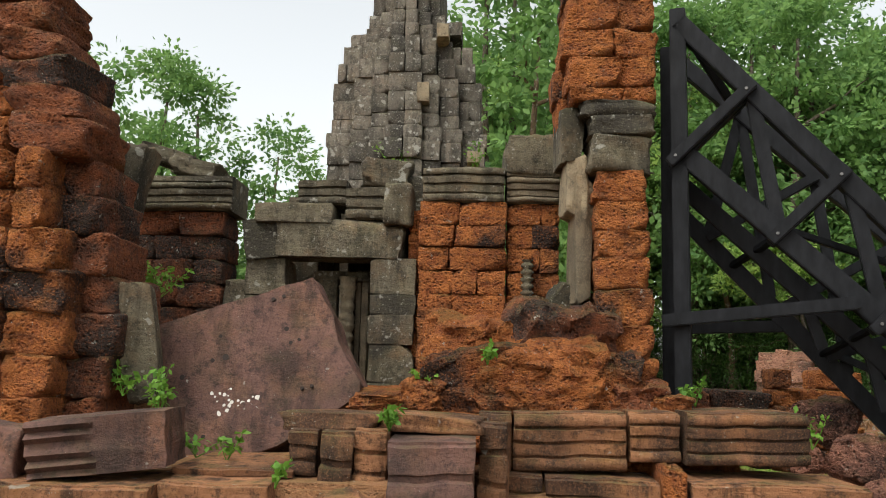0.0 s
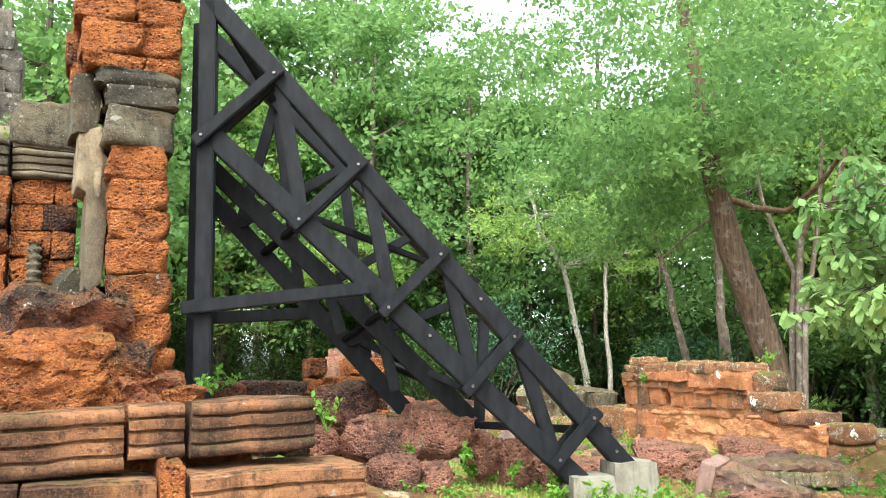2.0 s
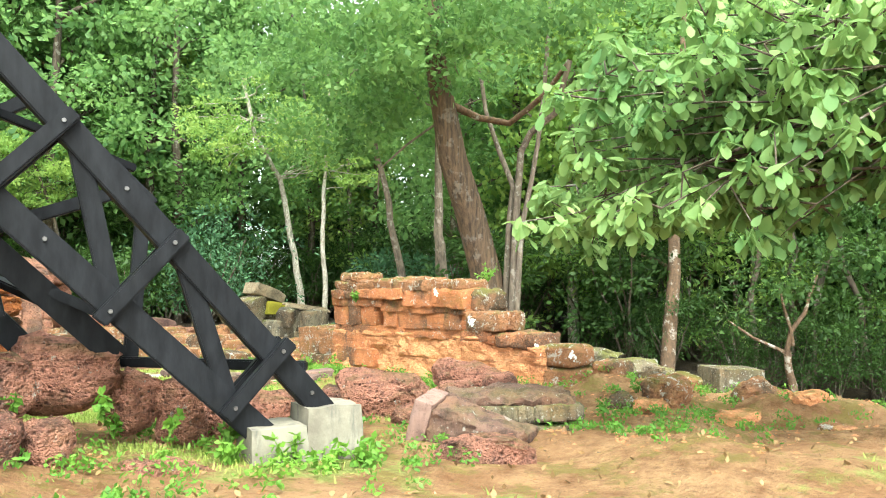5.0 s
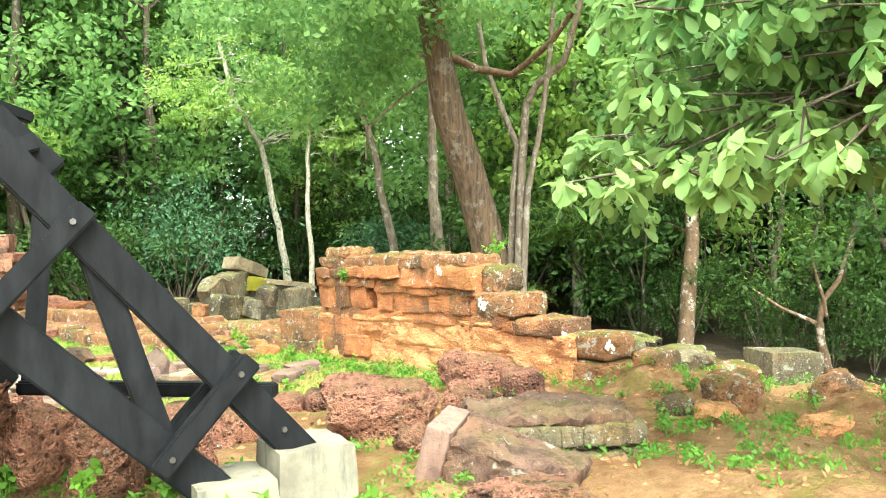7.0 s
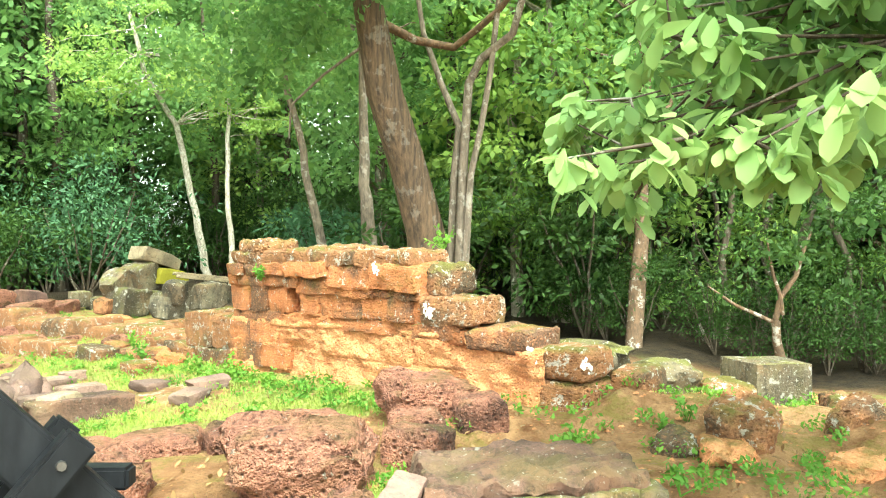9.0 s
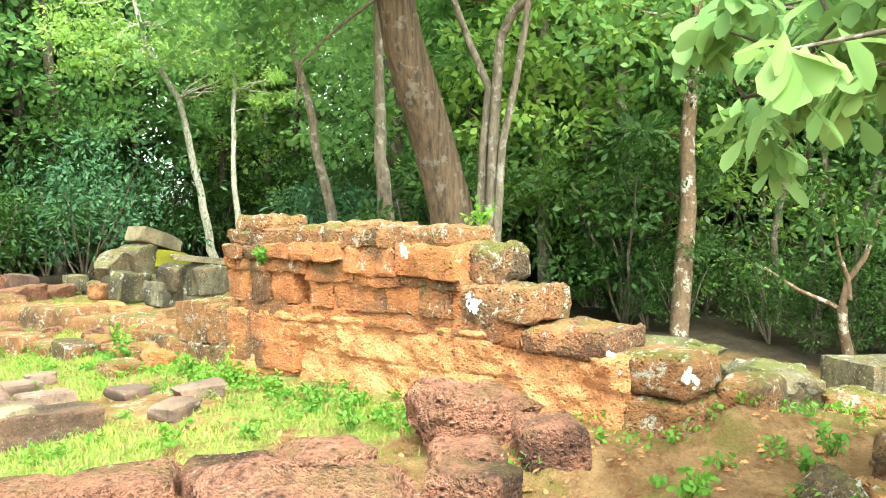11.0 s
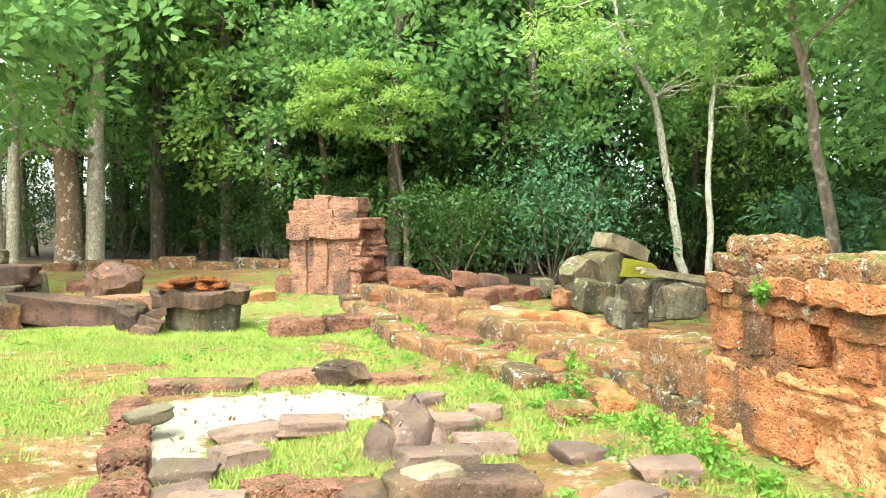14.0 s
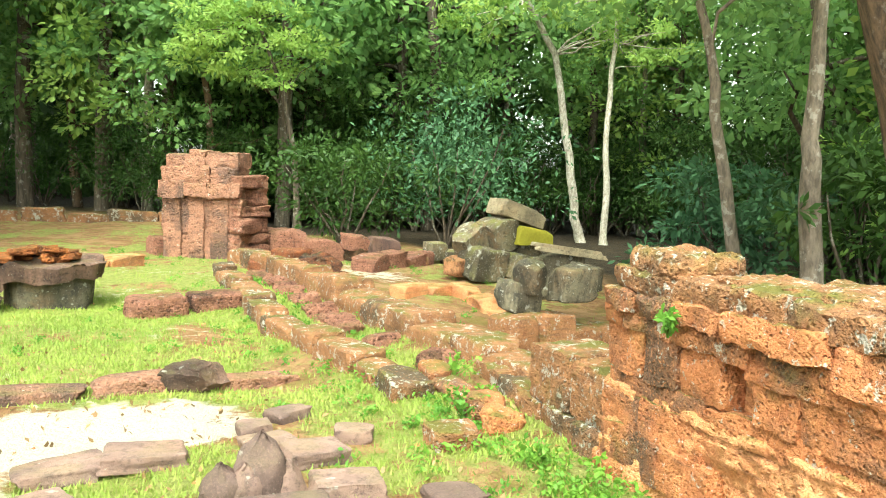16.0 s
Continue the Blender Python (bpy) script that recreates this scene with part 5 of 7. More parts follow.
# ---- grey fallen stones at the wall's far end ----
for x, y, z, dx, dy, dz, rx, ry, rz, mat, style in (
        (10.5, 12.75, 0.22, 0.45, 0.4, 0.36, 0, 4, 8, LATERITE_CAP, "worn"), (10.3, 13.2, 0.1, 0.4, 0.34, 0.3, 0, -4, 18, LATERITE_CAP, "worn"),
        (12.0, 15.5, 0.5, 0.5, 0.36, 0.4, 0, -3, 12, GREY_STONE, "worn"), (11.45, 15.55, 0.6, 0.3, 0.3, 0.34, 6, -14, 30, GREY_STONE, "slab"), (11.4, 15.75, 0.34, 0.46, 0.4, 0.36, 0, 8, 22, GREY_STONE, "worn"), (12.65, 16.2, 0.46, 0.4, 0.3, 0.34, 0, 5, 12, GREY_STONE, "worn"),
        (13.9, 21.0, 0.62, 0.58, 0.6, 0.62, 0, -22, 15, MOSSY_STONE, "worn"), (13.33, 21.1, 0.45, 0.52, 0.5, 0.5, 0, -30, 20, MOSSY_STONE, "slab"), (13.5, 20.8, 0.08, 0.75, 0.6, 0.6, 0, 6, 8, MOSSY_STONE, "worn"), (14.25, 20.7, 0.0, 0.75, 0.6, 0.5, 0, 10, 20, MOSSY_STONE, "worn"), (14.4, 21.2, 0.25, 0.8, 0.7, 0.5, 0, 4, 0, MOSSY_STONE, "worn"), (13.05, 21.0, 0.02, 0.4, 0.4, 0.34, 0, 0, 30, BROWN_STONE, "worn"),
        (11.9, 23.5, 0.25, 0.5, 0.45, 0.3, 0, 3, 12, LATERITE_RED, "worn"), (12.45, 23.4, 0.16, 0.62, 0.5, 0.36, 0, 8, 0, PURPLE_STONE, "worn"), (12.0, 23.6, 0.02, 0.6, 0.5, 0.3, 0, 0, 20, BROWN_STONE, "worn"), (13.1, 23.3, -0.14, 0.58, 0.4, 0.24, 0, 0, 0, LATERITE_OCHRE, "worn"), (13.7, 23.5, 0.05, 0.4, 0.4, 0.36, 0, 0, 10, MOSSY_STONE, "crisp"), (14.1, 23.4, -0.15, 0.5, 0.4, 0.42, 0, 0, -8, MOSSY_STONE, "crisp")):
    stone_thing("fallen_grey_block", mat, style, sized(x, y, z, dx, dy, dz, rx + 4, ry, rz), "fallen weathered block with moss and pale lichen", "stone block", "fallen grey blocks")
stone_thing("tilted_slab", PALE_STONE, "crisp", sized(14.26, 21.0, 1.0, 1.0, 0.6, 0.3, 0, 18, 10), "tilted pale sandstone slab on the fallen blocks", "stone slab")
MOSS = Nodes("yellow_moss", 0.95)
MOSS.colour(MOSS.mix(MOSS.noise(24, 4), (0.14, 0.13, 0.015), (0.3, 0.27, 0.03)))
MOSS.bump(MOSS.noise(50, 4), 0.8, 0.02)
stone_thing("mossy_slab", MOSS.mat, "slab", sized(14.5, 20.85, 0.58, 0.72, 0.5, 0.32, 0, 6, 0), "block overgrown with bright yellow moss", "stone slab")
for y, dz in ((0.0, 0.0), (0.12, 0.05)):
    stone_thing("stone_strip", PALE_STONE, "crisp", sized(12.95, 17.0 + y, 0.69 + dz, 1.2, 0.12, 0.06, 0, 8, 4), "long thin pale stone strip on the fallen blocks", "stone slab", "stone strips")
boulder(12.9, 17.3, 0.64, 0.7, 0.5, 0.6, mat=GREY_STONE, label="grey mossy block under the stone strips", group="", style="worn", name="grey_block")


# ---- court ----
def kerb(points, w, h, mat, label, group, step=(0.4, 0.7), z=0.0, skip=0.0, style="worn"):
    """A broken line of laterite kerb stones, each a thing."""
    for (ax, ay), (bx, by) in zip(points, points[1:]):
        d, u = math.hypot(bx - ax, by - ay), 0.0
        ang = math.degrees(math.atan2(by - ay, bx - ax))
        while u < d - 0.1:
            s = min(random.uniform(*step), d - u)
            if random.random() >= skip:
                f = (u + s / 2) / d
                x, y = ax + (bx - ax) * f, ay + (by - ay) * f
                hh = h * random.uniform(0.8, 1.2)
                stone_thing("kerb_stone", mat, random.choice(("worn", "boulder")) if style == "mixed" else style, sized(x, y, z + gz(x, y) + hh * random.uniform(0.1, 0.34), s * random.uniform(0.85, 1.0), w * random.uniform(0.85, 1.1), hh, random.uniform(-4, 4), random.uniform(-4, 4), ang + random.uniform(-5, 5)), label, "kerb stone", group)
            u += s


kerb([(5.75, 14.0), (8.4, 14.15)], 0.26, 0.17, LATERITE_PINK, "worn red laterite kerb stone in the grass", "front kerb of the court", (0.35, 0.95))
kerb([(5.68, 13.5), (5.78, 10.5)], 0.27, 0.19, LATERITE_RED, "crumbling red laterite kerb stone in the grass", "side kerb of the court", (0.16, 0.42), style="mixed")
kerb([(7.1, 17.4), (8.5, 17.7)], 0.35, 0.32, LATERITE_RED, "red laterite kerb stone in the grass", "rear kerb of the court", (0.5, 0.8))
kerb([(8.75, 20.5), (8.62, 16.0), (8.95, 13.4), (8.85, 11.9)], 0.36, 0.24, LATERITE_CAP, "mossy laterite stone of a sunken wall line", "sunken wall line", (0.35, 0.8), skip=0.1, z=-0.03)
kerb([(9.4, 22.5), (9.75, 18.5), (9.8, 15.4), (10.1, 12.6), (9.95, 11.8)], 0.5, 0.32, LATERITE_CAP, "crumbling mossy laterite block of a low wall line", "low wall line", (0.4, 0.9), skip=0.04)
kerb([(9.3, 20.5), (9.25, 16.5), (9.5, 13.5)], 0.35, 0.18, LATERITE_RED, "sunken red laterite stone between wall lines", "rubble between wall lines", (0.2, 0.45), skip=0.4, style="boulder")
kerb([(9.35, 13.6), (9.3, 12.1)], 0.28, 0.2, LATERITE_COURSE, "ochre laterite stone beside the wall", "stones beside the wall", (0.25, 0.5), skip=0.3, style="mixed")
kerb([(11.0, 15.5), (12.6, 15.6)], 0.5, 0.42, LATERITE_CAP, "weathered laterite block under fallen stones", "blocks under the fallen stones", (0.4, 0.6), z=0.08)
kerb([(10.4, 18.6), (12.2, 19.2), (12.0, 16.5)], 0.35, 0.2, LATERITE_OCHRE, "sunken ochre laterite paving stone", "sunken paving", (0.5, 0.9), skip=0.15)
kerb([(1.5, 33.5), (9.2, 33.2)], 0.5, 0.42, LATERITE_CAP, "far laterite kerb stone at the forest edge", "far kerb", (0.9, 1.6), skip=0.1)
kerb([(5.2, 21.0), (8.6, 23.5)], 0.4, 0.22, LATERITE_OCHRE, "low laterite stone in the grass", "scattered court stones", (0.4, 0.8), skip=0.45)
kerb([(2.0, 25.0), (8.0, 28.0)], 0.5, 0.3, LATERITE_RED, "low laterite stone in the far court", "far court stones", (0.5, 0.9), skip=0.6)
kerb([(11.5, 22.0), (13.5, 23.5)], 0.5, 0.4, LATERITE_RED, "fallen laterite block by the shrubs", "blocks by the shrubs", (0.5, 0.8), skip=0.2)
kerb([(9.4, 21.2), (10.2, 18.9)], 0.45, 0.42, LATERITE_DARK, "dark laterite block beside the ruined pier", "blocks below the pier", (0.6, 0.8), style="mixed")
boulder(7.42, 14.05, 0.2, 0.5, 0.36, 0.26, mat=MAUVE_STONE, label="rounded dark stone on the kerb", group="", name="dark_stone")

PAVING_STONE = sandstone("sandstone_paving", (0.31, 0.2, 0.165), (0.21, 0.135, 0.115), (0.1, 0.068, 0.06), streak=0.2, moss=0.2, lichen=0.68, stain=0.2)


def court_pedestal():
    ped = thing("stone_pedestal", "squat lobed purple sandstone pedestal with an overhanging rim", "pedestal", (6.28, 18.6, 0))
    for k, (z0, h, r, mat) in enumerate(((0.0, 0.4, 0.9, GREY_STONE), (0.36, 0.22, 1.22, MAUVE_STONE))):
        bm = bmesh.new()
        bmesh.ops.create_cone(bm, cap_ends=True, segments=28, radius1=r * 0.94, radius2=r, depth=h)
        bmesh.ops.subdivide_edges(bm, edges=bm.edges, cuts=2, use_grid_fill=True)
        for v in bm.verts:
            v.co += noise.noise_vector(v.co * 2.5) * 0.1 + noise.noise_vector(v.co * 9) * 0.03
            a = math.atan2(v.co.y, v.co.x)
            v.co.xy *= (1 + 0.035 * abs(math.sin(a * 6.5))) * (abs(math.cos(a)) ** 4 + abs(math.sin(a)) ** 4) ** -0.16
        bmesh.ops.transform(bm, matrix=pose(6.28 + 0.04 * (k == 0), 18.6, z0 + h / 2 - 0.04, 2, 3 if k == 0 else -1) @ Matrix.Diagonal((0.55, 0.42, 1, 1)), verts=bm.verts)
        part("drum" if k == 0 else "rim", bm, mat, ped, smooth=True)
    rnd = random.Random(3)
    for k in range(22):
        stone_thing("loose_brick", LATERITE, "worn", sized(6.22 + rnd.uniform(-0.42, 0.42), 18.62 + rnd.uniform(-0.28, 0.28), 0.56 + 0.03 * (k % 5), rnd.uniform(0.15, 0.3), 0.2, 0.07, rnd.uniform(-10, 10), rnd.uniform(-10, 10), rnd.uniform(0, 180)), "broken brick piece stacked on the pedestal", "brick", "bricks on the pedestal")


court_pedestal()
boulder(5.38, 18.35, 0.42, 0.42, 0.4, 0.45, mat=MAUVE_STONE, label="broken purple stone beside the pedestal", group="", name="broken_stone")
for x, y, z, dx, dz, ry in ((5.62, 18.15, 0.1, 0.3, 0.2, 20), (5.72, 18.3, 0.24, 0.24, 0.14, -25), (5.55, 18.0, 0.02, 0.32, 0.16, 8)):
    stone_thing("carved_splinter", MAUVE_STONE, "slab", sized(x, y, z, dx, 0.26, dz, 0, ry, random.uniform(-20, 20)), "small broken carved stone beside the pedestal", "stone", "splinters by the pedestal")
boulder(4.8, 23.0, 0.66, 1.0, 0.75, 0.8, mat=PURPLE_STONE, rz=12, label="dark pointed boulder in the court", group="", name="dark_boulder", tilt=12)
stone_thing("laterite_ledge", LATERITE_PINK, "worn", sized(5.1, 20.6, 0.12, 1.15, 0.6, 0.34, 0, -4, 6), "low red laterite ledge between the boulders", "stone block")
stone_thing("long_slab", PURPLE_STONE, "slab", sized(4.42, 19.55, 0.17, 1.4, 0.6, 0.4, 4, 9, -4), "long tapering purple sandstone slab in the grass", "stone slab")
for x, y, z, dx, dy, dz, mat in ((3.5, 19.5, 0.08, 0.72, 0.6, 0.46, BROWN_STONE), (3.35, 19.8, 0.4, 0.85, 0.6, 0.28, GREY_STONE), (3.45, 20.0, 0.69, 1.0, 0.7, 0.32, PURPLE_STONE), (3.2, 20.2, 0.95, 0.62, 0.6, 0.22, GREY_STONE), (2.5, 19.7, 0.2, 0.9, 0.6, 0.6, GREY_STONE), (2.55, 19.9, 0.65, 0.8, 0.6, 0.34, GREY_STONE), (2.7, 20.2, 1.06, 0.6, 0.5, 0.3, GREY_STONE), (3.9, 20.4, 0.42, 0.3, 0.4, 0.5, GREY_STONE), (3.0, 20.6, 1.2, 0.5, 0.4, 0.22, GREY_STONE)):
    stone_thing("tumbled_block", mat, "worn", sized(x, y, z, dx, dy, dz, random.uniform(-3, 3), random.uniform(-5, 5), random.uniform(-12, 12)), "tumbled grey-purple sandstone block stacked in the court", "stone block", "tumbled court blocks")


def pointed_stone():
    st = thing("pointed_stone", "three-peaked weathered purple stone in the grass", "stone", (7.46, 11.65, 0))
    for k, (x, y, r, h, lean) in enumerate(((7.5, 11.68, 0.17, 0.36, 0.03), (7.3, 11.62, 0.13, 0.22, 0.0), (7.68, 11.66, 0.13, 0.2, -0.04), (7.42, 11.6, 0.12, 0.2, 0.02))):
        bm = bmesh.new()
        rings = []
        for i in range(12):
            f = i / 11
            rad = r * (1.02 - 0.2 * f - 0.8 * f ** 4)
            rings.append([bm.verts.new(Vector((x + lean * f + rad * math.cos(a), y + rad * 0.9 * math.sin(a), -0.1 + (h + 0.1) * f)) + noise.noise_vector(Vector((x * 3 + math.cos(a), math.sin(a) + k * 3, f * 2.5)) * 1.6) * r * 0.22 + noise.noise_vector(Vector((math.cos(a), math.sin(a), f * 3 + k)) * 5) * r * 0.07) for a in (2 * math.pi * j / 18 for j in range(18))])
        for lo, hi in zip(rings, rings[1:]):
            for j in range(18):
                bm.faces.new((lo[j], lo[(j + 1) % 18], hi[(j + 1) % 18], hi[j]))
        bm.faces.new(rings[-1])
        bm.faces.new(rings[0][::-1])
        part("peak", bm, PAVING_STONE, st, smooth=True)


pointed_stone()
for x, y, z, dx, dy, dz, mat, rz in ((7.5, 10.62, 0.03, 0.78, 0.42, 0.24, MAUVE_STONE, -6), (7.1, 10.75, -0.02, 0.4, 0.35, 0.16, MAUVE_STONE, 5), (7.35, 10.62, 0.16, 0.3, 0.2, 0.07, PALE_STONE, 20), (6.9, 11.0, -0.02, 0.55, 0.2, 0.12, LATERITE_RED, 0), (6.55, 11.1, -0.02, 0.3, 0.22, 0.14, LATERITE_RED, 20)):
    stone_thing("court_slab", mat, "slab", sized(x, y, z, dx, dy, dz, random.uniform(-3, 3), random.uniform(-3, 3), rz), "weathered stone slab lying in the court grass", "stone slab", "slabs in the court")
for x, y, dx, dy, rz in ((6.5, 12.45, 0.45, 0.36, 5), (6.98, 12.45, 0.5, 0.36, -5), (6.42, 11.85, 0.32, 0.3, 20), (6.1, 11.5, 0.36, 0.28, -10), (7.72, 12.35, 0.3, 0.3, 10), (7.95, 12.1, 0.4, 0.3, 5), (8.0, 11.6, 0.42, 0.3, -10), (7.6, 11.35, 0.5, 0.25, 0), (6.05, 11.05, 0.3, 0.2, 15), (6.2, 10.9, 0.4, 0.22, -10), (8.5, 11.2, 0.3, 0.26, 8), (8.75, 10.6, 0.35, 0.26, -15), (8.3, 10.2, 0.3, 0.24, 20), (7.7, 12.75, 0.22, 0.2, 0), (8.0, 13.0, 0.3, 0.2, 25), (8.3, 12.4, 0.25, 0.2, -20)):
    stone_thing("paving_slab", PAVING_STONE, "slab", sized(x, y, gz(x, y) + 0.035, dx, dy, 0.1, random.uniform(-3, 3), random.uniform(-3, 3), rz), "flat purple sandstone paving slab sunk in grass", "paving slab", "paving slabs")
stone_thing("pale_stone", PALE_STONE, "worn", sized(5.85, 12.6, 0.12, 0.3, 0.18, 0.1, 5, -8, 20), "pale stone lying on the laterite kerb", "stone")


def court_pier():
    pier = thing("ruined_pier", "standing fragment of an eroded pink laterite wall", "pier", (9.2, 23.8, 0))
    way, into = Vector((math.cos(radians(-28)), math.sin(radians(-28)), 0)), Vector((math.sin(radians(28)), math.cos(radians(28)), 0))

    def set_block(u, w, z0, z1, out, mat, deep=0.9, rough=2.0):
        c = Vector((8.13, 23.75, 0)) + way * (u + w / 2) + into * (deep / 2 - out)
        rough_block("laterite_block", mat, pier, (c.x - w / 2, c.y - deep / 2, z0), (c.x + w / 2, c.y + deep / 2, z1), -28 + random.uniform(-2, 2), rough, 0.06, 0.02, u + z0)

    for u, w, out, top in ((0.0, 0.36, 0.0, 1.16), (0.34, 0.18, -0.04, 1.14), (0.5, 0.32, 0.02, 1.18), (0.8, 0.17, -0.035, 1.14), (0.95, 0.32, 0.015, 1.18), (1.25, 0.27, -0.02, 1.14)):
        set_block(u, w, -0.1, 0.5 + random.uniform(-0.1, 0.1), out + 0.02, LATERITE_PINK)
        set_block(u, w, 0.42, top, out, LATERITE_PINK)
    for u, w, z0, z1, out in ((-0.06, 0.5, 1.12, 1.44, 0.1), (0.44, 0.46, 1.14, 1.42, 0.13), (0.9, 0.62, 1.12, 1.42, 0.1), (0.0, 0.42, 1.42, 1.72, 0.03), (0.42, 0.5, 1.4, 1.74, 0.05), (0.92, 0.5, 1.4, 1.7, 0.02), (0.04, 0.44, 1.7, 1.94, -0.05), (0.5, 0.34, 1.72, 2.02, -0.02), (0.84, 0.6, 1.68, 1.98, -0.04)):
        set_block(u, w, z0, z1, out, LATERITE_PINK)
    courses(pier, LATERITE_RED, (9.42, 23.0, 0), 40, 0.9, 0.8, -0.05, [0.3, 0.2, 0.32, 0.22, 0.34, 0.24], (0.4, 0.9), "worn", wobble=0.09)
    for x, y, z, w, h in ((8.1, 24.4, 0.12, 0.3, 0.4), (10.5, 23.9, 0.16, 0.75, 0.65), (11.2, 23.7, 0.0, 0.86, 0.6)):
        piece("fallen_block", random.choice(pool(LATERITE_RED, "worn")), pier, sized(x, y, z, w, 0.6, h, 0, 5, 10))


court_pier()


# ---- trees ----
def limb_set(base, top, radius, branches, seed, reach):
    """Trunk and limbs as tubes, and the places where foliage hangs."""
    rnd = random.Random(seed)
    base, top = Vector(base), Vector(top)
    spine = crooked(base, top, 8, 0.12, seed)
    tubes = [tube([base - Vector((0, 0, 0.3))] + spine, [radius * 1.35] + [radius * (1.15 - 0.85 * k / 8) for k in range(9)], 9, 0.08, seed)]
    ends = [top]
    for k in range(branches):
        s = 0.35 + 0.6 * k / branches
        p = spine[int(s * 8)]
        a = rnd.uniform(0, 6.28)
        q = p + Vector((math.cos(a) * reach * rnd.uniform(0.5, 1), math.sin(a) * reach * rnd.uniform(0.5, 1), rnd.uniform(0.2, 1.0) * reach * 0.6))
        tubes.append(tube(crooked(p, q, 4, 0.25, seed + k), [radius * 0.42, radius * 0.34, radius * 0.26, radius * 0.16, radius * 0.08], 6, 0.0, k))
        ends += [q, p.lerp(q, 0.65)]
    return tubes, ends


def tree(name, label, base, height, radius, crown_low, crown_r, clumps, per, size, bark_mat, leaf_mat, seed, lean=(0, 0), group="", clump_r=0.85):
    rnd = np.random.RandomState(seed)
    bx, by, bz = base
    t = thing(name, label, "tree", base, group)
    tubes, ends = limb_set(base, (bx + lean[0], by + lean[1], bz + height * 0.86), radius, 7, seed, crown_r * 0.8)
    v, f = join_tubes(tubes)
    part("trunk", raw_mesh("trunk", v, f, bark_mat, True), None, t)
    cs = []
    for _ in range(clumps):
        s = rnd.uniform(0, 1)
        z = crown_low + (height - crown_low) * s
        prof = (math.sin(math.pi * min(1, 0.18 + 0.85 * s)) ** 0.6) * crown_r
        a, r = rnd.uniform(0, 6.28), prof * rnd.uniform(0.25, 1.0) ** 0.5
        cs.append((bx + lean[0] * z / height + math.cos(a) * r, by + lean[1] * z / height + math.sin(a) * r, bz + z))
    cs += [tuple(e) for e in ends]
    places, out = clumped(cs, clump_r, per, seed)
    v, f = leaves(places, out, size, seed, width=0.62)
    part("crown", raw_mesh("crown", v, f, leaf_mat), None, t)
    return t


def shrub(name, label, base, height, radius, count, size, leaf_mat, seed, group=""):
    rnd = np.random.RandomState(seed)
    bx, by, bz = base
    t = thing(name, label, "shrub", base, group)
    stems = [tube(crooked((bx, by, bz - 0.1), (bx + rnd.uniform(-1, 1) * radius * 0.7, by + rnd.uniform(-1, 1) * radius * 0.7, bz + height * rnd.uniform(0.5, 0.9)), 4, 0.15, seed + k), [0.04, 0.035, 0.03, 0.02, 0.012], 5) for k in range(6)]
    v, f = join_tubes(stems)
    part("stem", raw_mesh("stem", v, f, BARK_DARK, True), None, t)
    n = max(6, int(count / 55))
    cs = np.stack([bx + rnd.normal(0, radius * 0.45, n), by + rnd.normal(0, radius * 0.45, n), bz + height * rnd.uniform(0.12, 0.95, n) ** 0.8], axis=1)
    places, out = clumped(cs, radius * 0.42, 55, seed, 0.6)
    places[:, 2] = np.maximum(places[:, 2], bz + 0.03)
    v, f = leaves(places, out, size, seed)
    part("foliage", raw_mesh("foliage", v, f, leaf_mat), None, t)
    return t


EDGE = [(-30, 22), (-20, 25), (-11, 30), (-6, 38), (-2, 43), (4, 41), (8.5, 35), (11.5, 33), (16.5, 32), (21.5, 30.8), (24.5, 28.8), (24.5, 25), (21.5, 20), (18.5, 15.5), (18, 12.5), (20, 9.5), (21, 4), (20, -4)]


def along_edge(step, jitter, seed):
    """Places along the forest's edge, with the way outwards."""
    rnd = random.Random(seed)
    out = []
    for (ax, ay), (bx, by) in zip(EDGE, EDGE[1:]):
        d = math.hypot(bx - ax, by - ay)
        n = max(1, round(d / step))
        for k in range(n):
            f = (k + 0.5 + rnd.uniform(-jitter, jitter)) / n
            out.append((ax + (bx - ax) * f, ay + (by - ay) * f, -(by - ay) / d, (bx - ax) / d))
    return out


templates = [
    tree("forest_tree", "tall forest tree with dense green crown", (0, 0, 0), 15.0, 0.2, 3.0, 3.5, 64, 66, 0.26, BARK_DARK, LEAF_FOREST, 101, (0.5, 0.3), "forest edge trees", 1.05),
    tree("forest_tree", "tall forest tree with dense green crown", (0, 0, 0), 13.0, 0.17, 2.6, 3.3, 60, 66, 0.245, BARK_PALE, LEAF_FRESH, 102, (-0.4, 0.2), "forest edge trees", 1.0),
    tree("forest_tree", "tall forest tree with dense green crown", (0, 0, 0), 16.5, 0.22, 4.0, 3.9, 64, 74, 0.265, BARK_DARK, LEAF_FOREST, 103, (0.2, -0.6), "forest edge trees", 1.1),
    tree("forest_tree", "tall forest tree with dense green crown", (0, 0, 0), 11.5, 0.14, 2.0, 3.0, 58, 66, 0.235, BARK_RUSTY, LEAF_FOREST, 104, (-0.6, -0.4), "forest edge trees", 0.95),
]
shrubs = [
    shrub("undergrowth_shrub", "leafy undergrowth shrub at the forest edge, its green darkened for shade", (0, 0, 0), 3.2, 1.8, 2200, 0.15, LEAF_DARK, 201, "forest undergrowth"),
    shrub("undergrowth_shrub", "leafy undergrowth shrub at the forest edge, its green darkened for shade", (0, 0, 0), 2.4, 1.5, 1700, 0.15, LEAF_DARK, 202, "forest undergrowth"),
    shrub("undergrowth_shrub", "leafy undergrowth shrub at the forest edge, its green darkened for shade", (0, 0, 0), 4.2, 1.9, 2200, 0.16, LEAF_DARK, 203, "forest undergrowth"),
]


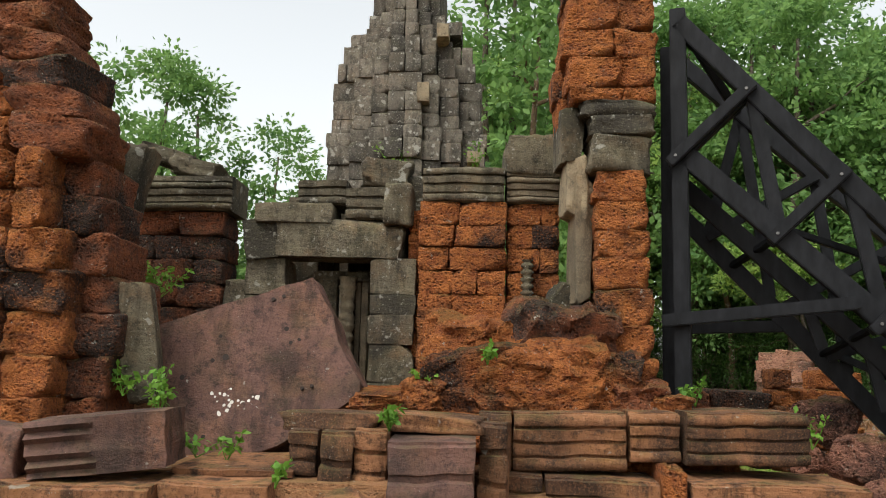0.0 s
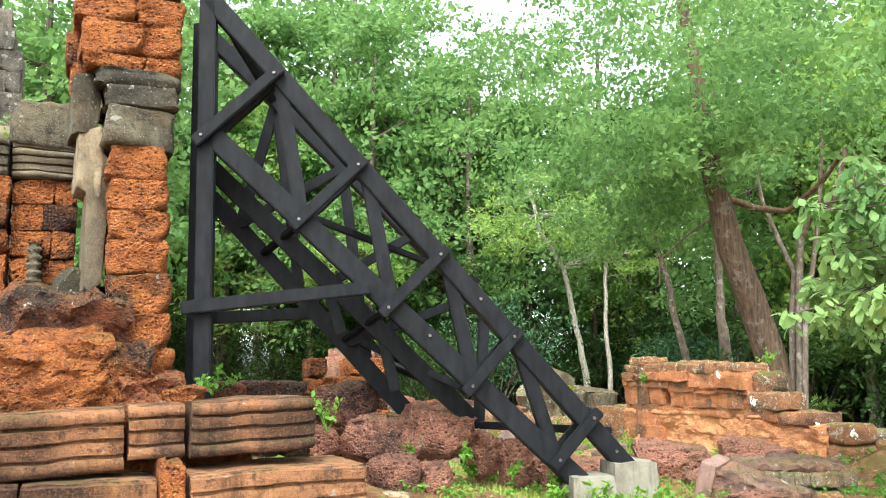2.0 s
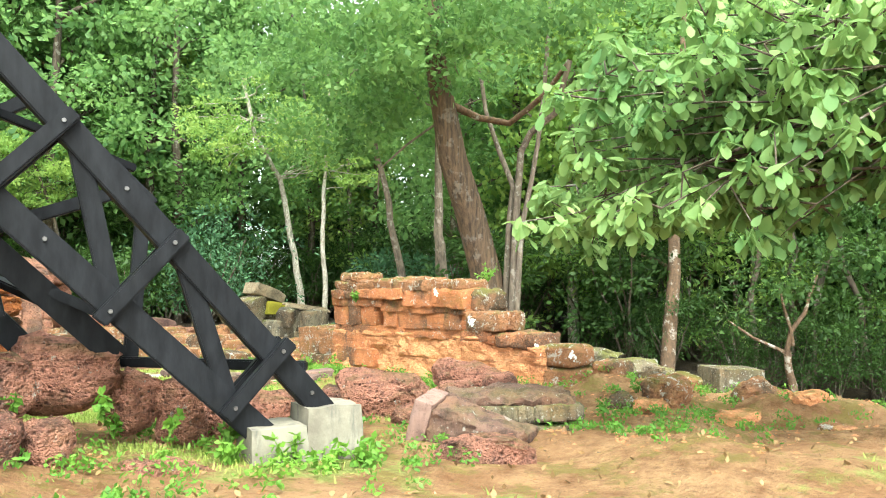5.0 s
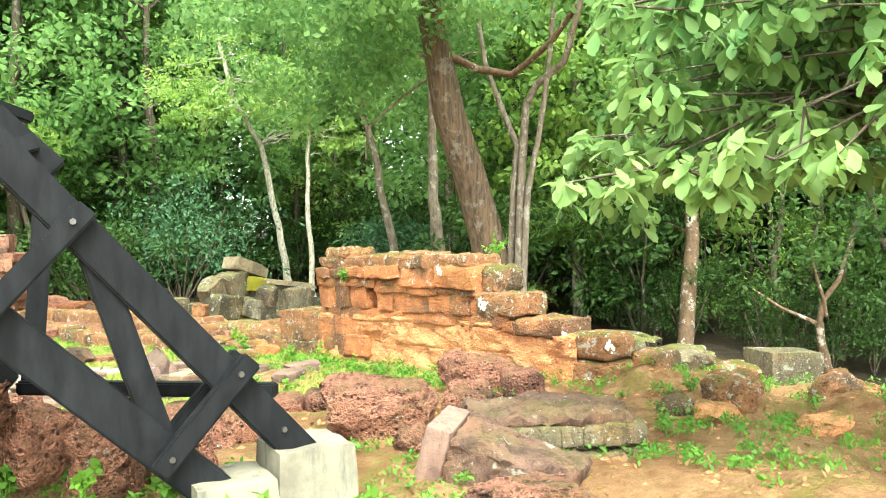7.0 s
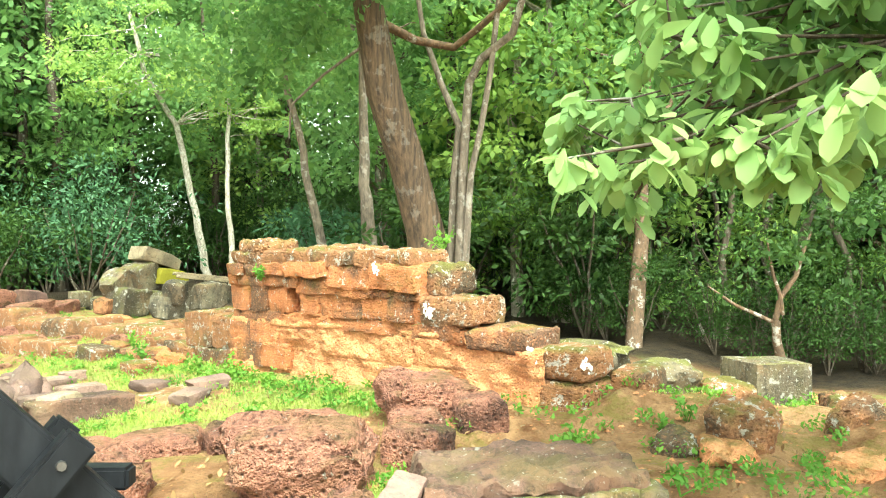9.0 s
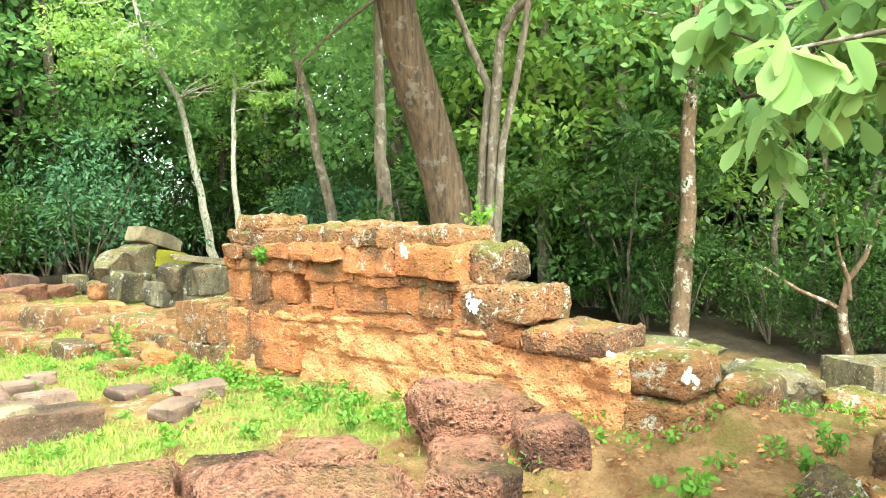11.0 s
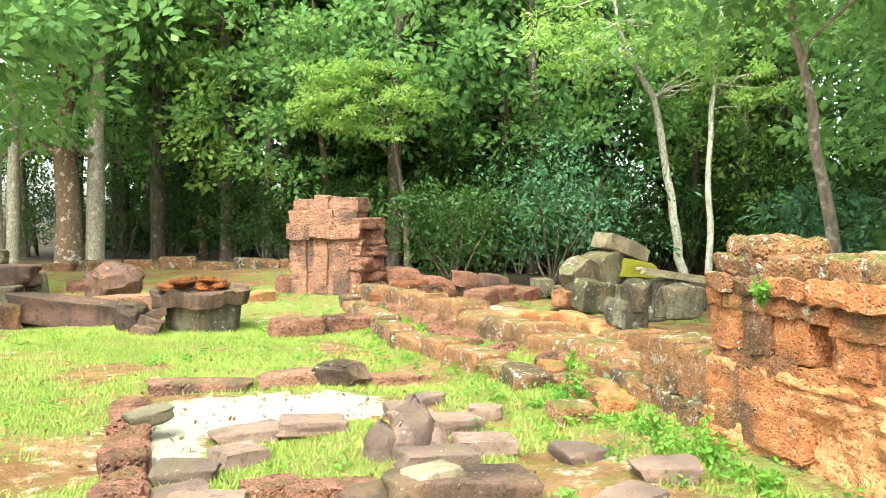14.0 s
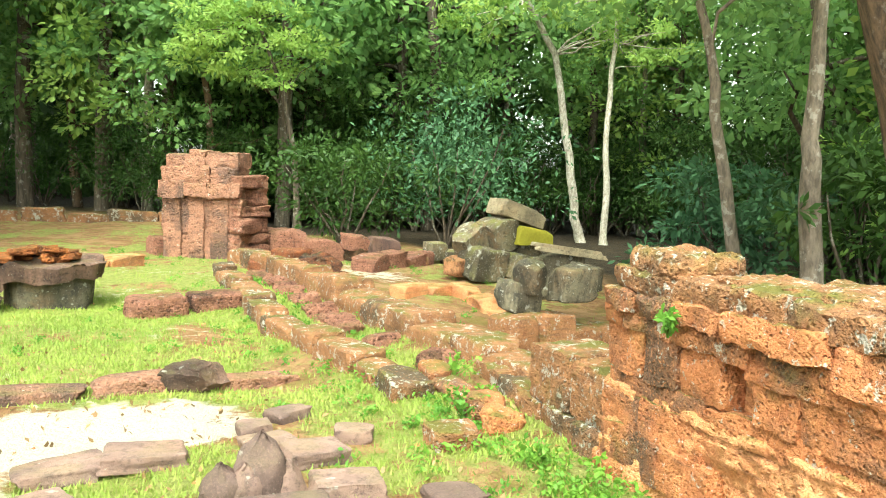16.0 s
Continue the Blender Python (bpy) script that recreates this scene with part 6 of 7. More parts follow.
rnd_f = random.Random(77)
plans = []
for row, (off, step, low, high) in enumerate(((1.6, 3.4, 0.8, 1.05), (5.0, 3.6, 0.95, 1.2), (9.5, 5.2, 1.15, 1.4))):
    for x, y, ox, oy in along_edge(step, 0.3, 5 + row):
        o = off + rnd_f.uniform(-0.8, 1.2)
        plans.append((rnd_f.choice(templates), x + ox * o, y + oy * o, rnd_f.uniform(low, high) * (0.72 if x < -9 else 0.5 if x < -2.5 else 1.0 if x < 3 else 1.2 if x < 14 else 1.0), rnd_f.uniform(0, 360)))
for row, (off, step) in enumerate(((0.8, 2.3), (2.8, 2.8), (5.5, 4.4))):
    for x, y, ox, oy in along_edge(step, 0.35, 15 + row):
        o = off + rnd_f.uniform(-0.5, 0.8)
        plans.append((rnd_f.choice(shrubs), x + ox * o, y + oy * o, rnd_f.uniform(0.7, 1.15), rnd_f.uniform(0, 360)))
plans = [p for p in plans if not (p[0] in shrubs and p[1] > 16.5 and -2 < p[2] < 15 and rnd_f.random() < 0.62)]
for k in range(20):
    plans.append((rnd_f.choice(shrubs), 18.7 + 0.1 * k + rnd_f.uniform(-0.4, 1.4), 13.2 - 0.62 * k, rnd_f.uniform(0.3, 0.55), rnd_f.uniform(0, 360)))
for k in range(26):
    plans.append((rnd_f.choice(shrubs), 25.0 + rnd_f.uniform(-1.0, 4.0), 18.0 + 0.6 * k + rnd_f.uniform(-0.6, 0.6), rnd_f.uniform(0.8, 1.3), rnd_f.uniform(0, 360)))
for k in range(14):
    plans.append((rnd_f.choice(shrubs), 13.5 + 0.9 * k, 35.0 - 0.35 * k + rnd_f.uniform(-0.6, 0.6), rnd_f.uniform(1.0, 1.4), rnd_f.uniform(0, 360)))
for x, y in ((19.4, 18.6), (20.6, 17.2), (23.5, 22.0), (24.5, 20.0), (23.4, 31.8), (25.6, 30.6), (27.0, 28.6), (26.2, 33.6), (28.6, 31.4), (24.0, 35.0), (27.4, 26.2), (19.8, 33.6)):
    plans.append((templates[2], x, y, 0.8, rnd_f.uniform(0, 360)))
plans = [p for p in plans if p[1] > -13 and p[2] > 2]
for x, y in ((5.0, 40.5), (7.5, 38.5), (9.5, 36.5), (12.0, 36.0), (14.5, 35.5), (17.0, 35.0), (8.5, 42.0), (11.5, 40.0), (15.0, 39.5), (18.5, 38.0), (21.5, 35.5), (3.5, 44.0)):
    plans.append((rnd_f.choice(templates), x, y, rnd_f.uniform(1.1, 1.35), rnd_f.uniform(0, 360)))
seen = {}
for kind, x, y, s, a in plans:
    m = pose(x, y, gz(x, y), 0, 0, a) @ Matrix.Scale(s, 4)
    if kind not in seen:
        seen[kind] = m
    else:
        copy_thing(kind, m)
for kind, m in seen.items():
    kind.matrix_basis = m


for k, (x, y, tall, kind) in enumerate(((-11.2, 27, 12.2, 0), (-13.5, 29, 12.5, 3), (-9.2, 27, 11.2, 0), (-7.4, 28, 10.0, 3), (-5.6, 28, 8.4, 3), (-4.0, 30, 7.6, 3), (0.3, 26.5, 16.5, 0), (1.0, 29.5, 18.0, 2), (1.5, 25.0, 15.0, 3))):
    full = (15.0, 13.0, 16.5, 11.5)[kind]
    copy_thing(templates[kind], pose(x, y, 0, 0, 0, 70 * k) @ Matrix.Scale(tall / full / templates[kind].scale.x, 4))


def far_woods():
    """The depth of the forest behind its edge: a deep belt of foliage with gaps at the top."""
    rnd = np.random.RandomState(9)
    cs = []
    for x, y, ox, oy in along_edge(1.0, 0.5, 31):
        top = 6.0 if x < -2.5 else 16.0
        for _ in range(34):
            o = rnd.uniform(9, 18)
            cs.append((x + ox * o + rnd.normal(0, 0.8), y + oy * o + rnd.normal(0, 0.8), rnd.uniform(0, 1) ** 1.25 * top))
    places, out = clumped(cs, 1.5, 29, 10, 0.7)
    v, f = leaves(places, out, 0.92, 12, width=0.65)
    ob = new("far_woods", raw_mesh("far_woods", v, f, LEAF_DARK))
    tagged(ob, "deep green forest behind the edge trees", "woods", kind="stuff")


far_woods()
# sunlit gaps in the wood, imitated by shrubs with the brighter leaf colour
for k, (x, y, h) in enumerate(((21.5, 12.5, 3.6), (22.5, 10.8, 3.0), (23.4, 8.6, 3.4), (23.8, 6.0, 2.8), (20.6, 14.4, 3.6), (19.6, 16.6, 3.0))):
    shrub("sunlit_shrub", "shrub deep in the forest, sunlight put into its yellow-green leaf colour", (x, y, gz(x, y)), h, 1.6, 1300, 0.19, LEAF_FRESH, 800 + k, "sunlit forest shrubs")


def leaning_trunk():
    """The big furrowed leaning tree behind the ruined wall, with slender stems at its foot."""
    t = thing("leaning_tree", "large leaning tree with furrowed brown trunk and pale slender stems", "tree", (14.2, 12.0, -0.6))
    main = [(14.5, 12.5, -1.0), (14.35, 12.5, -0.2), (14.18, 12.5, 0.7), (13.96, 12.5, 1.44), (13.57, 12.5, 2.6), (13.15, 12.5, 3.55), (12.8, 12.5, 5.2), (12.6, 12.6, 7.5), (12.3, 12.8, 10.5)]
    tubes = [tube(main, [0.6, 0.5, 0.37, 0.3, 0.27, 0.26, 0.22, 0.14, 0.07], 20, 0.11, 3)]
    for k, (x, y) in enumerate(((13.9, 12.0), (14.5, 11.7), (14.1, 13.1), (14.7, 12.2), (13.9, 12.7))):
        tubes.append(tube(crooked((14.02, 12.45, 1.5), (x, y, -0.9), 5, 0.06, 30 + k), [0.1, 0.14, 0.15, 0.15, 0.14, 0.1], 9, 0.1, k))
    v, f = join_tubes(tubes)
    part("trunk", raw_mesh("trunk", v, f, BARK_BROWN, True), None, t)
    stems = [[(14.2, 12.3, -0.6), (14.2, 12.13, 1.36), (14.2, 12.04, 2.32), (14.2, 11.92, 3.06), (14.2, 12.26, 3.77), (14.2, 12.6, 4.61), (14.2, 12.76, 5.6)],
             [(14.2, 12.1, -0.6), (14.2, 11.94, 1.36), (14.2, 11.84, 2.58), (14.2, 11.7, 3.69), (14.2, 11.45, 4.02), (14.2, 10.86, 4.3), (14.2, 10.5, 5.2)],
             [(14.2, 12.0, -0.6), (14.2, 11.82, 1.36), (14.2, 11.71, 2.29), (14.2, 11.46, 3.1), (14.2, 11.28, 3.81), (14.2, 11.1, 4.8), (14.2, 10.9, 6.5)],
             [(13.3, 12.6, 4.6), (13.8, 12.4, 4.4), (14.2, 11.98, 4.28), (14.2, 11.48, 4.49), (14.2, 11.07, 4.7), (14.2, 10.5, 5.2)],
             [(13.0, 12.6, 4.3), (12.8, 13.4, 3.9), (12.7, 14.1, 3.5), (12.8, 14.3, 3.0)]]
    for k, line in enumerate(stems):
        r = (0.055, 0.07, 0.05, 0.06, 0.02)[k]
        v, f = tube(line, [r * (1.25 - 0.6 * i / len(line)) for i in range(len(line))], 8, 0.06, k)
        part("stem", raw_mesh("stem", v, f, BARK_STEM if k != 3 else BARK_RUSTY, True), None, t, "grey slender stem")

    rnd = np.random.RandomState(5)
    cs = [(12.6 + rnd.normal(0, 2.0), 13.0 + rnd.normal(0, 3.4), rnd.uniform(5.2, 11.0)) for _ in range(190)]
    cs += [(11.9 + rnd.normal(0, 0.7), 12.4 + rnd.normal(0, 1.5), rnd.uniform(4.3, 6.6)) for _ in range(60)]
    cs += [(12.6 + rnd.normal(0, 0.8), 14.6 + rnd.normal(0, 1.2), rnd.uniform(3.9, 5.4)) for _ in range(40)]
    cs += [(12.6 + rnd.normal(0, 1.0), 9.4 + rnd.normal(0, 1.2), rnd.uniform(5.0, 7.5)) for _ in range(36)]
    places, way = clumped(cs, 0.85, 72, 6, 0.42)
    v, f = leaves(places, way, 0.15, 7, width=0.55)
    part("crown", raw_mesh("crown", v, f, LEAF_FOREST), None, t)


leaning_trunk()



def slender_tree(name, label, points, r0, bark_mat, leaf_mat, seed, sprays, per=46, size=0.16, group=""):
    """A slender trunk through the given points; sprays: (x, y, z, half width x, y, z, clumps) of thin foliage on long twigs."""
    t = thing(name, label, "tree", points[0], group)
    rnd = np.random.RandomState(seed)
    spine = []
    for a, b in zip(points, points[1:]):
        for k in range(3):
            spine.append(Vector(a).lerp(Vector(b), k / 3) + Vector(rnd.normal(0, r0 * 0.16, 3)))
    spine.append(Vector(points[-1]))
    n = len(spine)
    v, f = tube(spine, [r0 * (1.5 if k == 0 else 1.0 - 0.65 * k / n) for k in range(n)], 10, 0.07, seed)
    cs, twigs = [], [(v, f)]
    for x, y, z, dx, dy, dz, m in sprays:
        for _ in range(m):
            d = rnd.normal(size=3)
            d = d / np.linalg.norm(d) * rnd.uniform(0.3, 1.0) ** 0.5
            cs.append((x + d[0] * dx, y + d[1] * dy, z + d[2] * dz))
    for k, c in enumerate(cs):
        if k % 4 == 0:
            near = min(spine[n // 3:], key=lambda p: (p - Vector(c)).length)
            twigs.append(tube(crooked(near, c, 4, 0.18, seed + k), [r0 * 0.22, r0 * 0.18, r0 * 0.13, r0 * 0.09, r0 * 0.05], 5))
    v, f = join_tubes(twigs)
    part("trunk", raw_mesh("trunk", v, f, bark_mat, True), None, t)
    places, way = clumped(cs, 0.55, per, seed, 0.42)
    v, f = leaves(places, way, size, seed, width=0.5)
    part("crown", raw_mesh("crown", v, f, leaf_mat), None, t)


slender_tree("birch_like_tree", "slender leaning pale-barked tree with light green sprays", [(21.0, 29, -0.6), (20.92, 29, 0.0), (20.66, 29, 1.1), (20.39, 29, 2.9), (19.84, 29, 5.3), (18.77, 29, 6.8), (18.2, 29, 9.0)], 0.17, BARK_WHITE, LEAF_FRESH, 301,
             [(18.2, 27.6, 7.2, 3.2, 1.5, 1.6, 60), (20.6, 28.2, 6.6, 1.8, 1.0, 1.0, 26), (16.2, 27.4, 6.2, 1.4, 1.0, 1.0, 22)], group="pale slender trees")
slender_tree("birch_like_tree", "slender upright pale-barked tree with light green sprays", [(21.2, 28, -0.6), (21.22, 28, 1.1), (21.15, 28, 2.5), (21.19, 28, 4.85), (21.43, 28, 7.2), (21.6, 28, 10)], 0.12, BARK_WHITE, LEAF_FRESH, 302,
             [(21.8, 27.4, 8.0, 2.0, 1.2, 1.8, 40), (22.3, 27.2, 5.6, 1.2, 0.9, 0.8, 18)], group="pale slender trees")
slender_tree("slim_tree", "slim grey-spotted tree with reddish lower bark", [(16.6, 17.5, -0.8), (16.22, 17.5, 1.18), (15.88, 17.5, 2.4), (15.64, 17.5, 3.7), (15.3, 17.5, 4.75), (15.0, 17.5, 7.5)], 0.12, BARK_STEM, LEAF_FOREST, 303,
             [(15.2, 17.6, 6.6, 1.8, 1.6, 1.4, 60)], group="slim trees")
slender_tree("slim_tree", "slim dark spotted tree behind the ruined wall", [(15.4, 15, -0.9), (15.22, 15, 1.5), (15.1, 15, 2.3), (15.15, 15, 3.75), (15.3, 15, 8.0)], 0.16, BARK_STEM, LEAF_FOREST, 304,
             [(15.3, 15.2, 6.4, 2.2, 2.0, 1.6, 70)], group="slim trees")
slender_tree("young_tree", "young tree with bright yellow-green sprays at the court's edge", [(12.6, 31.2, -0.2), (12.5, 31.2, 2.0), (12.1, 31.2, 4.0), (11.4, 31.2, 5.8)], 0.1, BARK_DARK, LEAF_FRESH, 310,
             [(11.3, 30.8, 5.1, 2.4, 0.9, 1.5, 84)], per=60)
tree("slim_tree", "slim rusty tree at the head of the slope", (18.3, 11.2, gz(18.3, 11.2)), 10.0, 0.15, 4.2, 2.6, 60, 60, 0.18, BARK_RUSTY, LEAF_FOREST, 305, (0.9, -0.2), "slim trees", 0.85)
tree("twin_tree", "tall straight pale tree at the court's far edge", (2.18, 37.5, 0), 16.0, 0.4, 7.0, 3.0, 60, 60, 0.26, BARK_RUSTY, LEAF_FOREST, 306, (-0.2, 0), "twin tall trees", 1.1)
tree("twin_tree", "tall straight pale tree at the court's far edge", (3.0, 37.6, 0), 17.0, 0.3, 7.5, 3.0, 60, 60, 0.26, BARK_PALE, LEAF_FOREST, 307, (0.3, 0), "twin tall trees", 1.1)
tree("twin_tree", "tall pale tree at the court's far edge", (-0.15, 37.6, 0), 16.0, 0.26, 6.0, 3.0, 60, 60, 0.26, BARK_PALE, LEAF_FRESH, 308, (-0.2, 0), "twin tall trees", 1.1)
tree("twin_tree", "tall pale tree at the court's far edge", (0.35, 37.8, 0), 16.0, 0.22, 6.0, 3.0, 60, 60, 0.26, BARK_PALE, LEAF_FRESH, 309, (0.2, 0), "twin tall trees", 1.1)


def forked_tree():
    x, y = 18.95, 8.62
    z = gz(x, y)
    t = thing("forked_tree", "small grey forked tree on the slope", "tree", (x, y, z))
    tubes = [tube(crooked((x, y, z - 0.2), (x - 0.25, y + 0.1, z + 1.1), 4, 0.05, 1), [0.11, 0.09, 0.085, 0.08, 0.075], 9, 0.08, 1),
             tube(crooked((x - 0.25, y + 0.1, z + 1.1), (x + 0.1, y - 0.4, z + 2.6), 4, 0.1, 2), [0.055, 0.05, 0.045, 0.035, 0.02], 7),
             tube(crooked((x - 0.25, y + 0.1, z + 1.05), (x - 0.7, y + 1.1, z + 1.7), 4, 0.08, 3), [0.04, 0.036, 0.03, 0.025, 0.012], 7),
             tube(crooked((x - 0.2, y + 0.0, z + 1.2), (x - 0.3, y + 0.2, z + 2.5), 4, 0.08, 4), [0.04, 0.036, 0.03, 0.025, 0.012], 7)]
    v, f = join_tubes(tubes)
    part("trunk", raw_mesh("trunk", v, f, BARK_RUSTY, True), None, t)
    rnd = np.random.RandomState(8)
    cs = [(x + rnd.normal(0, 1.3), y + rnd.normal(0, 1.5), z + rnd.uniform(1.6, 4.6)) for _ in range(60)]
    places, out = clumped(cs, 0.6, 60, 8, 0.5)
    v, f = leaves(places, out, 0.14, 9)
    part("crown", raw_mesh("crown", v, f, LEAF_DARK), None, t)


forked_tree()
rnd_t = random.Random(91)
for k in range(16):
    x, y = 20.2 + rnd_t.uniform(0, 3.6), 3.5 + 0.62 * k + rnd_t.uniform(-0.4, 0.4)
    z = gz(x, y)
    sapling = thing("sapling", "thin dark sapling trunk in the shaded wood", "tree", (x, y, z), "saplings in the wood")
    v, f = tube(crooked((x, y, z - 0.2), (x + rnd_t.uniform(-0.7, 0.7), y + rnd_t.uniform(-0.7, 0.7), z + rnd_t.uniform(4, 6)), 6, 0.16, 900 + k), [r * rnd_t.uniform(0.05, 0.09) for r in (1.2, 1, 0.95, 0.9, 0.85, 0.8, 0.7)], 7, 0.05, k)
    part("trunk", raw_mesh("trunk", v, f, BARK_DARK, True), None, sapling)


def broad_leaves(centres, size, seed):
    """Broad drooping leaves, widest towards the tip, with a folded midrib."""
    rnd = np.random.RandomState(seed)
    n = len(centres)
    a = rnd.uniform(0, 2 * np.pi, n)
    d = np.stack([np.cos(a), np.sin(a), rnd.uniform(-1.7, 0.1, n)], axis=1)
    d /= np.linalg.norm(d, axis=1, keepdims=True)
    side = np.cross(d, np.array([0, 0, 1.0])) + rnd.normal(0, 0.25, (n, 3))
    side -= d * np.sum(side * d, axis=1, keepdims=True)
    side /= np.linalg.norm(side, axis=1, keepdims=True)
    up = np.cross(side, d)
    L = size * rnd.uniform(0.6, 1.2, (n, 1))
    W = L * 0.27
    def at(s, w, h):
        return centres + d * L * s + side * W * w + up * L * h
    rows = [at(0, 0, 0)]
    for s, w, h in ((0.25, 0.45, 0.01), (0.6, 0.97, -0.05), (0.86, 0.75, -0.13)):
        rows += [at(s, -w, h + 0.035 * w), at(s, 0, h - 0.03), at(s, w, h + 0.035 * w)]
    rows.append(at(1.0, 0, -0.2))
    verts = np.stack(rows, axis=1).reshape(-1, 3)
    b = (np.arange(n) * 11)[:, None]
    tri = [[0, 1, 2], [0, 2, 3], [7, 10, 8], [8, 10, 9]]
    for k in (1, 4):
        tri += [[k, k + 3, k + 4], [k, k + 4, k + 1], [k + 1, k + 4, k + 5], [k + 1, k + 5, k + 2]]
    tri = np.array(tri)
    return verts, (b[:, :, None] + tri[None]).reshape(-1, 3)


def broadleaf_tree():
    """The tree whose low boughs with big leaves hang over the slope; its trunk stands aside."""
    t = thing("broadleaf_tree", "young tree with large drooping bright green leaves on low boughs", "tree", (9.6, 2.1, gz(9.6, 2.1)))
    rnd = np.random.RandomState(21)
    tubes = [tube(crooked((9.6, 2.1, gz(9.6, 2.1) - 0.2), (9.5, 2.3, 3.4), 6, 0.08, 5), [0.15, 0.14, 0.13, 0.12, 0.11, 0.09, 0.07], 10, 0.06, 5)]
    tips = []
    for k in range(104):
        p = Vector((9.55, 2.2, rnd.uniform(1.9, 3.4)))
        qx = rnd.uniform(7.15, 8.9)
        ymax = min(6.3, 5.1 + 0.95 * (qx - 7.2))
        qy = 3.0 + (ymax - 3.0) * rnd.uniform(0, 1) ** 0.65
        q = Vector((qx, qy, 1.7 + (1.75 - 0.3 * max(0.0, qy - 3.6)) * rnd.uniform(0, 1) ** 1.1))
        line = crooked(p, q, 5, 0.12, 400 + k)
        tubes.append(tube(line, [0.022, 0.018, 0.015, 0.012, 0.008, 0.005], 5))
        for s in range(2, 6):
            for _ in range(2):
                w = line[s] + Vector(rnd.normal(0, 0.17, 3) * np.array([1, 1, 0.7]))
                tubes.append(tube([line[s], line[s].lerp(w, 0.5), w], [0.009, 0.007, 0.004], 4))
                tips.append(w)
    v, f = join_tubes(tubes)
    part("trunk", raw_mesh("trunk", v, f, BARK_DARK, True), None, t)
    cs = np.repeat(np.array([tuple(w) for w in tips]), 19, axis=0) + rnd.normal(0, 0.045, (len(tips) * 19, 3))
    v, f = broad_leaves(cs, 0.142, 22)
    part("crown", raw_mesh("crown", v, f, LEAF_BIG, True), None, t)


broadleaf_tree()

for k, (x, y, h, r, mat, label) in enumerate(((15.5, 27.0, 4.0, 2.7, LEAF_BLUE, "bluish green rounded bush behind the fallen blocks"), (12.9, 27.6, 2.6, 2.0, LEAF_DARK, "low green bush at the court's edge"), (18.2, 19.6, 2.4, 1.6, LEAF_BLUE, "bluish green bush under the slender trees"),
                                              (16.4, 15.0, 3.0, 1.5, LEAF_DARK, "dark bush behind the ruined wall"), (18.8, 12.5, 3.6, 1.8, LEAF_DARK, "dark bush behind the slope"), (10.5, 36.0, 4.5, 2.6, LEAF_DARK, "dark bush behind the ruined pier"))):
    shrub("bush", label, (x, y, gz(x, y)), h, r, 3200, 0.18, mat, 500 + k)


# ---- small plants, grass and litter ----
def weed(x, y, z, r, n, seed, size=0.07, mat=None):
    rnd = np.random.RandomState(seed)
    t = thing("weed", "small bright green weed growing between stones", "plant", (x, y, z), "weeds between stones")
    stems, cs = [], []
    for k in range(max(3, n // 14)):
        q = Vector((x + rnd.normal(0, r * 0.6), y + rnd.normal(0, r * 0.5), z + r * rnd.uniform(0.6, 1.6)))
        stems.append(tube(crooked((x, y, z - 0.02), q, 3, r * 0.1, seed + k), [0.006, 0.005, 0.004, 0.002], 4))
        cs += [tuple(Vector((x, y, z)).lerp(q, s)) for s in (0.45, 0.75, 1.0)]
    for v, f in stems:
        part("stem", raw_mesh("stem", v, f, LEAF_WEED), None, t)
    places, out = clumped(cs, r * 0.4, max(2, n // len(cs)), seed, 0.7)
    v, f = leaves(places, out, size, seed, width=0.55)
    part("foliage", raw_mesh("foliage", v, f, mat or LEAF_WEED), None, t)


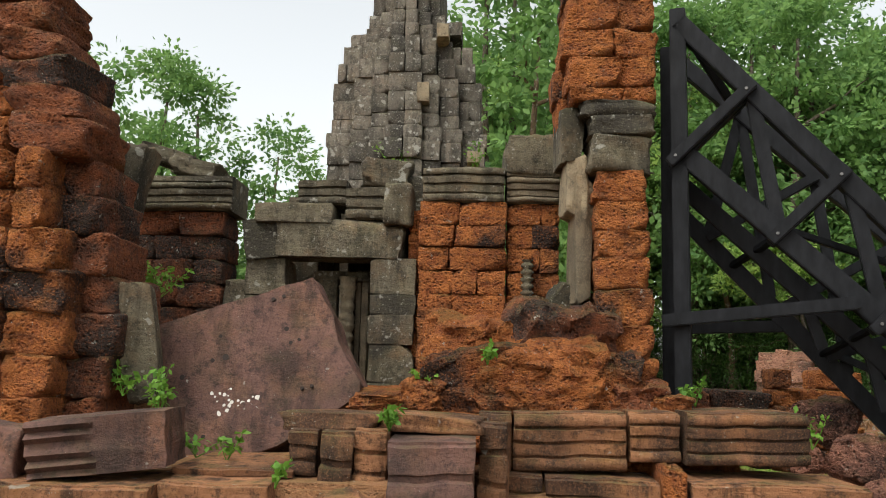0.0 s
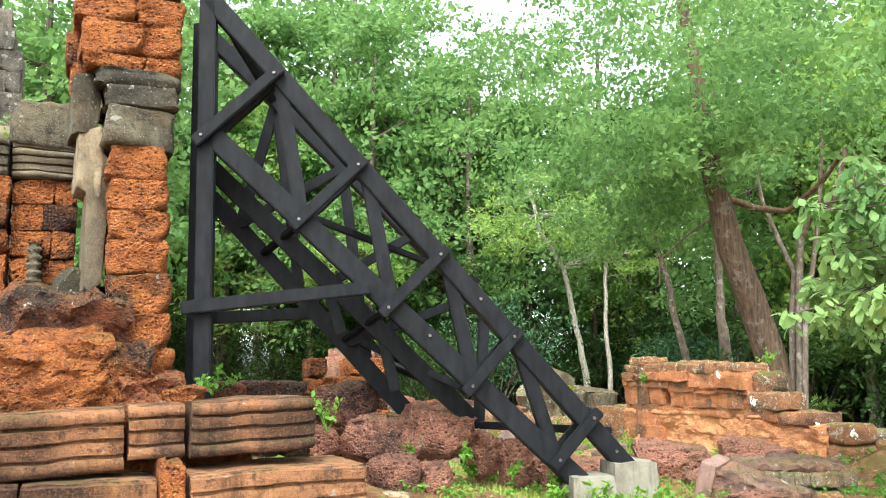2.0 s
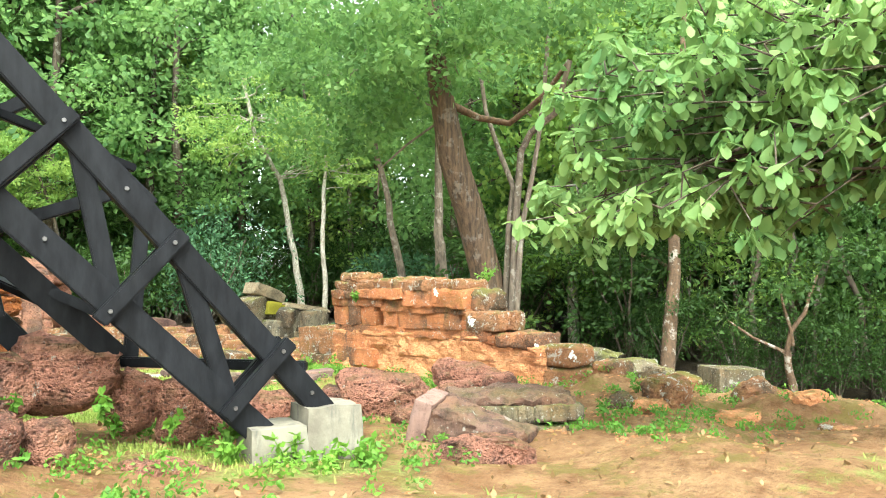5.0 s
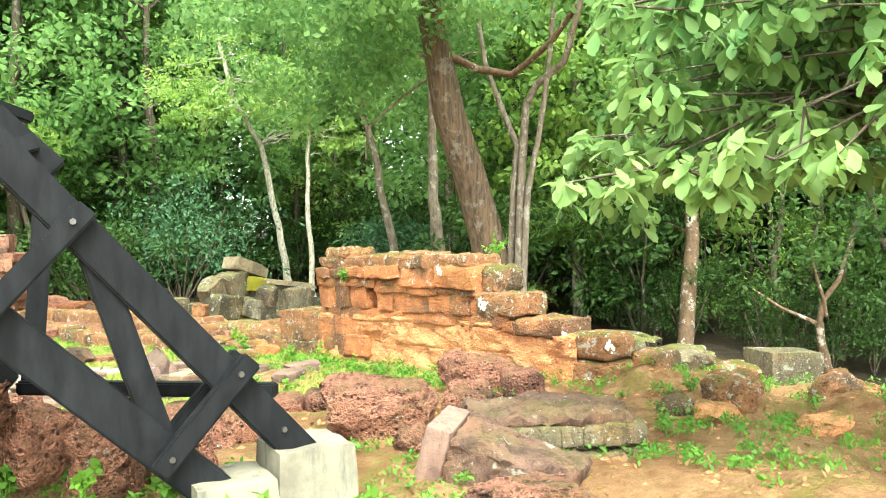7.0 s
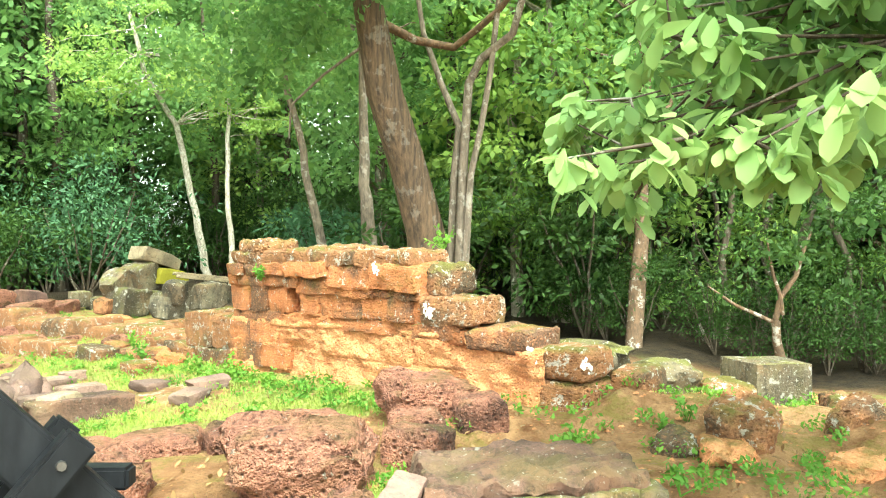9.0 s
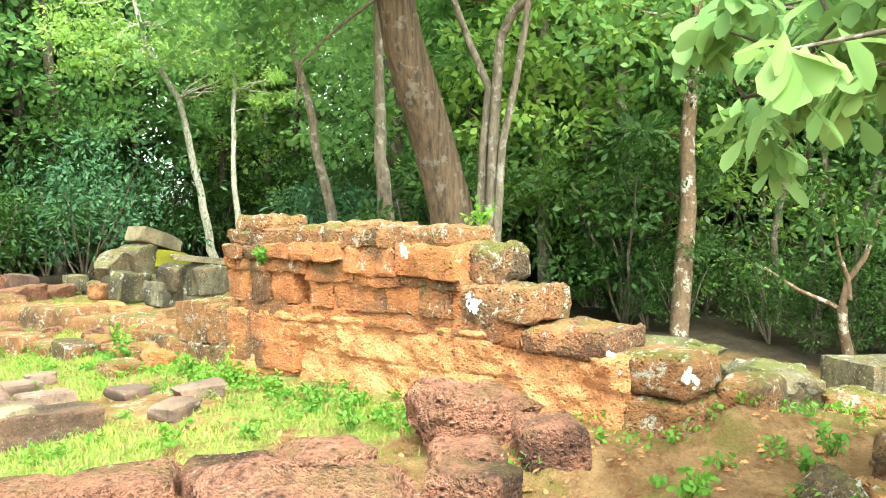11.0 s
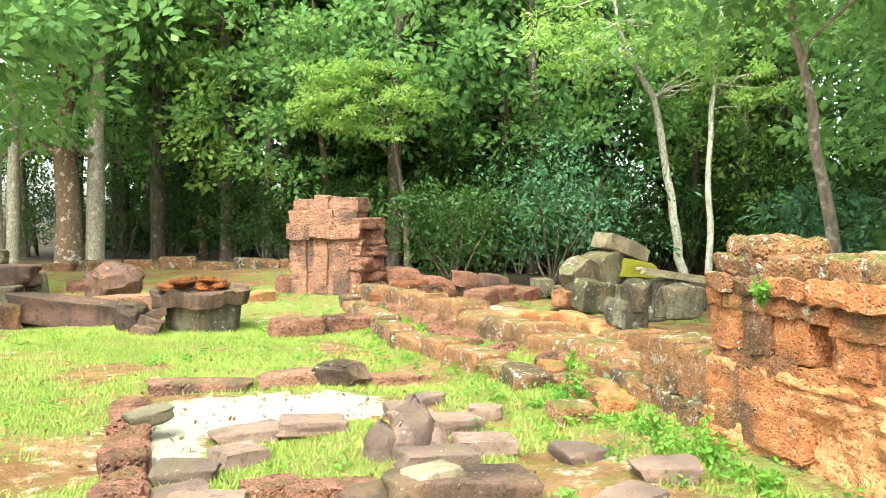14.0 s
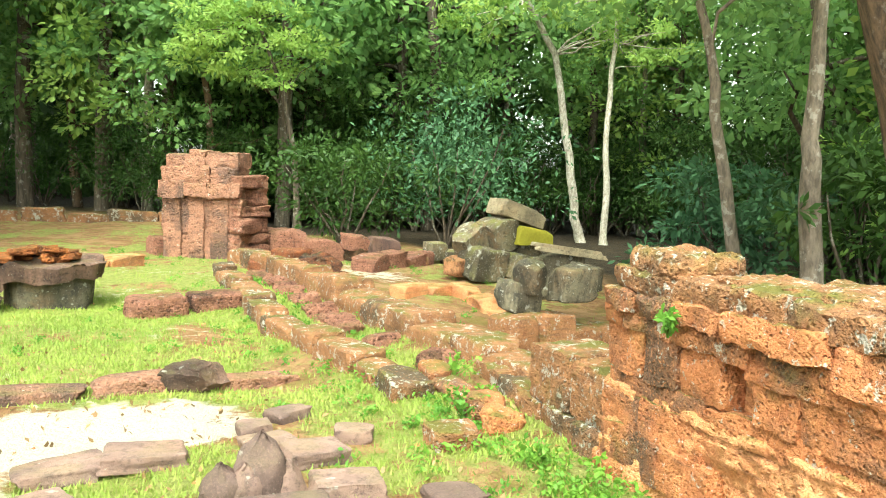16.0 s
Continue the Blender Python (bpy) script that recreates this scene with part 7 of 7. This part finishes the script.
for k, (x, y, z, r, n) in enumerate(((-1.95, 5.95, 0.98, 0.2, 90), (-2.35, 6.2, 1.1, 0.16, 60), (-2.7, 7.6, 1.95, 0.22, 150), (-1.7, 6.1, 0.66, 0.14, 50), (-1.4, 5.9, 0.66, 0.12, 40), (-0.17, 5.55, 0.95, 0.12, 70), (-0.75, 4.75, 0.66, 0.1, 40), (0.5, 6.45, 1.42, 0.12, 50), (-0.02, 6.55, 1.22, 0.13, 50),
                                     (0.05, 7.4, 1.5, 0.1, 30), (2.25, 6.9, 1.12, 0.14, 40), (2.6, 8.9, 1.12, 0.2, 60), (5.3, 5.95, 0.1, 0.24, 110), (5.0, 6.15, 0.14, 0.2, 90), (5.75, 5.75, 0.06, 0.16, 70), (4.55, 6.9, 0.3, 0.2, 70), (4.2, 7.3, 0.45, 0.18, 60), (3.2, 6.9, 0.8, 0.2, 60),
                                     (5.5, 7.1, 0.15, 0.25, 90), (4.35, 6.65, 0.48, 0.14, 50), (4.75, 6.5, 0.34, 0.14, 50), (5.1, 6.35, 0.25, 0.18, 70), (3.9, 6.85, 0.53, 0.11, 40), (5.6, 5.55, 0.08, 0.22, 110), (5.35, 5.62, 0.08, 0.22, 110), (8.6, 6.5, 0.12, 0.2, 80), (8.2, 5.6, 0.1, 0.16, 60), (9.6, 6.2, 0.1, 0.16, 60), (9.35, 10.55, 1.02, 0.12, 120), (9.2, 11.4, 0.02, 0.2, 90), (9.2, 10.8, 0.0, 0.22, 120), (9.15, 10.2, 0.0, 0.18, 90), (9.0, 9.5, 0.0, 0.16, 70), (9.1, 12.4, 0.1, 0.2, 90), (10.6, 9.2, 1.28, 0.18, 110), (9.3, 6.2, 0.05, 0.16, 60), (8.8, 8.9, 0.0, 0.18, 70), (9.4, 13.2, 0.15, 0.2, 80), (8.3, 9.3, 0.0, 0.14, 60), (7.9, 9.6, 0.0, 0.14, 60))):
    weed(x, y, z, r * (0.7 if x > 7 else 0.6 if x > 4 else 1.0), n, 600 + k, 0.05 if x > 7 else 0.07)
weed(-1.2, 14.0, 4.7, 0.3, 120, 700)
weed(0.25, 14.0, 4.75, 0.3, 120, 701)


def grass():
    rnd = np.random.RandomState(33)
    n = 190000
    x = np.concatenate([rnd.uniform(3, 11, n), rnd.uniform(1, 14, n // 3)])
    y = np.concatenate([rnd.uniform(6, 19, n), rnd.uniform(3, 30, n // 3)])
    keep = (grass_amount(x, y) + rnd.uniform(-0.25, 0.25, len(x)) > 0.52) & (sand_amount(x, y) < 0.35) & ~((x > 9.3) & (x < 10.3) & (y > 6.6) & (y < 11.5))
    x, y = x[keep], y[keep]
    z = ground_height(x, y)
    m = len(x)
    a = rnd.uniform(0, 6.28, m)
    h, w = rnd.uniform(0.015, 0.055, m), rnd.uniform(0.004, 0.009, m)
    lx, ly = np.cos(a), np.sin(a)
    bend = rnd.uniform(0.2, 1.3, m) * h
    p0 = np.stack([x - ly * w, y + lx * w, z - 0.005], axis=1)
    p1 = np.stack([x + ly * w, y - lx * w, z - 0.005], axis=1)
    p2 = np.stack([x + lx * bend, y + ly * bend, z + h], axis=1)
    verts = np.stack([p0, p1, p2], axis=1).reshape(-1, 3)
    ob = new("grass", raw_mesh("grass", verts, np.arange(3 * m).reshape(-1, 3), GRASS_BLADE))
    tagged(ob, "short yellow-green grass on the court", "grass", kind="stuff")


grass()


def ground_herbs():
    """Low herbs and tufts scattered on the open earth and along the wall lines."""
    rnd = np.random.RandomState(61)
    n = 900
    x, y = rnd.uniform(2.8, 15.5, n), rnd.uniform(4.4, 26, n)
    bumpy = np.sin(x * 1.1 + np.sin(y)) * np.sin(y * 0.9 + np.sin(x * 0.7)) + rnd.uniform(-0.7, 0.7, n)
    keep = (bumpy > 0.25) & ~((x > 9.2) & (x < 10.4) & (y > 6.6) & (y < 12.5)) & (sand_amount(x, y) < 0.3)
    c = np.stack([x[keep], y[keep], ground_height(x[keep], y[keep]) + 0.03], axis=1)
    rows = np.concatenate([np.stack([np.full(90, 9.15), rnd.uniform(8.3, 13.5, 90)], axis=1) + rnd.normal(0, 0.14, (90, 2)), np.stack([np.full(110, 8.9), rnd.uniform(11, 20, 110)], axis=1) + rnd.normal(0, 0.3, (110, 2))])
    rows = np.concatenate([rows, np.stack([rnd.uniform(7.2, 15.5, 330), rnd.uniform(4.2, 7.6, 330)], axis=1), np.stack([rnd.uniform(3.6, 6.6, 110), rnd.uniform(5.2, 7.4, 110)], axis=1)])
    extra = np.stack([rows[:, 0], rows[:, 1], ground_height(rows[:, 0], rows[:, 1]) + 0.05], axis=1)
    places, out = clumped(np.concatenate([c, extra]), 0.09, 26, 62, 0.6)
    v, f = leaves(places, out, 0.042, 63, width=0.5)
    tagged(new("ground_herbs", raw_mesh("ground_herbs", v, f, LEAF_WEED)), "low green herbs and tufts on the earth", "herbs", kind="stuff")


ground_herbs()


def litter():
    rnd = np.random.RandomState(44)
    n = 5000
    x, y = rnd.uniform(2.5, 16, n), rnd.uniform(3, 16, n)
    keep = ~((x > 9.2) & (x < 10.4) & (y > 6.6) & (y < 11.5))
    x, y = x[keep], y[keep]
    c = np.stack([x, y, ground_height(x, y) + 0.012], axis=1)
    out = np.tile(np.array([0, 0, 3.0]), (len(c), 1))
    v, f = leaves(c, out, 0.06, 45, 0.4, 0.5, 0.0)
    dry = leaf("dry_leaves", (0.16, 0.09, 0.04), (0.34, 0.22, 0.1), 0.1)
    tagged(new("leaf_litter", raw_mesh("leaf_litter", v, f, dry)), "scattered dry brown leaves on the earth", "leaf litter", kind="stuff")


litter()


def pebbles():
    rnd = random.Random(55)
    verts, faces = [], []
    for k in range(5200):
        x, y = (rnd.uniform(2.6, 15), rnd.uniform(3.5, 20)) if k % 2 else (rnd.uniform(7.0, 15), rnd.uniform(3.8, 8.0))
        if 9.2 < x < 10.4 and 6.6 < y < 11.5:
            continue
        r, z = 0.008 + 0.028 * rnd.random() ** 3, gz(x, y)
        b = len(verts)
        k = [rnd.uniform(0.7, 1.3) for _ in range(6)]
        verts += [(x + r * k[0], y, z), (x, y + r * k[1], z), (x - r * k[2], y, z), (x, y - r * k[3], z), (x + r * 0.2, y, z + r * 0.5 * k[4]), (x, y, z - r)]
        faces += [(b + i, b + (i + 1) % 4, b + 4) for i in range(4)]
    tagged(new("pebbles", raw_mesh("pebbles", verts, faces, LATERITE_OCHRE)), "small laterite pebbles on the earth", "pebbles", kind="stuff")


pebbles()
